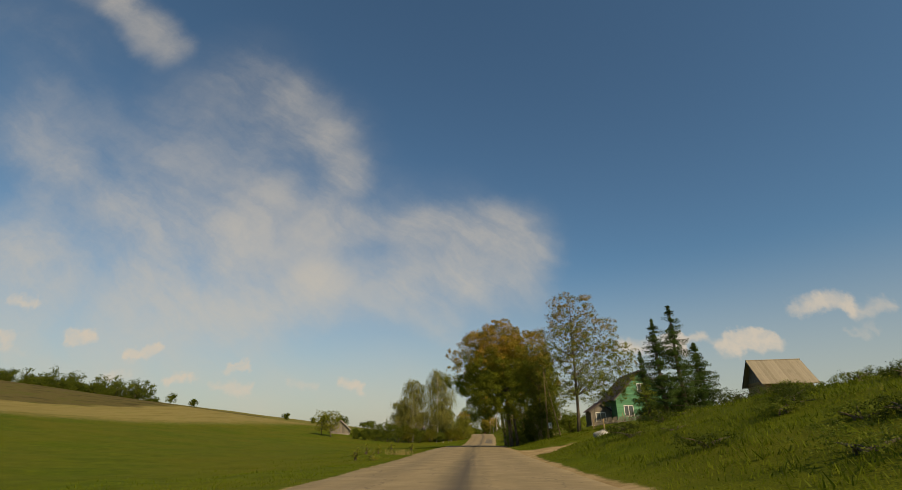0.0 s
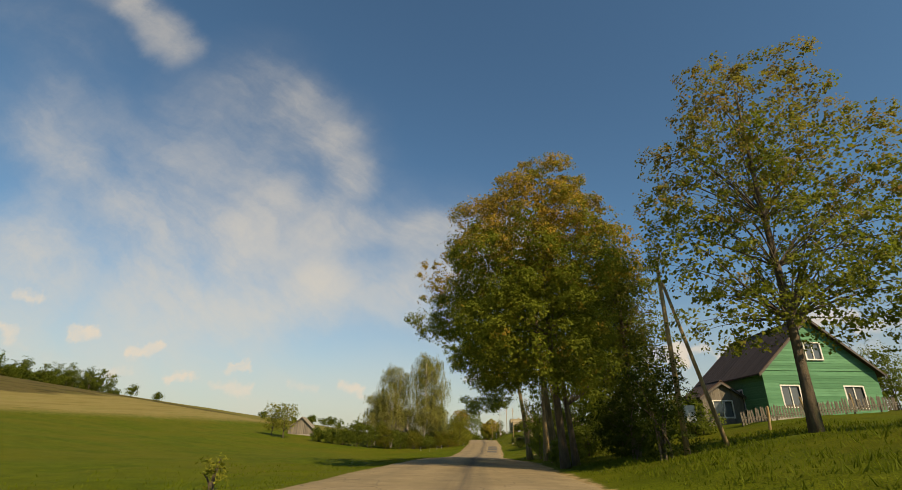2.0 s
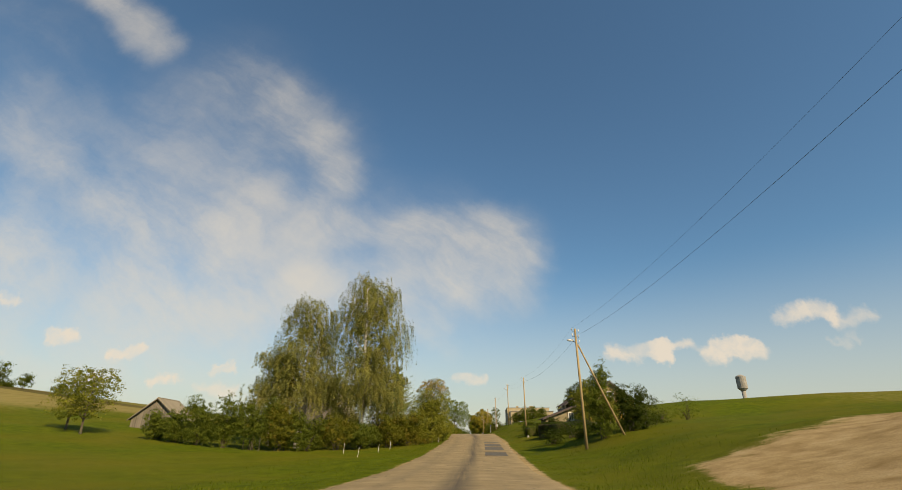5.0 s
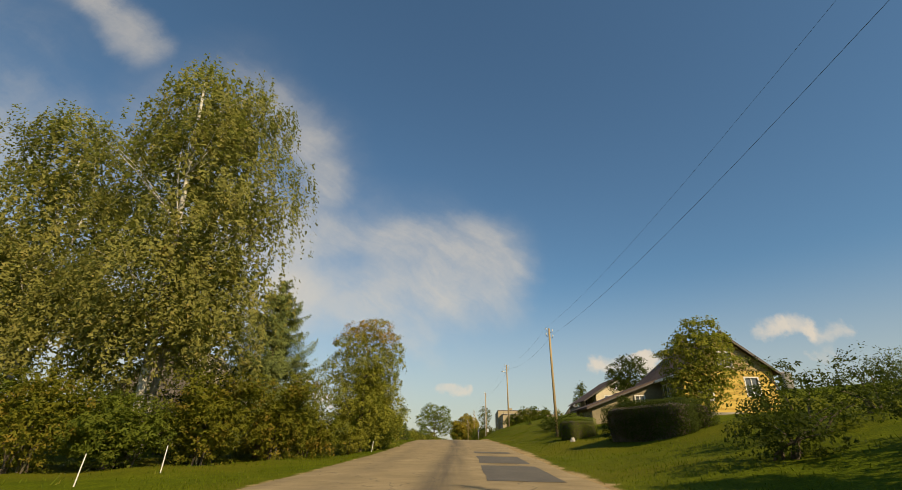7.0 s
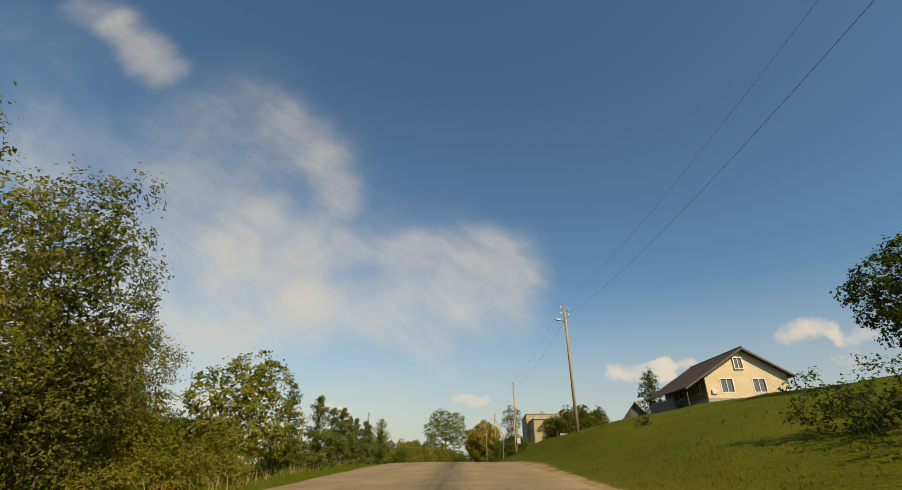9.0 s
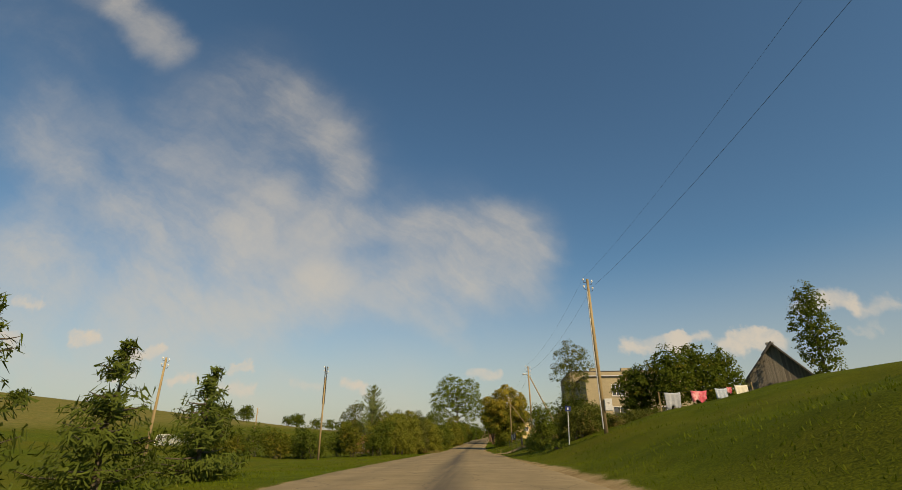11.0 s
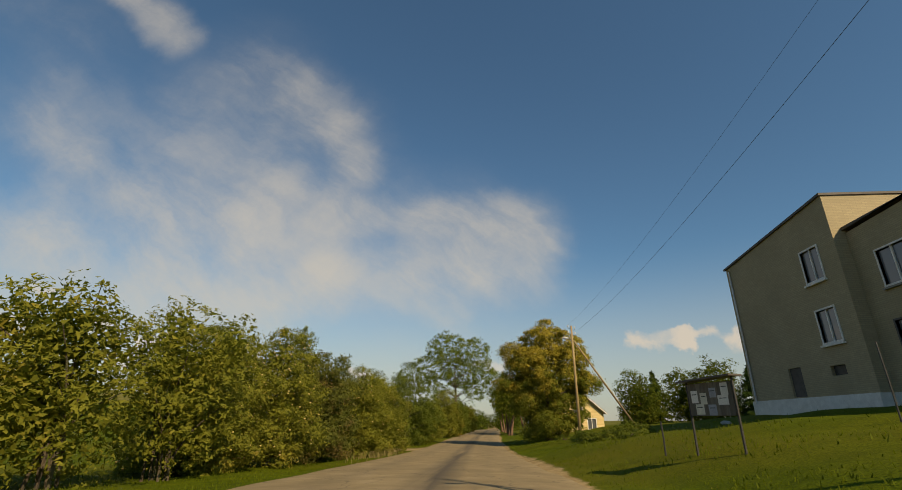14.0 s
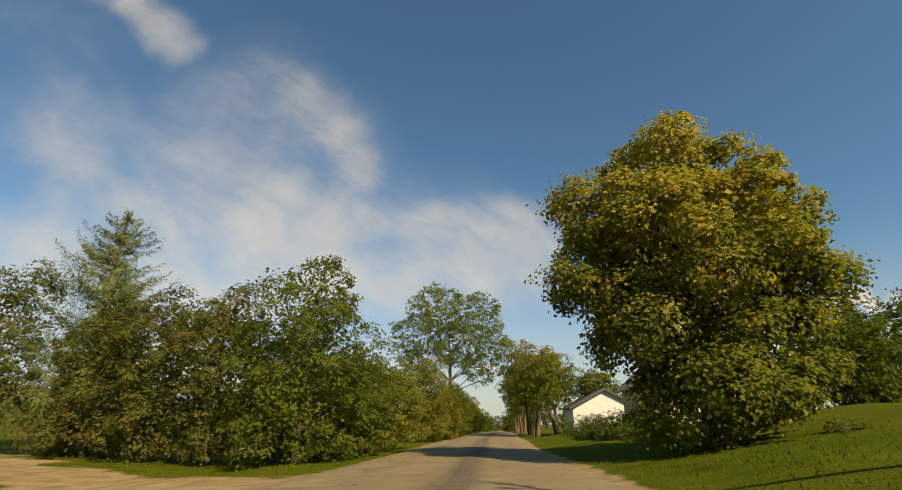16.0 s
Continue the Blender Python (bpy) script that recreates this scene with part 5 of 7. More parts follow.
# ---- posts, wires ----
def utility_pole(x, y, h, label, lamp=False, strut=None, stub=0.0, arms=2, cabinet=False, lean=0.0, conduit=False, tall_top=False):
    z = ground_at(x, y)
    t = thing("utility_pole", pose(x, y, z, 0, lean, 0), label, "utility pole", group="power line")
    s = Shape()
    s.tube([(0, 0, -0.5), (0, 0, h * 0.5), (0, 0, h)], [0.115, 0.092, 0.072], 10)
    part("pole", s, CONCRETE if stub < 0 else POLE_WOOD, t, smooth=True)
    if tall_top:
        for sx in (-0.11, 0.11):
            part("top_post", Shape().tube([(sx, 0, h * 0.66), (sx * 0.8, 0, h + 1.2)], 0.05, 7), DARK_METAL, t)
        top = h + 1.2
    else:
        top = h
    for a in range(arms):
        za = top - 0.12 - 0.42 * a
        for sx in (-0.25, 0.25):
            za -= 0.12 if sx > 0 else 0.0
            part("hook", Shape().tube([(sx * 0.25, 0, za - 0.07), (sx * 0.7, 0, za - 0.10), (sx * 0.95, 0, za - 0.07), (sx, 0, za + 0.03)], 0.014, 6), DARK_METAL, t)
            part("insulator", Shape().tube([(sx, 0, za), (sx, 0, za + 0.05), (sx, 0, za + 0.06), (sx, 0, za + 0.14), (sx, 0, za + 0.17)], [0.02, 0.02, 0.05, 0.055, 0.025], 8), CERAMIC, t)
    if lamp:
        part("lamp_arm", Shape().tube([(0, 0, h - 1.15), (-0.2, -0.05, h - 1.02), (-0.4, -0.1, h - 0.98)], 0.025, 7), DARK_METAL, t)
        hd = Shape()
        hd.tube([(-0.30, -0.08, h - 0.97), (-0.40, -0.1, h - 0.96), (-0.58, -0.13, h - 0.94), (-0.74, -0.15, h - 0.93)], [0.04, 0.08, 0.10, 0.04], 10)
        lampo = part("lamp_head", hd, PALE_METAL, t, "oval pale grey street lamp head", smooth=True)
    if strut:
        dx, dy, top_f = strut
        part("strut", Shape().tube([(0.1, 0, h * top_f), (dx, dy, ground_at(x + dx, y + dy) - z - 0.3)], [0.062, 0.085], 9), POLE_WOOD, t, smooth=True)
    if cabinet:
        part("meter_box", soft(Shape().box(0.06, -0.24, 1.12, 0.46, -0.02, 1.74).mesh("meter_box"), 0.02), PALE_METAL, t, "pale grey meter cabinet with a small notice")
        part("notice", Shape().box(0.16, -0.248, 1.42, 0.36, -0.241, 1.58), WHITE, t)
        for b in range(3):
            part("notice_line", Shape().box(0.18, -0.252, 1.53 - b * 0.04, 0.34, -0.249, 1.545 - b * 0.04), DARK_METAL, t)
    if conduit:
        part("conduit", Shape().tube([(-0.13, -0.1, 0.2), (-0.15, -0.1, h * 0.5), (-0.12, -0.1, h - 0.8)], 0.03, 7), PALE_METAL, t)
    return Vector((x, y, z + top))


P_OLD = "old leaning wooden utility pole with a strut among the branches"
P_STD = "sunlit wooden utility pole with white insulators"
tops = [
    utility_pole(7.4, 55.7, 8.0, P_OLD, strut=(1.3, -0.6, 0.85), cabinet=True),
    utility_pole(8.6, 92.0, 8.4, P_STD, lean=0),
    utility_pole(8.1, 127.8, 8.9, "wooden utility pole with a strut and a street lamp", lamp=True, strut=(3.2, 0.8, 0.86), arms=3),
    utility_pole(7.9, 163.6, 8.0, P_STD),
    utility_pole(7.9, 194.0, 8.2, "wooden utility pole with a street lamp on the grassy bank", lamp=True),
    utility_pole(7.0, 225.5, 8.6, "wooden utility pole with a meter cabinet and a pale conduit", cabinet=True, conduit=True),
    utility_pole(5.9, 254.8, 8.4, "wooden utility pole with a strut and a street lamp", lamp=True, strut=(3.6, 0.9, 0.86), arms=3),
    utility_pole(5.4, 288.8, 8.2, "wooden utility pole with a strut and a street lamp", lamp=True, strut=(5.2, 3.4, 0.86)),
]
P_L = "slim wooden utility pole standing in the meadow"
utility_pole(-22.3, 231.0, 7.2, P_L)
utility_pole(-17.4, 251.8, 8.6, "tall pole with a dark metal lattice top in the meadow", tall_top=True)
utility_pole(-39.5, 266.0, 7.4, "braced pole pair beyond the meadow hedge", strut=(1.0, 0.5, 0.9))
utility_pole(-36.4, 276.0, 6.6, P_L)
utility_pole(-19.0, 190.0, 8.2, "braced utility pole behind the garden fence", strut=(0.9, 0.6, 0.92))


def wire(a, b, dx, dz, thick, sag=0.7):
    p = [a.lerp(b, i / 14) + Vector((dx, 0, dz - 4 * sag * (i / 14) * (1 - i / 14))) for i in range(15)]
    ob = part("power_cable", Shape().tube(p, thick, 4, cap=False), DARK_METAL)
    tagged(ob, "thin dark overhead cable slung between the poles", "cable", group="overhead cables")


for a, b in zip(tops, tops[1:]):
    for dx, dz, thick in ((-0.25, 0.05, 0.004), (0.25, -0.49, 0.006)):
        wire(a, b, dx, dz, thick)


# ---- buildings ----
def pierced(u0, u1, z0, z1, holes, place):
    """One connected wall slab with rectangular holes (u, z, w, h); place(u, depth, z) gives a corner, depth 0 inside or 1 outside."""
    us = sorted({u0, u1, *[h[0] for h in holes], *[h[0] + h[2] for h in holes]})
    zs = sorted({z0, z1, *[h[1] for h in holes], *[h[1] + h[3] for h in holes]})
    nu, nz = len(us), len(zs)

    def solid(i, j):
        if not (0 <= i < nu - 1 and 0 <= j < nz - 1):
            return False
        um, zm = (us[i] + us[i + 1]) / 2, (zs[j] + zs[j + 1]) / 2
        return not any(h[0] < um < h[0] + h[2] and h[1] < zm < h[1] + h[3] for h in holes)

    def vid(i, j, d):
        return (j * nu + i) * 2 + d
    verts = [place(u, d, z) for z in zs for u in us for d in (0, 1)]
    faces = []
    for j in range(nz - 1):
        for i in range(nu - 1):
            if not solid(i, j):
                continue
            for d in (0, 1):
                faces.append((vid(i, j, d), vid(i + 1, j, d), vid(i + 1, j + 1, d), vid(i, j + 1, d)))
            for di, dj, p, q in ((0, -1, (i, j), (i + 1, j)), (0, 1, (i, j + 1), (i + 1, j + 1)), (-1, 0, (i, j), (i, j + 1)), (1, 0, (i + 1, j), (i + 1, j + 1))):
                if not solid(i + di, j + dj):
                    faces.append((vid(*p, 0), vid(*q, 0), vid(*q, 1), vid(*p, 1)))
    used = sorted({v for f in faces for v in f})
    at = {v: k for k, v in enumerate(used)}
    return Shape().add([verts[v] for v in used], [tuple(at[v] for v in f) for f in faces])


def window_unit(parent, u, z, w, h, plane, along, out, trim=WHITE, wide=0.09, panes=2, name="window"):
    """Frame, mullions, glass and a pale curtain in a hole; plane: place of the outer face; along 'x' or 'y'; out: +1 or -1 from the wall."""
    def bx(s, ua, ub, za, zb, d0, d1):
        a, b = sorted((plane + out * d0, plane + out * d1))
        return s.box(ua, a, za, ub, b, zb) if along == "x" else s.box(a, ua, za, b, ub, zb)
    fr = Shape()
    bx(fr, u - wide, u + w + wide, z + h, z + h + wide, -0.10, 0.03)
    bx(fr, u - wide, u + w + wide, z - wide, z, -0.10, 0.045)
    bx(fr, u - wide, u, z, z + h, -0.10, 0.03)
    bx(fr, u + w, u + w + wide, z, z + h, -0.10, 0.03)
    win = part(name, fr, trim, parent)
    for k in range(panes):
        pa, pb = u + w * k / panes, u + w * (k + 1) / panes
        part("pane", bx(Shape(), pa + 0.03, pb - 0.03, z + 0.03, z + h - 0.03, -0.09, -0.075), GLASS, win)
        if k:
            part("mullion", bx(Shape(), pa - 0.035, pa + 0.035, z, z + h, -0.095, -0.02), trim, win)
    part("curtain", bx(Shape(), u, u + w, z, z + h, -0.20, -0.17), INSIDE, win)
    return win


SLAT = {}


def siding(wall_ob, u0, u1, z0, z1, holes, pitch, mat, apex=None):
    """Lapped boards on a wall that faces -y, each an object under the wall; apex (u, z): the rows shorten towards a gable's top."""
    if mat.name not in SLAT:
        me = Shape().add([(0, 0, 0), (1, 0, 0), (1, 1, 0), (0, 1, 0), (0, 0.45, 1), (1, 0.45, 1), (1, 1, 1), (0, 1, 1)],
                         [(3, 2, 1, 0), (4, 5, 6, 7), (0, 1, 5, 4), (1, 2, 6, 5), (2, 3, 7, 6), (3, 0, 4, 7)]).mesh("board")
        me.materials.append(mat)
        SLAT[mat.name] = me
    for r in range(int((z1 - z0) / pitch)):
        za = z0 + r * pitch
        a, b = u0, u1
        if apex:
            f = (za + pitch - z0) / (apex[1] - z0)
            a, b = u0 + (apex[0] - u0) * f, u1 + (apex[0] - u1) * f
        cuts = sorted((h[0] - 0.1, h[0] + h[2] + 0.1) for h in holes if h[1] - 0.1 < za + pitch and h[1] + h[3] + 0.1 > za)
        for lo, hi in cuts + [(b, b)]:
            if min(lo, b) - a > 0.05:
                ob = new("board", SLAT[mat.name])
                ob.parent = wall_ob
                ob.matrix_local = pose(a, -0.030, za) @ Matrix.Diagonal((min(lo, b) - a, 0.028, pitch * 0.985, 1))
            a = max(a, hi)


def gabled(name, x, y, turn, W, L, eave, ridge, wall, roof, label, front=(), left=(), right=(), gable=(), over=0.4, apex=0.5, trim=WHITE, plinth=0.35, chimneys=(), dz=0.0, category="house", barge=WHITE, gable_wall=None, side_wall=None, left_over=None, boards=None):
    """House with its gable towards -y of its own axes; x runs from 0 to W."""
    z = min(ground_at(x, y), ground_at(x + W * math.cos(radians(turn)), y + W * math.sin(radians(turn)))) + dz
    t = thing(name, pose(x, y, z, 0, 0, turn), label, category)
    th = 0.24
    base = Shape()
    base.box(-0.06, -0.06, -1.2, W + 0.06, L + 0.06, plinth)
    part("foundation", base, CONCRETE, t)
    front_wall = part("wall", pierced(0, W, plinth, eave, front, lambda u, d, z: (u, th * (1 - d), z)), wall, t)
    if boards:
        siding(front_wall, 0, W, plinth, eave, front, boards[0], boards[1])
    s = Shape()
    s.box(0, L - th, plinth, W, L, eave)
    part("wall", s, wall, t)
    for xx, holes in ((0, left), (W - th, right)):
        part("wall", pierced(th, L - th, plinth, eave, holes, lambda u, d, z: (xx + th * d, u, z)), side_wall or wall, t)
    ax = W * apex
    gable_ob = part("gable", Shape().prism([(0, eave), (W, eave), (ax, ridge)], 0.0, th), gable_wall or wall, t)
    if boards and not gable_wall:
        siding(gable_ob, 0, W, eave, ridge, gable, boards[0], boards[1], (ax, ridge))
    part("gable", Shape().prism([(0, eave), (W, eave), (ax, ridge)], L - th, L), gable_wall or wall, t)
    for sgn in (0, 1):
        ex = 0.0 if sgn == 0 else W
        slope = (ridge - eave) / (ax - ex)
        o = (left_over if (sgn == 0 and left_over is not None) else over)
        xo = ex - o if sgn == 0 else ex + o
        zo = eave + slope * (xo - ex)
        r = Shape()
        r.prism([(xo, zo + 0.03), (ax, ridge + 0.05), (ax, ridge + 0.17), (xo, zo + 0.13)], -over, L + over)
        part("roof", r, roof, t)
        fb = Shape()
        fb.prism([(xo, zo - 0.09), (ax, ridge - 0.08), (ax, ridge + 0.07), (xo, zo + 0.06)], -over - 0.045, -over - 0.004)
        part("bargeboard", fb, barge, t)
    part("ridge_cap", Shape().tube([(ax, -over, ridge + 0.15), (ax, L + over, ridge + 0.15)], 0.09, 8), roof, t)
    for holes, plane, along, out in ((front, 0.0, "x", -1), (left, 0.0, "y", -1), (right, W, "y", 1)):
        for h in holes:
            window_unit(t, *h, plane, along, out, trim)
    for g in gable:
        window_unit(t, *g, -0.10, "x", -1, trim)
    for cx, cy, ch in chimneys:
        c = Shape()
        c.box(cx - 0.3, cy - 0.3, eave, cx + 0.3, cy + 0.3, ch)
        c.box(cx - 0.36, cy - 0.36, ch - 0.12, cx + 0.36, cy + 0.36, ch + 0.02)
        part("chimney", c, DARK_TRIM if name == "yellow_house" else GREY_RENDER, t)
    return t


gabled("green_house", 19.3, 70.6, 0, 7.6, 10.0, 3.4, 7.0, GREEN_SIDING, ROOF_BROWN, "green-painted board house with white window frames and a brown roof", boards=(0.17, GREEN_BOARD),
       front=[(1.1, 1.0, 1.15, 1.35), (5.3, 1.0, 1.15, 1.35)], gable=[(3.3, 4.2, 1.0, 1.1)], left=[(3.0, 1.0, 1.1, 1.3)], barge=DARK_TRIM)
porch = gabled("porch_annex", 16.2, 73.5, 0, 3.0, 3.6, 2.3, 3.3, GREY_BOARDS, ROOF_BROWN, "dark board porch annex beside the green house", front=[(0.8, 0.9, 1.3, 1.1)], barge=DARK_TRIM, category="annex", over=0.25)
gabled("log_barn", 33.0, 61.3, -99, 5.2, 4.8, 2.6, 5.0, LOGS, ROOF_TAN, "weathered log barn under a grey sheet roof", barge=DARK_TRIM, category="barn", over=0.5, gable_wall=GREY_BOARDS, dz=0.0)
gabled("field_barn", -50.0, 161.0, 12, 6.2, 8.0, 1.7, 4.4, GREY_BOARDS, ROOF_TAN, "old grey board barn with a steep pale roof", barge=DARK_TRIM, category="barn")
house = gabled("yellow_house", 16.8, 161.5, 0, 6.6, 8.0, 3.2, 5.8, YELLOW_SIDING, ROOF_BROWN, "ochre-painted wooden house with a brown roof and grey rendered wing", boards=(0.15, YELLOW_BOARD),
               front=[(1.0, 1.2, 1.0, 1.2), (4.5, 1.5, 0.9, 1.2)], gable=[(2.85, 3.5, 0.9, 1.0)], left=[(2.4, 1.2, 0.9, 1.3)], chimneys=[(3.1, 5.2, 6.9)], left_over=0.5, gable_wall=TAN_BOARDS, side_wall=BROWN_RENDER, barge=DARK_TRIM)
part("gutter", Shape().box(-0.66, -0.4, 2.72, -0.5, 4.2, 2.90), WHITE, house, "white eaves gutter")
# lean-to wing on the road side
wing = Shape()
wing.prism([(-5.7, -1.6), (-0.02, -1.6), (-0.02, 3.0), (-5.7, 0.95)], 3.7, 8.6)
part("wing_wall", wing, BROWN_RENDER, house, "stained grey rendered wing")
part("wing_roof", Shape().prism([(-6.2, 0.80), (-0.1, 3.02), (-0.1, 3.14), (-6.2, 0.92)], 3.3, 9.0), ROOF_BROWN, house)
part("wing_bargeboard", Shape().prism([(-6.2, 0.72), (-0.1, 2.94), (-0.1, 3.06), (-6.2, 0.84)], 3.255, 3.296), DARK_TRIM, house)
window_unit(house, -2.2, 0.75, 0.65, 1.0, 3.58, "x", -1, WHITE)
gabled("garden_house", -29.0, 168.0, 0, 8.6, 9.5, 3.6, 8.4, GREY_BOARDS, ROOF_TAN, "old house with a broad pale roof behind the orchard", right=[(2.0, 0.8, 1.1, 1.5), (5.5, 0.8, 1.1, 1.5)], barge=DARK_TRIM, chimneys=[(4.3, 6.0, 9.3)])
cream = gabled("cream_house", 25.8, 213.0, 0, 8.5, 11.0, 2.7, 5.3, RENDERED, ROOF_BROWN, "cream rendered house with a low brown roof on the bank",
       front=[(1.6, 0.95, 1.2, 1.3), (4.9, 0.95, 1.2, 1.3)], gable=[(3.4, 3.3, 0.8, 1.1)], left=[(1.2, 1.0, 0.9, 1.2), (5.6, 1.0, 1.1, 1.2)], left_over=2.4, barge=DARK_TRIM, over=0.6, dz=0.9, side_wall=GREY_BOARDS)
for py in (0.0, 3.6, 7.2, 10.8):
    part("porch_post", Shape().tube([(-2.1, py, -0.9), (-2.1, py, 1.0)], 0.06, 8), DARK_TRIM, cream, "dark porch post")
part("porch_panel", Shape().box(-2.14, 3.7, -0.6, -2.06, 10.7, 0.75), GREY_BOARDS, cream, "grey board porch panel")
part("eaves_post", Shape().tube([(8.95, -0.35, -0.6), (8.95, -0.35, 2.35)], 0.05, 8), DARK_TRIM, cream)
part("wall_box", soft(Shape().box(0.45, -0.17, 0.75, 0.95, -0.005, 1.2).mesh("wall_box"), 0.02), PALE_METAL, cream, "small grey wall box")
gabled("hill_shed", 27.2, 249.5, -24, 6.4, 9.0, 3.4, 7.2, GREY_BOARDS, ROOF_GREY, "dark board shed with a grey gabled roof above the bank", barge=DARK_TRIM, category="shed", right=[(1.4, 1.0, 0.8, 1.1), (4.6, 1.0, 0.8, 1.1)], chimneys=[(3.6, 4.0, 7.9)])
gabled("yellow_cottage", 7.2, 316.0, 0, 6.2, 8.0, 2.9, 5.6, CREAM_SIDING, ROOF_TAN, "pale yellow board cottage behind the chestnut", boards=(0.18, CREAM_BOARD), front=[(0.9, 0.8, 1.0, 1.2), (4.2, 0.8, 1.0, 1.2)], gable=[(2.6, 2.7, 1.0, 0.9)])
gabled("white_cottage", 6.5, 342.0, 0, 7.0, 8.0, 2.8, 4.6, WHITE, ROOF_GREY, "white cottage with a grey roof behind a clipped hedge", category="house", barge=DARK_TRIM)


gabled("ochre_cottage", -21.0, 323.0, 0, 7.0, 8.0, 2.6, 4.8, YELLOW_SIDING, ROOF_GREY, "low ochre-painted cottage behind the garden trees", front=[(1.0, 0.9, 1.0, 1.2), (4.8, 0.9, 1.0, 1.2)], barge=DARK_TRIM)
gabled("brick_shed", -23.8, 291.0, 0, 4.2, 4.5, 2.2, 3.5, ORANGE_BRICK, ROOF_GREY, "small orange brick shed among the orchard trees", front=[(1.5, 0.9, 0.9, 0.9)], barge=DARK_TRIM, category="shed")


def flats():
    """Two-storey block of flats: a lower near wing and a taller far wing that stands a little proud, both with gently pitched flat roofs."""
    x, y = 14.4, 264.3
    t = thing("apartment_block", pose(x, y, 0), "two-storey sand-lime brick block of flats with a flat roof", "apartment block")
    th, N, F, PR, E, zb = 0.3, 8.0, 17.0, -0.55, 15.0, 0.55
    def skew(me, v0, za, v1, zc, low):
        """Tilt the wall tops between two stations along y."""
        for v in me.vertices:
            if v.co.z > low:
                v.co.z = za + (zc - za) * (v.co.y - v0) / (v1 - v0)
        return me
    part("foundation", Shape().box(-0.05, -0.05, -2.5, E + 0.05, N, zb), WHITE, t, "whitewashed concrete foundation")
    part("foundation", Shape().box(PR - 0.05, N, -2.5, E + 0.05, F + 0.05, zb), WHITE, t, "whitewashed concrete foundation")
    holes_f = [(3.4, 5.0, 1.6, 1.35), (6.4, 5.0, 1.6, 1.35), (9.2, 5.0, 1.5, 1.35), (3.3, 2.2, 1.7, 1.3), (5.8, 0.85, 1.5, 2.35), (9.4, 2.2, 1.7, 1.3)]
    part("wall", pierced(0, E, zb, 7.35, holes_f, lambda u, d, z: (u, th * (1 - d), z)), SILICATE, t)
    holes_n = [(5.5, 4.45, 1.35, 1.4), (3.6, 4.45, 1.35, 1.4), (5.4, 1.8, 1.6, 1.3), (3.5, 1.8, 1.5, 1.3)]
    near = pierced(th, N, zb, 7.3, holes_n, lambda u, d, z: (th * (1 - d), u, z))
    near = near.mesh("wall") if isinstance(near, Shape) else near
    part("wall", skew(near, 0, 7.42, N, 7.1, 7.2), SILICATE, t)
    holes_s = [(9.1, 5.5, 1.15, 1.45), (9.1, 2.75, 1.15, 1.4), (12.3, 0.6, 1.0, 1.35), (9.4, 1.35, 0.9, 0.42)]
    far = pierced(N, F, zb, 8.9, holes_s, lambda u, d, z: (PR + th * (1 - d), u, z))
    far = far.mesh("wall") if isinstance(far, Shape) else far
    part("wall", skew(far, N, 8.95, F, 8.3, 8.5), SILICATE, t)
    part("wall", Shape().box(PR + th, N, zb, E, N + 0.3, 8.93), SILICATE, t)
    part("wall", Shape().box(PR + th, F - 0.3, zb, E, F, 8.3), SILICATE, t)
    part("wall", Shape().box(E - 0.3, th, zb, E, N, 7.0), SILICATE, t)
    part("wall", Shape().box(E - 0.3, N + 0.3, zb, E, F - 0.3, 8.2), SILICATE, t)
    part("roof", skew(Shape().box(-0.14, -0.2, 7.36, E + 0.2, N - 0.01, 7.52).mesh("roof"), 0, 7.55, N, 7.22, 7.5), DARK_TRIM, t)
    part("eaves_edge", Shape().box(-0.16, -0.24, 7.44, E + 0.22, -0.201, 7.55), PALE_METAL, t, "pale tin eaves edge")
    far_roof = Shape().box(PR - 0.10, N - 0.06, 8.94, E + 0.2, F + 0.12, 9.05).mesh("roof")
    for v in far_roof.vertices:
        v.co.z -= 0.65 * (v.co.y - N) / (F - N)
    part("roof", far_roof, DARK_TRIM, t)
    for k, h in enumerate(holes_f):
        if k != 4:
            window_unit(t, *h, 0.0, "x", -1, WHITE, 0.07, 3 if k < 3 else 2)
    for k, h in enumerate(holes_n):
        window_unit(t, *h, 0.0, "y", -1, WHITE if k < 2 else DARK_TRIM, 0.07, 2 if k < 2 else 3)
    for h in holes_s[:2]:
        window_unit(t, *h, PR, "y", -1, WHITE, 0.08, 2)
    for u, z, w, h in holes_f[:4] + holes_f[5:]:
        part("sill", Shape().box(u - 0.12, -0.12, z - 0.17, u + w + 0.12, 0.02, z - 0.10), WHITE, t)
    for u, z, w, h in holes_n:
        part("sill", Shape().box(-0.12, u - 0.1, z - 0.17, 0.02, u + w + 0.1, z - 0.10), CONCRETE, t)
    for u, z, w, h in holes_s[:2]:
        part("sill", Shape().box(PR - 0.12, u - 0.14, z - 0.18, PR + 0.02, u + w + 0.14, z - 0.10), WHITE, t)
    part("door", Shape().box(PR + 0.10, 12.3, 0.56, PR + 0.17, 13.3, 1.95), DARK_TRIM, t, "dark cellar door")
    part("vent", Shape().box(PR + 0.14, 9.4, 1.35, PR + 0.2, 10.3, 1.77), DARK_METAL, t, "dark cellar vent")
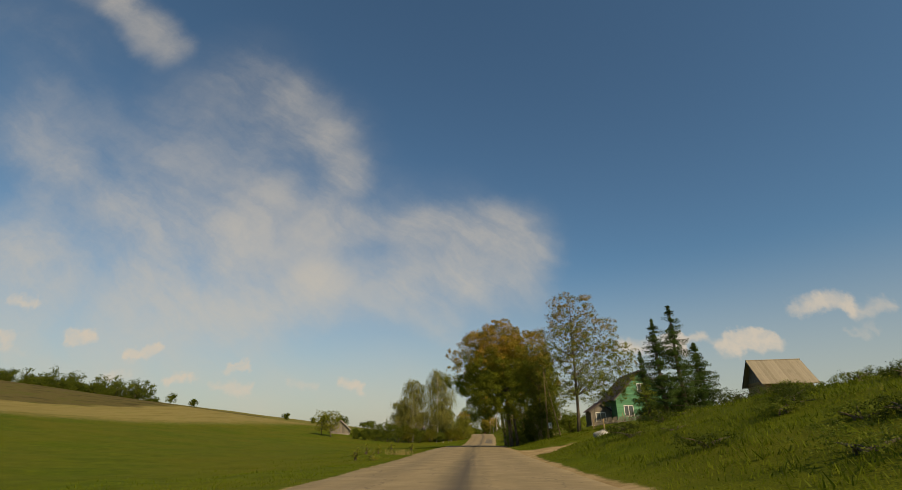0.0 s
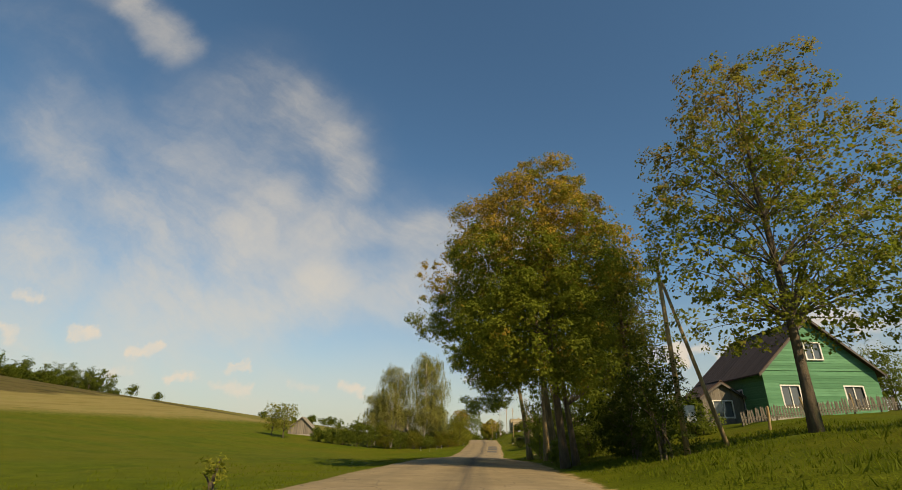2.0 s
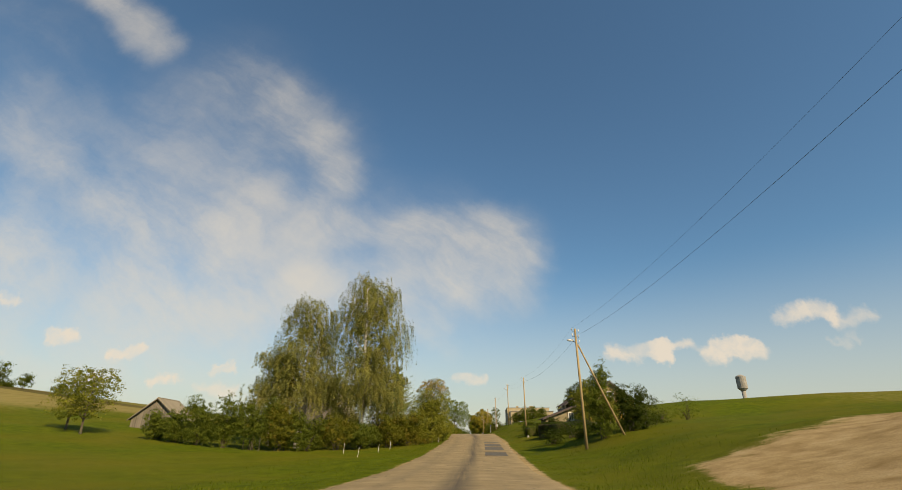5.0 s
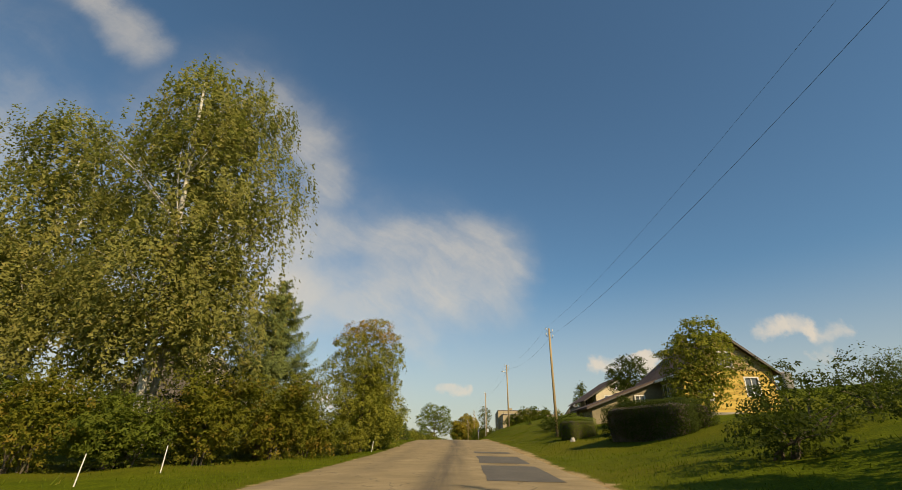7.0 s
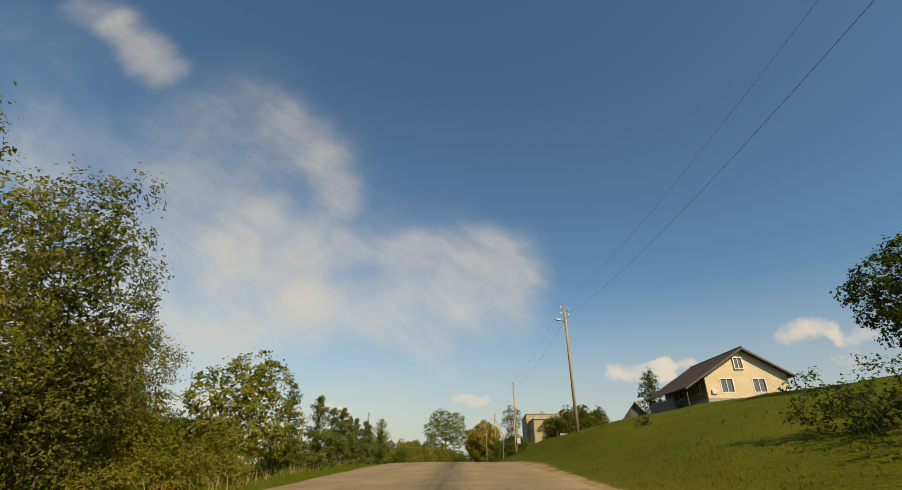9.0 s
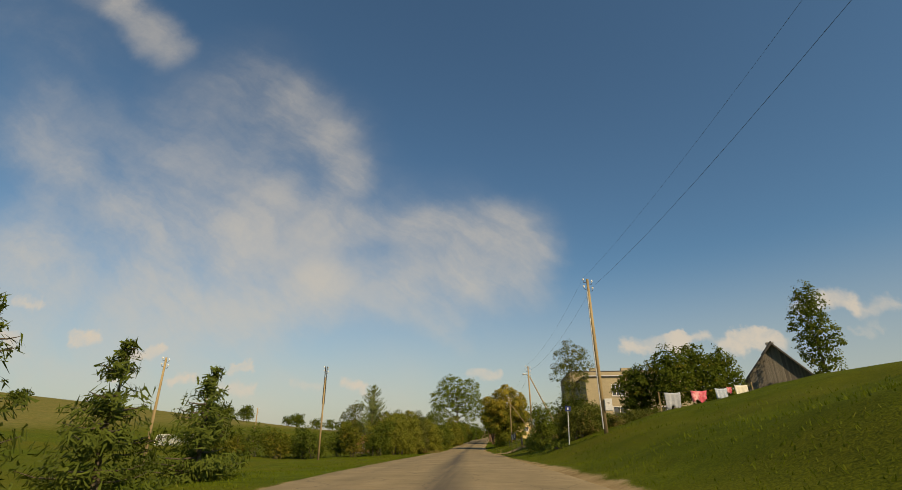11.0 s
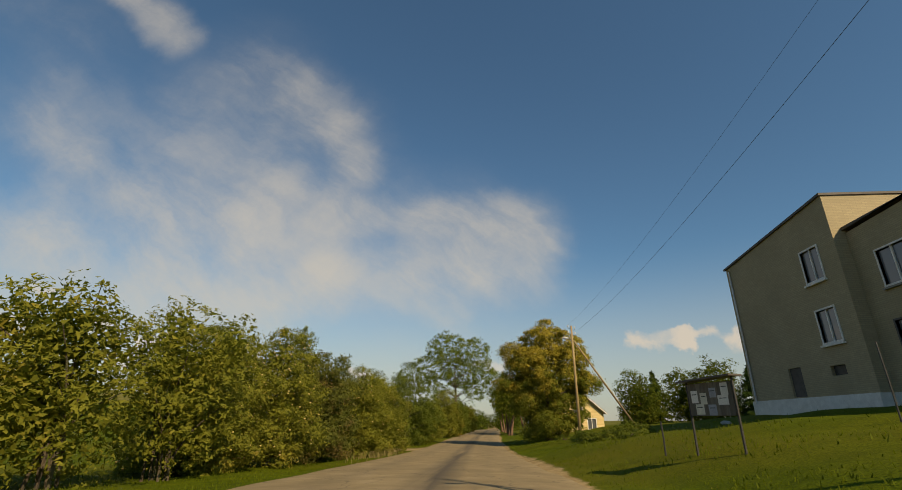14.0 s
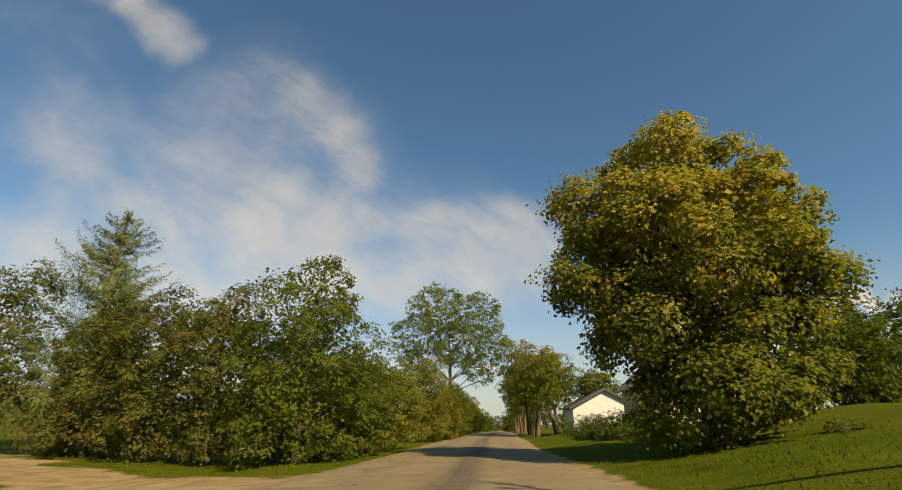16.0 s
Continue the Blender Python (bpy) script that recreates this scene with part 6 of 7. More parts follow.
    part("door", Shape().box(5.8, 0.16, 0.85, 7.3, 0.22, 3.2), DARK_TRIM, t, "dark entrance door")
    for k in range(3):
        part("step", Shape().box(5.5, -0.35 * (3 - k), -0.5, 7.6, -0.06 if k == 2 else -0.35 * (2 - k), 0.25 + 0.2 * k), CONCRETE, t)
    for cx, cy, w in ((3.0, N + 2.0, 0.9), (8.0, N + 2.6, 1.5)):
        part("chimney", Shape().box(cx, cy, 8.3, cx + w, cy + 0.7, 9.75), SILICATE, t)
    part("aerial", Shape().tube([(0.5, 3.0, 7.3), (0.5, 3.0, 8.6)], 0.03, 6), DARK_METAL, t)
    part("drainpipe", Shape().tube([(PR - 0.07, F - 0.4, 0.4), (PR - 0.07, F - 0.4, 8.1)], 0.05, 7), PALE_METAL, t)
    part("plate", Shape().box(-0.03, 1.2, 3.55, -0.005, 2.1, 3.8), WHITE, t, "small white plate")


flats()

# ---- plants further on ----
def box_hedge(x, y, w, d, h, turn, label, mat, seed, count):
    """A clipped hedge: a rounded leafy block with short shoots standing out of its faces."""
    rng = np.random.default_rng(seed)
    t = thing("hedge", pose(x, y, ground_at(x, y) - 0.25, 0, 0, turn), label, "hedge", "clipped hedge")
    v = rng.normal(size=(count, 3))
    v /= (np.abs(v) ** 6).sum(1, keepdims=True) ** (1 / 6)
    half = np.array([w / 2, d / 2, h / 2 + 0.12])
    bulge = 1 + 0.05 * np.sin(v[:, :1] * 5 + seed) * np.cos(v[:, 1:2] * 6) - np.abs(rng.normal(size=(count, 1))) * 0.05 + 0.04 * (rng.random((count, 1)) > 0.93)
    p = v * half * bulge + np.array([0, 0, h / 2 + 0.12])
    me = leaf_mesh("leaves", leaves_at(rng, p, v, 0.085, simple=True))
    core = Shape()
    rings = []
    for zz, f in ((0.0, 0.84), (h * 0.5, 0.9), (h * 0.92, 0.88), (h * 1.0, 0.72)):
        rings.append([(w / 2 * f * math.copysign(abs(math.cos(a)) ** 0.35, math.cos(a)), d / 2 * f * math.copysign(abs(math.sin(a)) ** 0.35, math.sin(a)), zz) for a in [6.2832 * i / 24 for i in range(24)]])
    core.add([q for r in rings for q in r], [(r * 24 + i, r * 24 + (i + 1) % 24, r * 24 + 24 + (i + 1) % 24, r * 24 + 24 + i) for r in range(3) for i in range(24)] + [tuple(range(72, 96))])
    part("branchwork", core, BARK, t)
    part("leaves", me, mat, t)


box_hedge(9.7, 150.2, 2.4, 5.4, 1.55, 22, "clipped dark green boxy hedge on the lawn", LEAF_DARK_SHADED, 200, 26000)
box_hedge(8.2, 158.8, 1.9, 2.4, 1.25, 10, "small clipped green hedge block by the pale stone", LEAF_HEDGE, 201, 9000)
# the first thirteen take leaves darkened for their shadowed side
for k, (sx, sy, w, d, h) in enumerate([(8.6, 162.0, 2.4, 3.6, 1.2), (9.0, 165.6, 2.4, 3.8, 1.05), (9.3, 169.4, 2.4, 3.8, 1.0), (9.5, 173.0, 2.2, 3.6, 1.0), (9.8, 140.4, 3.0, 3.0, 1.7), (13.6, 142.5, 3.0, 3.0, 1.5), (7.5, 138.0, 2.4, 2.2, 1.3), (9.6, 136.0, 2.6, 2.4, 0.9), (11.0, 134.4, 2.8, 2.4, 0.85), (13.4, 133.8, 2.8, 2.4, 0.9), (16.2, 136.0, 3.0, 2.6, 1.1), (14.5, 133.0, 3.0, 3.0, 3.4), (18.5, 146.0, 3.4, 3.4, 1.7), (22.5, 150.0, 3.6, 3.6, 2.2), (26.5, 152.0, 3.6, 3.6, 3.0)]):
    shrub(sx, sy, w, d, h, "low spreading dark green garden shrub on the lawn", LEAF_DARK_SHADED if k < 13 else LEAF_HEDGE, 210 + k, n=170, leaf=0.09, group="garden shrubs")
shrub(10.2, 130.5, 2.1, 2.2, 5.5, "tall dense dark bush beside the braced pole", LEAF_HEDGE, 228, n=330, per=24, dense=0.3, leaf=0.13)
shrub(12.6, 131.0, 3.0, 3.0, 3.4, "tall dense dark bush behind the braced pole", LEAF_DARK_SHADED, 229, n=260, per=24, dense=0.35, leaf=0.14)
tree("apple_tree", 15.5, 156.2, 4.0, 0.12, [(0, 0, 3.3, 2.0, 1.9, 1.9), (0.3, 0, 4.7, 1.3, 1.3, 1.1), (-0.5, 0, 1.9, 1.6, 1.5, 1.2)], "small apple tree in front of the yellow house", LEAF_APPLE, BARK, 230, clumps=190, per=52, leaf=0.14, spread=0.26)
# leaf colour darkened to give this tree its silhouette
tree("apple_tree", 20.5, 182.0, 3.6, 0.14, [(0, 0, 3.5, 2.2, 2.2, 1.7), (0.5, 0, 4.6, 1.3, 1.3, 1.0), (-0.7, 0, 2.4, 1.5, 1.6, 1.0)], "fruit tree on the lawn above the bank, leaves darkened for its silhouette", LEAF_DARK_SHADED, BARK, 232, clumps=130, per=50, leaf=0.15, spread=0.3)
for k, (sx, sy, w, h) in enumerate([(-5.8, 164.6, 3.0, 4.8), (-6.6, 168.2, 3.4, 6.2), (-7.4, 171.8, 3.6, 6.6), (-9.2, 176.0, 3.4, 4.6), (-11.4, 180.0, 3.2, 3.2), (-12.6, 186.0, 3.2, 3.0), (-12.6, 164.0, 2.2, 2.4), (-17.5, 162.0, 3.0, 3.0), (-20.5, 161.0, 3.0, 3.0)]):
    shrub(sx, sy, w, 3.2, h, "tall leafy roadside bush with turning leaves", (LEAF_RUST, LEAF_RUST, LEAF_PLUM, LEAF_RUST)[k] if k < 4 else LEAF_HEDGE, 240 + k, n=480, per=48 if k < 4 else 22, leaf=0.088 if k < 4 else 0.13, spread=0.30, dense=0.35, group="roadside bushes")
for k, (sx, sy, w, h, mt) in enumerate([(-12.6, 165.4, 2.8, 3.4, LEAF_DARK_SHADED), (-9.6, 154.6, 2.2, 3.4, LEAF_APPLE), (-6.0, 157.6, 1.7, 1.7, LEAF_APPLE), (-9.4, 183.4, 3.0, 2.4, LEAF_APPLE), (-8.8, 187.4, 2.6, 2.2, LEAF_HEDGE), (-6.9, 173.0, 2.0, 1.0, LEAF_RUST), (-7.6, 176.4, 2.0, 1.0, LEAF_RUST), (-7.9, 180.0, 2.0, 0.9, LEAF_RUST)]):
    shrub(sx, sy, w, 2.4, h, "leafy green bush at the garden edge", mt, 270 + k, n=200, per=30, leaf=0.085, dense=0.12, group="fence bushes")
shrub(10.2, 155.8, 1.9, 2.0, 1.9, "dense bush beside the ochre house, shade put into dark leaves", LEAF_DARK_SHADED, 276, n=220, leaf=0.11, dense=0.3)
tree("pear_tree", -9.6, 184.5, 3.4, 0.13, [(0, 0, 3.6, 1.9, 1.9, 1.5), (0.6, 0, 4.3, 1.3, 1.3, 1.1), (-1.2, 0, 2.2, 1.3, 1.3, 1.3), (1.2, 0, 2.4, 1.2, 1.2, 1.2)], "sunlit crooked pear tree at the garden edge", LEAF_APPLE, BARK, 250, clumps=150, per=40, leaf=0.15, spread=0.28)
for k in range(9):
    sx, sy = -8.2 - 0.15 * k + (k % 3) * 0.7, 187.5 + 3.2 * k
    conifer("thuja_tree", sx, sy, 4.4 - 0.3 * (k % 3) - 0.06 * k, 3.0, "bushy young conifer in a roadside row", NEEDLE_THUJA, BARK, 260 + k, whorls=12, per=8, droop=0.1, up=0.2, leaf=0.24, ragged=0.3, bare=0.03)
for k, (sx, sy, w, h) in enumerate([(-21.5, 258.5, 3.4, 3.6), (-24.5, 258.0, 3.6, 3.0), (-28.0, 258.5, 3.6, 3.2), (-31.5, 260.0, 3.6, 3.0), (-18.0, 260.5, 3.4, 3.4), (-15.5, 258.8, 3.6, 3.8), (-12.6, 259.5, 3.6, 4.0), (-11.4, 263.8, 4.2, 5.3),
                                    (-11.0, 267.5, 4.4, 5.6), (-35.0, 262.0, 3.6, 3.2), (-20.0, 257.4, 3.0, 3.0), (-23.0, 260.5, 3.4, 3.6), (-26.4, 260.5, 3.4, 3.4), (-30.0, 258.4, 3.2, 2.8), (-13.8, 262.5, 3.4, 4.0), (-38.0, 261.0, 3.6, 3.0)]):
    shrub(sx, sy, w, 3.6, h * (1.14 if sx < -17 else 1.04), "dense green hedge bush along the meadow garden", LEAF_APPLE if k in (7, 8, 14) else LEAF_RUST if k % 4 == 1 else LEAF_HEDGE, 280 + k, n=420 if h > 5.2 else 290 if sx > -19 else 180, dense=0.35 if h < 5.2 else 0.5, leaf=0.15 if h < 5.2 else 0.14, group="meadow hedge")
AP = "fruit-laden apple tree overhanging the verge"
for k, (sx, sy, h, w) in enumerate([(-12.6, 271.6, 5.6, 4.8), (-11.6, 275.8, 6.0, 4.4), (-14.8, 276.0, 6.0, 4.8), (-10.9, 280.5, 5.8, 4.4), (-9.8, 285.0, 5.2, 4.3), (-9.6, 289.5, 5.2, 4.2)]):
    tree("plum_tree" if k == 3 else "apple_tree", sx, sy, h * 0.6, 0.15, [(0, 0, h * 0.52, w * 0.46, w * 0.46, h * 0.36), (0.2, 0, h * 0.8, w * 0.3, w * 0.3, h * 0.2), (0.3, -0.4, h * 0.26, w * 0.46, w * 0.46, h * 0.24), (-0.4, -0.3, h * 0.14, w * 0.44, w * 0.44, h * 0.13)],
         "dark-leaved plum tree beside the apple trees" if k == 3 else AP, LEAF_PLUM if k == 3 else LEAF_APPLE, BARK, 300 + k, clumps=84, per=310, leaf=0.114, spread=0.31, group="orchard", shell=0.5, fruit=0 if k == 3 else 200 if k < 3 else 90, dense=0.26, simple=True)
for k, (sx, sy, h, w, mt) in enumerate([(-10.6, 308.4, 9.0, 5.6, LEAF_HEDGE), (-15.2, 309.8, 8.0, 4.6, LEAF_PLUM), (-19.0, 311.2, 8.4, 4.8, LEAF_PLUM), (-9.6, 319.0, 5.4, 4.8, LEAF_APPLE), (-9.8, 313.0, 5.2, 4.6, LEAF_HEDGE), (-8.7, 333.0, 7.2, 5.2, LEAF_APPLE),
                                        (-7.6, 338.0, 5.0, 4.0, LEAF_RUST), (-7.4, 348.0, 6.0, 4.6, LEAF_HEDGE), (-7.0, 372.0, 6.0, 5.0, LEAF_RUST), (-6.8, 384.0, 6.0, 5.0, LEAF_RUST), (-22.8, 311.5, 8.0, 4.6, LEAF_PLUM), (-30.2, 312.0, 10.6, 4.8, LEAF_PLUM), (-26.6, 316.0, 8.0, 4.8, LEAF_HEDGE), (-13.0, 314.0, 7.6, 4.4, LEAF_HEDGE)]):
    tree("garden_tree", sx, sy, h * 0.6, 0.16, [(0, 0, h * 0.55, w * 0.48, w * 0.48, h * 0.38), (0.2, 0, h * 0.82, w * 0.3, w * 0.3, h * 0.2), (0.0, 0, h * 0.28, w * 0.46, w * 0.46, h * 0.22), (-0.5, -0.5, h * 0.15, w * 0.34, w * 0.34, h * 0.12)][:4 - k % 2],
         "leafy garden tree along the roadside row", mt, BARK, 320 + k, clumps=84, per=176, leaf=0.16, spread=0.36, group="garden trees", dense=0.18, simple=True)
conifer("pine_tree", -26.0, 313.8, 14.6, 9.0, "broad grey-green young pine above the garden trees", NEEDLE_PINE, BARK_PINE, 335, whorls=20, per=12, droop=0.0, up=0.42, leaf=0.22, ragged=0.35, taper=0.55)
tree("tall_oak", -8.0, 354.0, 13.0, 0.42, [(-1.5, 0, 17.0, 4.2, 4.4, 3.4), (3.4, 0, 16.0, 3.6, 3.6, 3.0), (-4.6, 0, 13.4, 3.6, 3.6, 3.0), (1.6, 0, 12.4, 4.6, 4.0, 2.8), (5.8, 0, 11.8, 2.8, 3.0, 2.4), (-3.6, 0, 10.0, 2.6, 2.8, 1.8), (4.4, 0, 8.6, 2.2, 2.2, 1.6)],
     "tall open-crowned roadside tree standing above the row", LEAF_ASH, BARK, 340, clumps=420, per=48, leaf=0.28, spread=0.55, limb_n=60, shell=0.3, dense=0.04)
tree("chestnut_tree", 5.2, 305.4, 9.4, 0.42, [(0.29, 0.00, 10.67, 1.84, 1.90, 2.11), (-1.76, 0.00, 9.02, 1.93, 2.09, 1.73), (2.52, 0.00, 9.12, 1.75, 1.90, 1.92), (0.29, -0.80, 7.18, 3.31, 3.23, 2.30), (-2.97, 0.00, 6.21, 1.66, 1.90, 1.54), (3.26, 0.00, 6.40, 1.56, 1.80, 1.54), (-0.74, 0.00, 3.59, 2.39, 2.47, 2.21), (1.59, 0.00, 3.30, 2.21, 2.47, 2.02), (3.17, 0.00, 4.46, 1.10, 1.33, 1.06), (-4.18, 0.00, 5.82, 0.83, 1.14, 0.77), (0.38, -0.40, 1.84, 2.48, 2.47, 1.15), (-2.32, -0.60, 4.75, 1.29, 1.42, 1.15)],
     "broad roadside chestnut with yellowing bronze leaves, sunlit top put into the colour", LEAF_CHEST, BARK, 341, clumps=120, per=580, leaf=0.178, spread=0.52, shell=0.60, dense=0.12)
for k, (sx, sy, h, w) in enumerate([(3.2, 350.0, 11.5, 7.0), (3.2, 361.0, 12.0, 6.5), (6.4, 356.0, 11.0, 5.5), (3.2, 374.0, 11.0, 5.6), (10.5, 348.0, 7.0, 4.6), (2.6, 388.0, 11.0, 5.6)]):
    tree("avenue_tree", sx, sy, h * 0.62, 0.3, [(0, 0, h * 0.72, w * 0.5, w * 0.5, h * 0.25), (0.5, 0, h * 0.5, w * 0.42, w * 0.42, h * 0.16)],
         "roadside avenue tree with a bare reddish trunk", LEAF_LIME, BARK_PINE, 350 + k, clumps=150, per=36, leaf=0.30, spread=0.46, stems=2, group="avenue trees", simple=True)
for k in range(7):
    shrub(4.6 + 0.9 * (k % 2) + 0.15 * k, 330.0 - 3.0 * k, 2.4, 3.2, 1.6 if k < 4 else 1.2, "clipped green garden hedge beside the road", LEAF_HEDGE, 360 + k, n=110, leaf=0.13, group="roadside hedge")
# scrub and trees on the bank side, further along
tree("willow_tree", 7.2, 235.5, 5.4, 0.09, [(0.3, 0, 5.9, 1.1, 1.1, 0.9), (-0.5, 0, 5.0, 0.7, 0.8, 0.7), (0.3, 0, 4.2, 0.8, 0.8, 0.8), (0.1, 0, 3.0, 0.8, 0.8, 0.9), (0.8, 0, 4.9, 0.6, 0.7, 0.7), (0.1, 0, 1.9, 0.9, 0.9, 1.0)], "slim leaning willow above the scrub", LEAF_PLUM, BARK, 370, clumps=90, per=150, leaf=0.085, spread=0.25, limb_n=24, shell=0.55, dense=0.05, simple=True)
for k, (sx, sy, w, h, mt) in enumerate([(6.8, 232.0, 3.2, 2.0, LEAF_PLUM), (8.2, 240.0, 3.6, 3.2, LEAF_PLUM), (7.7, 234.2, 3.6, 2.5, LEAF_DARK_SHADED), (10.0, 236.6, 3.4, 1.3, LEAF_PLUM), (12.6, 237.8, 3.0, 0.9, LEAF_PLUM), (14.8, 240.5, 2.8, 0.8, LEAF_PLUM), (6.0, 246.0, 2.4, 4.1, LEAF_HEDGE),
                                        (8.6, 247.5, 2.6, 1.2, LEAF_HEDGE), (11.0, 249.0, 3.0, 2.4, LEAF_HEDGE), (5.4, 241.5, 2.6, 0.7, LEAF_HEDGE), (17.0, 251.0, 2.6, 3.8, LEAF_DARK_SHADED), (5.2, 281.6, 2.2, 0.22, LEAF_HEDGE), (7.0, 281.0, 2.4, 0.24, LEAF_HEDGE), (12.6, 252.8, 2.6, 1.6, LEAF_HEDGE), (7.4, 251.6, 2.6, 1.5, LEAF_HEDGE), (9.6, 252.6, 3.0, 1.9, LEAF_RUST), (6.0, 250.6, 1.8, 0.9, LEAF_HEDGE)]):
    shrub(sx, sy, w, 3.0, h, "tangled roadside scrub on the bank", mt, 380 + k, n=300 if k < 7 else 200, leaf=0.12 if k < 7 else 0.14, dense=0.45, group="bank scrub")
for k, (sx, sy, h, w) in enumerate([(16.6, 241.0, 5.6, 3.4), (19.2, 242.0, 5.8, 3.6), (22.0, 243.5, 5.4, 3.4), (14.4, 242.5, 4.6, 3.2), (31.2, 243.0, 11.0, 2.8), (46.0, 246.0, 5.0, 4.4), (52.0, 250.0, 5.6, 5.0)]):
    tree("garden_tree", sx, sy, h * 0.6, 0.14, [(0, 0, h * 0.55, w * 0.48, w * 0.48, h * 0.38), (0.2, 0, h * 0.8, w * 0.32, w * 0.32, h * 0.2)], "dark green garden tree on the rise", LEAF_FAR, BARK, 400 + k, clumps=130, per=34, leaf=0.20, spread=0.34, group="rise trees")
for k in range(13):
    sx, sy = 19.0 + 2.9 * k + fr.uniform(-0.6, 0.6), 318.0 + 3.0 * math.sin(k) - 0.9 * k
    if k % 3 == 1:
        conifer("spruce_tree", sx, sy, fr.uniform(5.8, 7.4), 4.8, "dark spruce in the shelter belt", NEEDLE, BARK, 420 + k, whorls=18, per=11, leaf=0.4)
    else:
        h = fr.uniform(6.3, 8.2)
        tree("shelter_tree", sx, sy, h * 0.6, 0.2, [(0, 0, h * 0.60, 2.6, 2.6, h * 0.4), (0.4, 0, h * 0.3, 2.9, 2.7, h * 0.28)], "dark green tree in the shelter belt", LEAF_FAR, BARK, 420 + k, clumps=150, per=44, leaf=0.23, spread=0.42, dense=0.4, group="shelter belt", simple=True)
tree("birch_tree", 41.5, 318.0, 12.5, 0.16, [(0, 0, 11.5, 1.5, 1.5, 2.2), (0.2, 0, 8.4, 2.0, 2.0, 2.6), (0, 0, 5.4, 2.2, 2.2, 2.4)], "slender birch rising above the shelter belt", LEAF_BIRCH, BARK_BIRCH, 438, clumps=220, per=34, leaf=0.22, hang=1.2, spread=0.7, shell=0.3)
# trees round the road's far end
for k in range(26):
    side = -1 if k % 2 else 1
    sy = 400 + 9 * k
    sx = float(road_x(sy)) + side * (5.6 + fr.uniform(0, 7))
    h = fr.uniform(7, 12)
    tree("distant_tree", sx, sy, h * 0.6, 0.22, [(0, 0, h * 0.6, 2.8, 2.8, h * 0.38), (0, 0, h * 0.3, 2.6, 2.6, h * 0.28)], "distant tree beside the road", LEAF_FAR, BARK, 450 + k, clumps=60, per=14, leaf=0.6, spread=0.6, limb_n=5, group="distant trees", simple=True)
for k in range(7):
    tree("distant_tree", float(road_x(640)) - 15 + 5 * k, 652 + fr.uniform(0, 10), 6.0, 0.22, [(0, 0, 6.0, 3.2, 3.0, 4.2), (0, 0, 2.6, 3.2, 2.8, 2.6)], "distant tree closing the end of the road", LEAF_FAR, BARK, 520 + k, clumps=60, per=12, leaf=0.8, spread=0.7, limb_n=4, group="distant trees", simple=True)
for k in range(40):
    sx, sy = -160 + 6.5 * k * 1.0 + fr.uniform(-3, 3), 470 + fr.uniform(-25, 40)
    if abs(sx - float(road_x(sy))) < 9:
        continue
    h = fr.uniform(5, 9)
    tree("distant_tree", sx, sy, h * 0.6, 0.2, [(0, 0, h * 0.55, 3.0, 3.0, h * 0.4)], "distant tree across the fields", LEAF_FAR, BARK, 480 + k, clumps=55, per=11, leaf=0.8, spread=0.6, limb_n=4, group="distant trees", simple=True)

# ---- small things ----
def boulder(x, y, sx, sy, sz, label, seed, name="boulder", turn=0.0, sink=0.2):
    bm = bmesh.new()
    bmesh.ops.create_icosphere(bm, subdivisions=4, radius=1.0)
    for v in bm.verts:
        n = noise.noise(v.co * 1.3 + Vector((seed, 0, 0))) * 0.28 + noise.noise(v.co * 4.0 + Vector((0, seed, 0))) * 0.07
        v.co *= 1 + n
        v.co.z = max(v.co.z, -0.75)
        v.co.x, v.co.y, v.co.z = v.co.x * sx, v.co.y * sy, v.co.z * sz
    me = bpy.data.meshes.new(name)
    bm.to_mesh(me)
    bm.free()
    me.polygons.foreach_set("use_smooth", [True] * len(me.polygons))
    ob = part(name, me, STONE)
    ob.matrix_world = pose(x, y, ground_at(x, y) + sz * 0.75 - sink, 0, 0, turn)
    return tagged(ob, label, "stone")


boulder(8.1, 33.8, 0.60, 0.48, 0.44, "large pale field boulder at the mouth of the farm drive", 3.0, turn=12, sink=0.15)
boulder(7.3, 156.6, 0.16, 0.12, 0.24, "small pale stone on the lawn by the hedge", 5.0, name="stone")
boulder(9.2, 275.0, 0.22, 0.18, 0.10, "small pale stone lying in the grass", 6.0, name="stone", sink=0.04)


def stake(x, y, h, lean):
    ob = part("marker_stake", Shape().tube([(0, 0, -0.2), (0, 0, h * 0.6), (0.0, 0, h)], [0.018, 0.017, 0.014], 7), WHITE)
    ob.matrix_world = pose(x, y, ground_at(x, y), 0, lean, 0)
    tagged(ob, "thin white marker stake in the verge grass", "stake", group="marker stakes")


for x, y, h, lean in ((-10.6, 136.0, 0.85, 7), (-9.6, 140.6, 0.8, 6), (-8.8, 143.0, 0.75, 3), (-4.6, 157.2, 0.6, 8), (-12.8, 139.5, 0.9, 2)):
    stake(x, y, h, lean)


def wooden_post(x, y, h, r, label, lean=0.0, mat=POLE_WOOD):
    ob = part("wooden_post", Shape().tube([(0, 0, -0.3), (0.01, 0, h * 0.5), (0, 0.01, h - 0.03), (0, 0, h)], [r * 1.1, r, r * 0.95, r * 0.6], 9), mat)
    ob.matrix_world = pose(x, y, ground_at(x, y), 0, lean, 0)
    tagged(ob, label, "post", group="posts")


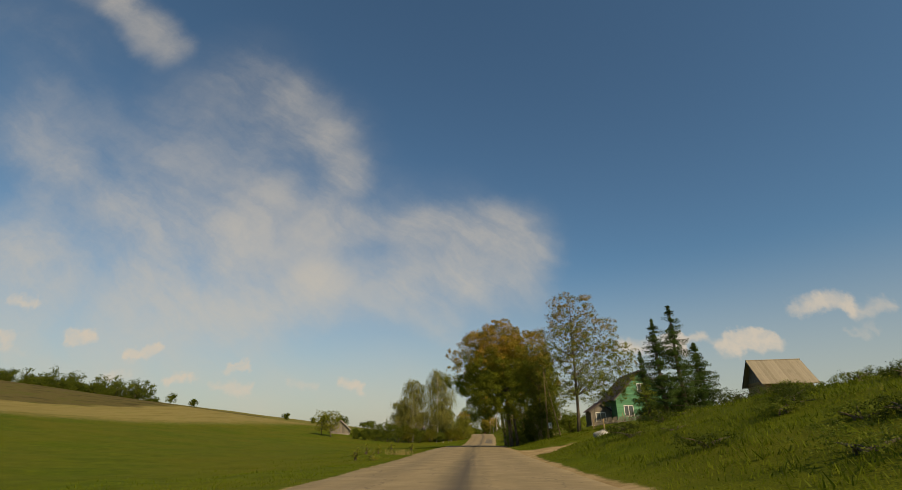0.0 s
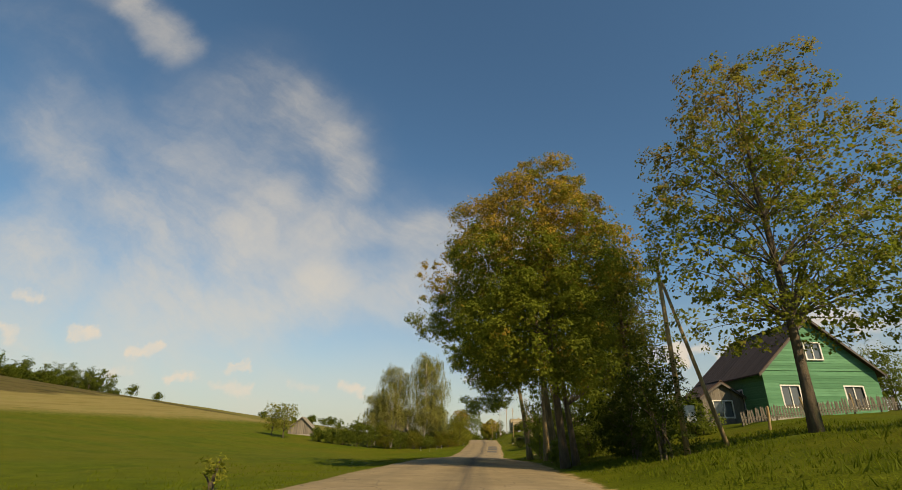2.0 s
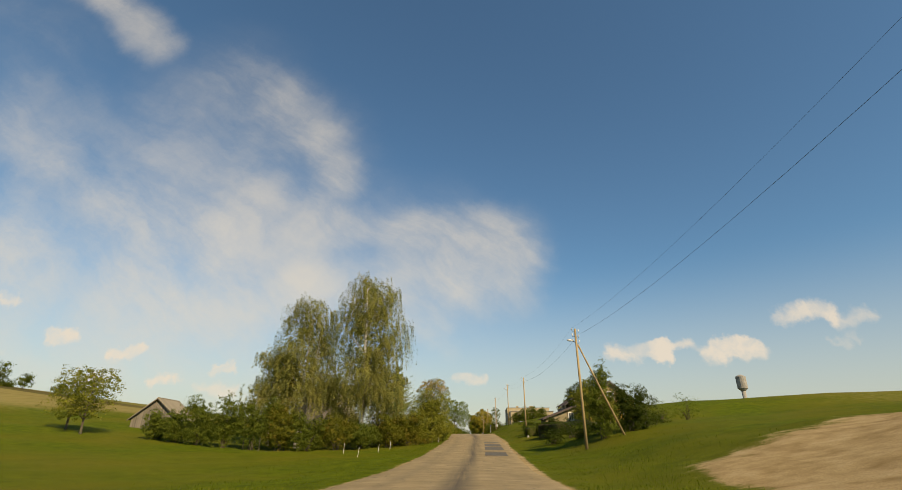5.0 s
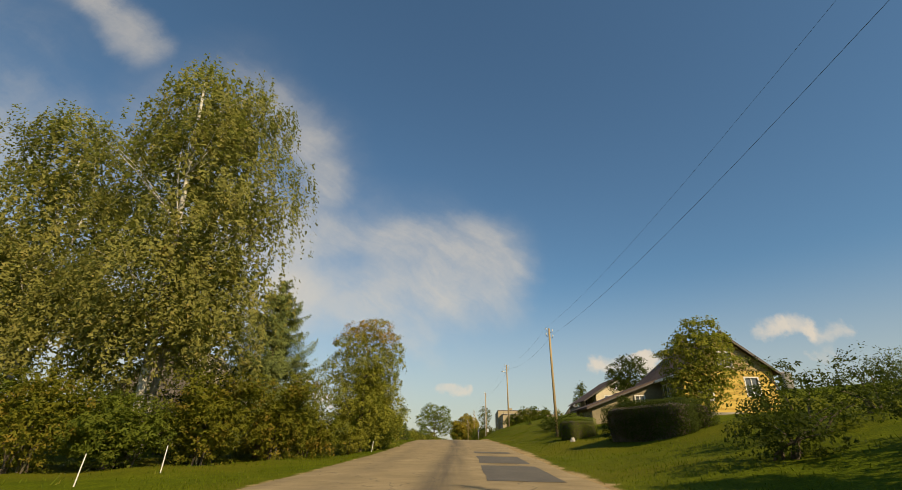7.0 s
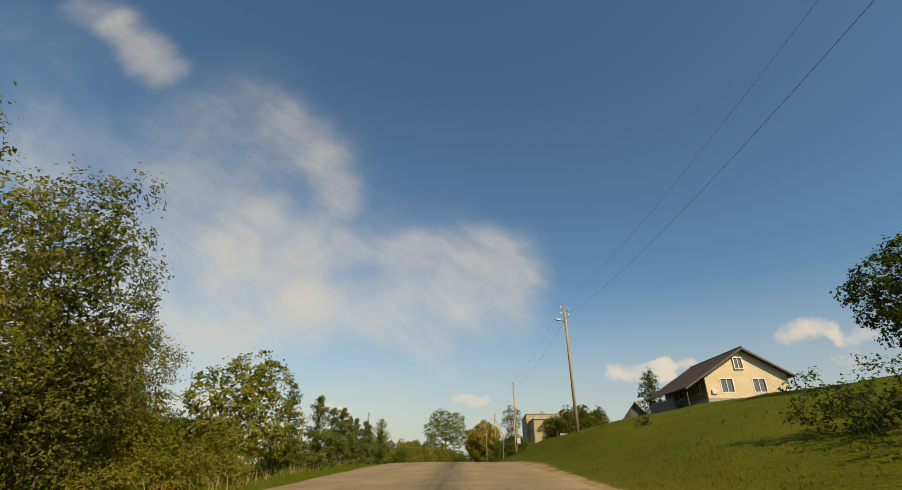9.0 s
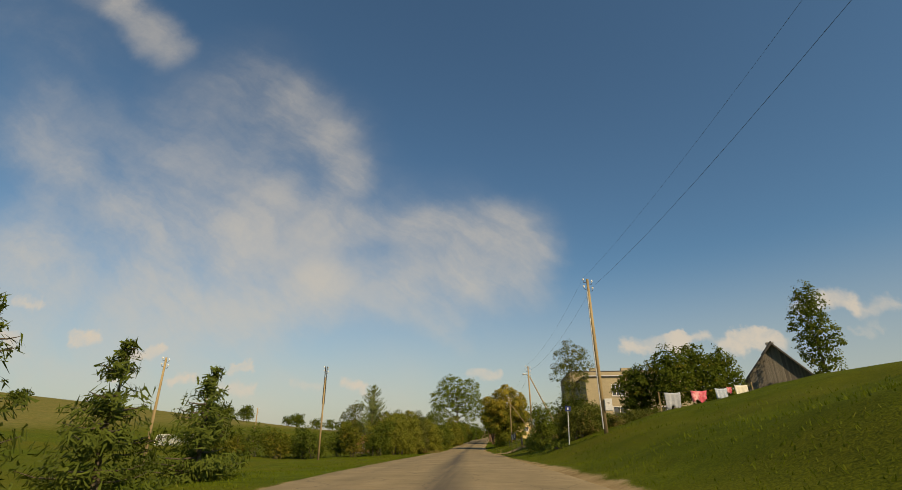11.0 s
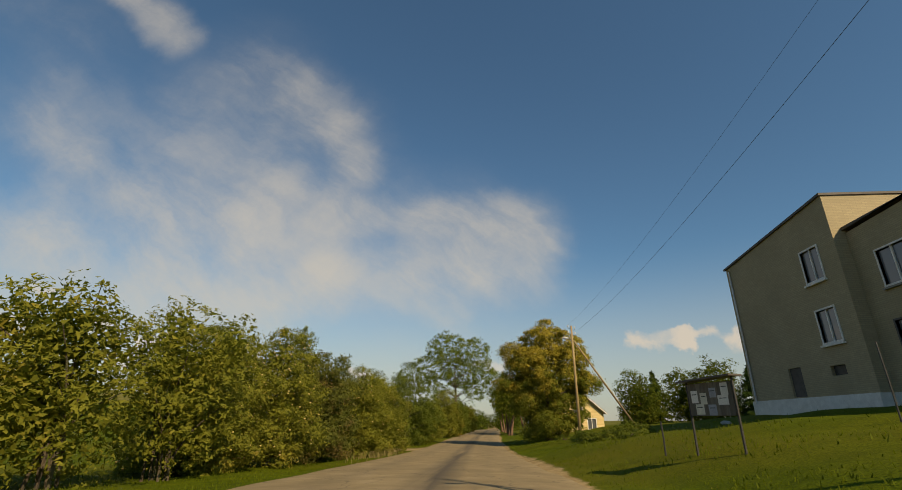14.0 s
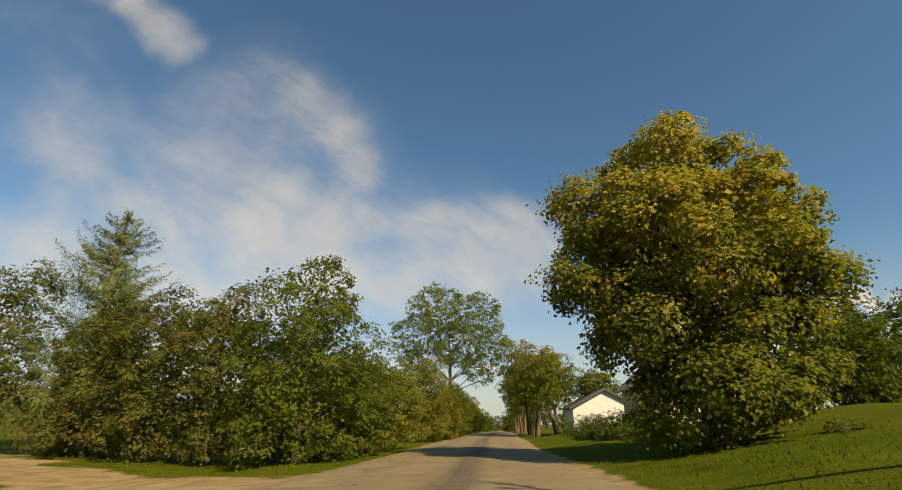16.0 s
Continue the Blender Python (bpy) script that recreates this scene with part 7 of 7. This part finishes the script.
wooden_post(11.6, 47.6, 1.0, 0.07, "weathered fence post beside the farm drive")
wooden_post(4.55, 253.4, 1.1, 0.09, "dark stub post at the drive corner", mat=DARK_METAL)
wooden_post(13.6, 61.0, 1.1, 0.06, "leaning fence post by the green house", 6)
wooden_post(19.0, 66.5, 1.2, 0.06, "leaning fence post by the green house", -8)
wooden_post(22.0, 66.8, 1.1, 0.06, "short fence post by the green house")


def picket_fence(x0, y0, x1, y1, h, label):
    n = int(math.hypot(x1 - x0, y1 - y0) / 0.16)
    t = thing("picket_fence", pose(x0, y0, ground_at(x0, y0), 0, 0, math.degrees(math.atan2(y1 - y0, x1 - x0))), label, "fence")
    rng = random.Random(4)
    board = Shape().box(-0.045, -0.012, 0.0, 0.045, 0.012, h - 0.08).add([(-0.045, -0.012, h - 0.08), (0.045, -0.012, h - 0.08), (0.045, 0.012, h - 0.08), (-0.045, 0.012, h - 0.08), (0, -0.012, h), (0, 0.012, h)],
                                                                          [(0, 1, 4), (2, 3, 5), (1, 2, 5, 4), (3, 0, 4, 5)]).mesh("picket")
    board.materials.append(GREY_BOARDS)
    z0 = ground_at(x0, y0)
    for i in range(n):
        f = i / max(n - 1, 1)
        ob = new("picket", board)
        ob.parent = t
        gz = ground_at(x0 + (x1 - x0) * f, y0 + (y1 - y0) * f) - z0
        ob.matrix_local = pose(i * 0.16, 0, gz + 0.05, rng.uniform(-3, 3), rng.uniform(-4, 4), 0) @ Matrix.Diagonal((1, 1, rng.uniform(0.86, 1.04), 1))
    L = n * 0.16
    g1 = ground_at(x1, y1) - z0
    for zz in (0.35, h - 0.35):
        part("rail", Shape().tube([(0, 0.04, zz), (L, 0.04, zz + g1)], 0.03, 6), GREY_BOARDS, t)
    for k in range(int(L / 2) + 1):
        part("post", Shape().tube([(k * 2, 0.09, -0.4), (k * 2, 0.09, h + g1 * k * 2 / L)], 0.05, 7), GREY_BOARDS, t)


picket_fence(-15.5, 163.2, -8.2, 160.4, 1.35, "old grey picket fence with uneven boards")
picket_fence(15.0, 66.0, 24.0, 66.0, 0.8, "low weathered board fence in front of the green house")


def clothesline():
    x0, y0, x1, y1 = 14.2, 237.2, 22.0, 238.4
    g0 = ground_at(x0, y0)
    t = thing("clothesline", pose(x0, y0, g0), "clothesline strung between two wooden posts", "clothesline")
    g1 = ground_at(x1, y1) - g0
    part("post", Shape().tube([(0, 0, -0.3), (0, 0, 1.9)], 0.05, 8), POLE_WOOD, t)
    part("post", Shape().tube([(x1 - x0, y1 - y0, g1 - 0.3), (x1 - x0, y1 - y0, g1 + 1.9)], 0.05, 8), POLE_WOOD, t)
    part("cord", Shape().tube([((x1 - x0) * f, (y1 - y0) * f, 1.85 + g1 * f - 0.35 * f * (1 - f) * 4 * 0.5) for f in [i / 10 for i in range(11)]], 0.008, 5), DARK_METAL, t)
    return x0, y0, x1, y1, g0, g1


def laundry(line, f, w, h, mat, label, seed):
    x0, y0, x1, y1, g0, g1 = line
    n, mrows = 12, 8
    pts = []
    for j in range(mrows):
        for i in range(n):
            u = (i / (n - 1) - 0.5) * w * (1 - 0.12 * j / mrows)
            fold = 0.05 * math.sin(i * 1.7 + seed) * (0.3 + j / mrows) + 0.03 * math.sin(i * 3.1 + j + seed)
            pts.append((u, fold - 0.01, -h * j / (mrows - 1) * (0.85 + 0.15 * math.sin(i * 0.9 + seed)) - 0.06 * math.sin(math.pi * i / (n - 1))))
    s = Shape().add(pts, [(j * n + i, j * n + i + 1, (j + 1) * n + i + 1, (j + 1) * n + i) for j in range(mrows - 1) for i in range(n - 1)])
    me = s.mesh("cloth", True)
    bm = bmesh.new()
    bm.from_mesh(me)
    bmesh.ops.solidify(bm, geom=bm.faces[:], thickness=0.012)
    bm.to_mesh(me)
    bm.free()
    ob = part("hanging_cloth", me, mat)
    ob.matrix_world = pose(x0 + (x1 - x0) * f, y0 + (y1 - y0) * f - 0.0, g0 + 1.85 + g1 * f - 0.7 * f * (1 - f), 0, 0, 6)
    tagged(ob, label, "laundry", group="laundry")


CLOTH_WHITE = surface("grey_white_cloth", (0.26, 0.28, 0.32), (0.40, 0.42, 0.46), 2.0, 0.9)
CLOTH_PINK = surface("pink_cloth", (0.50, 0.06, 0.10), (0.68, 0.14, 0.18), 3.0, 0.9, stain=(0.75, 0.45, 0.45))
CLOTH_BLUE = surface("pale_blue_cloth", (0.25, 0.32, 0.42), (0.55, 0.60, 0.66), 6.0, 0.9)
CLOTH_CREAM = surface("cream_cloth", (0.55, 0.52, 0.42), (0.72, 0.69, 0.58), 2.0, 0.9)
line = clothesline()
laundry(line, 0.14, 1.3, 1.3, CLOTH_WHITE, "grey-white sheet hanging on the clothesline", 0.3)
laundry(line, 0.42, 1.3, 0.9, CLOTH_PINK, "pink patterned cloth bunched on the clothesline", 1.7)
laundry(line, 0.66, 1.0, 1.0, CLOTH_BLUE, "pale blue shirts hanging on the clothesline", 2.9)
laundry(line, 0.75, 0.4, 0.5, CLOTH_PINK, "small red cloth pegged on the clothesline", 0.9)
laundry(line, 0.88, 1.1, 1.1, CLOTH_CREAM, "cream blanket draped over the clothesline", 4.1)


def plate_post(x, y):
    t = thing("plate_post", pose(x, y, ground_at(x, y), 0, 3, 0), "grey post with a small blue plate at the verge", "sign")
    part("post", Shape().tube([(0, 0, -0.3), (0, 0, 2.12)], 0.028, 8), PALE_METAL, t)
    blue = surface("blue_enamel", (0.010, 0.022, 0.11), (0.016, 0.032, 0.15), 3.0, 0.4)
    part("plate", soft(Shape().box(-0.17, -0.045, 1.84, 0.17, -0.03, 2.14).mesh("plate"), 0.004), blue, t, "blue enamel plate")
    part("plate_bar", Shape().box(-0.03, -0.050, 1.92, 0.03, -0.047, 2.06), WHITE, t)


plate_post(5.49, 228.4)


def notice_board(x, y):
    t = thing("notice_board", pose(x, y, ground_at(x, y), 0, 0, -71.6), "roofed village notice board with torn papers on thin dark posts", "notice board")
    for sx in (-0.75, 0.75):
        part("post", Shape().tube([(sx, 0, -0.3), (sx, 0, 1.75)], 0.03, 7), DARK_METAL, t)
    part("board", Shape().box(-0.72, -0.03, 0.85, 0.72, 0.02, 1.62), GREY_BOARDS, t)
    part("roof", Shape().prism([(-0.9, 1.66), (0.9, 1.72), (0.9, 1.76), (-0.9, 1.70)], -0.22, 0.16), DARK_TRIM, t)
    rng = random.Random(8)
    for k, (u, z) in enumerate(((-0.5, 1.3), (-0.2, 1.25), (0.12, 1.38), (0.42, 1.2), (-0.36, 1.0), (0.05, 0.98), (0.5, 1.45))):
        w, hh = rng.uniform(0.10, 0.16), rng.uniform(0.10, 0.15)
        part("paper", Shape().box(u - w, -0.036, z - hh, u + w, -0.032, z + hh), (WHITE, CLOTH_CREAM, CLOTH_WHITE)[k % 3], t)
        part("print_line", Shape().box(u - w * 0.7, -0.039, z + hh * 0.3, u + w * 0.7, -0.037, z + hh * 0.45), DARK_METAL, t)


notice_board(4.36, 265.1)
wooden_post(8.6, 265.1, 1.9, 0.02, "thin dark washing pole on the lawn", mat=DARK_METAL)
wooden_post(3.9, 267.5, 0.9, 0.025, "thin dark rod in the lawn", mat=DARK_METAL)


def polytunnel(x, y):
    t = thing("polytunnel", pose(x, y, ground_at(x, y), 0, 0, 20), "low polytunnel frame with a sagging clear cover in the meadow", "polytunnel")
    for k in range(7):
        part("hoop", Shape().tube([(k * 0.9, 1.4 * math.cos(a), 1.5 * math.sin(a)) for a in [math.pi * i / 12 for i in range(13)]], 0.03, 6), WHITE, t)
    part("ridge_bar", Shape().tube([(0, 0, 1.52), (5.4, 0, 1.52)], 0.025, 6), WHITE, t)
    s = Shape()
    pts = [(u, 1.38 * math.cos(a), 1.46 * math.sin(a)) for u in (0.0, 2.7, 5.4) for a in [math.pi * i / 12 for i in range(13)]]
    s.add(pts, [(j * 13 + i, j * 13 + i + 1, (j + 1) * 13 + i + 1, (j + 1) * 13 + i) for j in range(2) for i in range(12)])
    film_m, nt, bs = material("clouded_plastic_film")
    bs.inputs["Base Color"].default_value = (0.5, 0.52, 0.5, 1)
    bs.inputs["Roughness"].default_value, bs.inputs["Alpha"].default_value = 0.35, 0.35
    part("cover", s, film_m, t)


polytunnel(-50.0, 272.5)


def water_tower(x, y, h):
    t = thing("water_tower", pose(x, y, ground_at(x, y)), "slim grey water tower with a wider tank on top", "water tower")
    part("shaft", Shape().tube([(0, 0, -0.5), (0, 0, h * 0.68)], [0.75, 0.7], 14), GREY_RENDER, t, smooth=True)
    part("tank", Shape().tube([(0, 0, h * 0.66), (0, 0, h * 0.72), (0, 0, h * 0.96), (0, 0, h)], [0.75, 1.7, 1.7, 0.5], 16), GREY_RENDER, t)


water_tower(99.0, 268.0, 17.0)


def aerial(x, y, z0, h):
    t = thing("roof_aerial", pose(x, y, z0), "thin bent television aerial on the roof", "aerial")
    part("mast", Shape().tube([(0, 0, 0), (0, 0, h), (0.05, 0, h + 0.25), (0.2, 0, h + 0.3)], 0.018, 6), DARK_METAL, t)
    for k in range(3):
        part("element", Shape().tube([(-0.25, 0, h - 0.2 * k), (0.25, 0, h - 0.2 * k)], 0.01, 5), DARK_METAL, t)


aerial(18.2, 162.0, ground_at(13.1, 158.2) + 5.5, 1.4)


# rough growth on the bank and under the hedges
rb = random.Random(21)
for k in range(34):
    x, y = rb.uniform(6.4, 17.0), rb.uniform(7, 28)
    shrub(x, y, rb.uniform(1.2, 2.8), rb.uniform(1.0, 2.2), rb.uniform(0.16, 0.40), "rank dark green nettle patch on the bank", LEAF_DARK_SHADED if k % 3 else LEAF_HEDGE, 600 + k, n=60, leaf=0.06, name="nettle_patch", category="weeds", group="bank weeds", spread=0.16, per=24)
for k in range(14):
    x, y = rb.uniform(4.6, 9.5), rb.uniform(170, 320)
    if drives(x, y) > 0.3:
        continue
    shrub(x, y, rb.uniform(0.7, 1.4), rb.uniform(0.7, 1.2), rb.uniform(0.2, 0.4), "low broad-leaved weed clump in the grass", LEAF_HEDGE, 620 + k, n=22, leaf=0.09, name="weed_clump", category="weeds", group="verge weeds", spread=0.12, per=20)
for k, (x, y, h) in enumerate([(-9.2, 39.5, 1.0), (-8.3, 40.0, 0.9), (-7.2, 39.6, 1.0), (-7.5, 29.5, 0.7), (-6.3, 29.0, 0.6), (-6.8, 48.0, 0.8)]):
    shrub(x, y, 0.5, 0.5, h, "tall thin weed standing in the meadow", LEAF_APPLE, 640 + k, n=14, leaf=0.10, name="tall_weed", category="weeds", group="meadow weeds", spread=0.10, per=16)


def weed_stalks(cx, cy, rx, ry, n, h, seed, label):
    rng = np.random.default_rng(seed)
    x, y = cx + rng.normal(size=n) * rx, cy + rng.normal(size=n) * ry
    z = land_z(x, y)
    hh = h * rng.uniform(0.5, 1.2, n)
    a, w = rng.uniform(0, 6.283, n), rng.uniform(0.008, 0.02, n)
    bx, by = np.cos(a) * w, np.sin(a) * w
    lx, ly = rng.normal(size=n) * hh * 0.2, rng.normal(size=n) * hh * 0.2
    p = np.stack([np.stack([x - bx, y - by, z - 0.03], -1), np.stack([x + bx, y + by, z - 0.03], -1), np.stack([x + lx + bx * 0.4, y + ly + by * 0.4, z + hh], -1), np.stack([x + lx - bx * 0.4, y + ly - by * 0.4, z + hh], -1)], 1)
    tagged(part("dry_weeds", leaf_mesh("dry_weeds", p), WEED), label, "weeds", kind="stuff")


weed_stalks(-5.9, 36.5, 0.7, 0.5, 150, 0.34, 1, "patch of dry straw-coloured weeds by the road")
weed_stalks(-6.6, 173.0, 0.7, 4.0, 160, 0.4, 2, "rusty dry weeds under the roadside bushes")
weed_stalks(-7.6, 188.0, 0.6, 7.0, 220, 0.32, 3, "dry tall grass along the garden edge")
weed_stalks(-8.0, 284.0, 0.5, 3.0, 250, 0.4, 4, "dry grass under the orchard trees")
weed_stalks(6.0, 250.0, 1.6, 1.0, 500, 0.5, 5, "rough dry grass beside the drive")
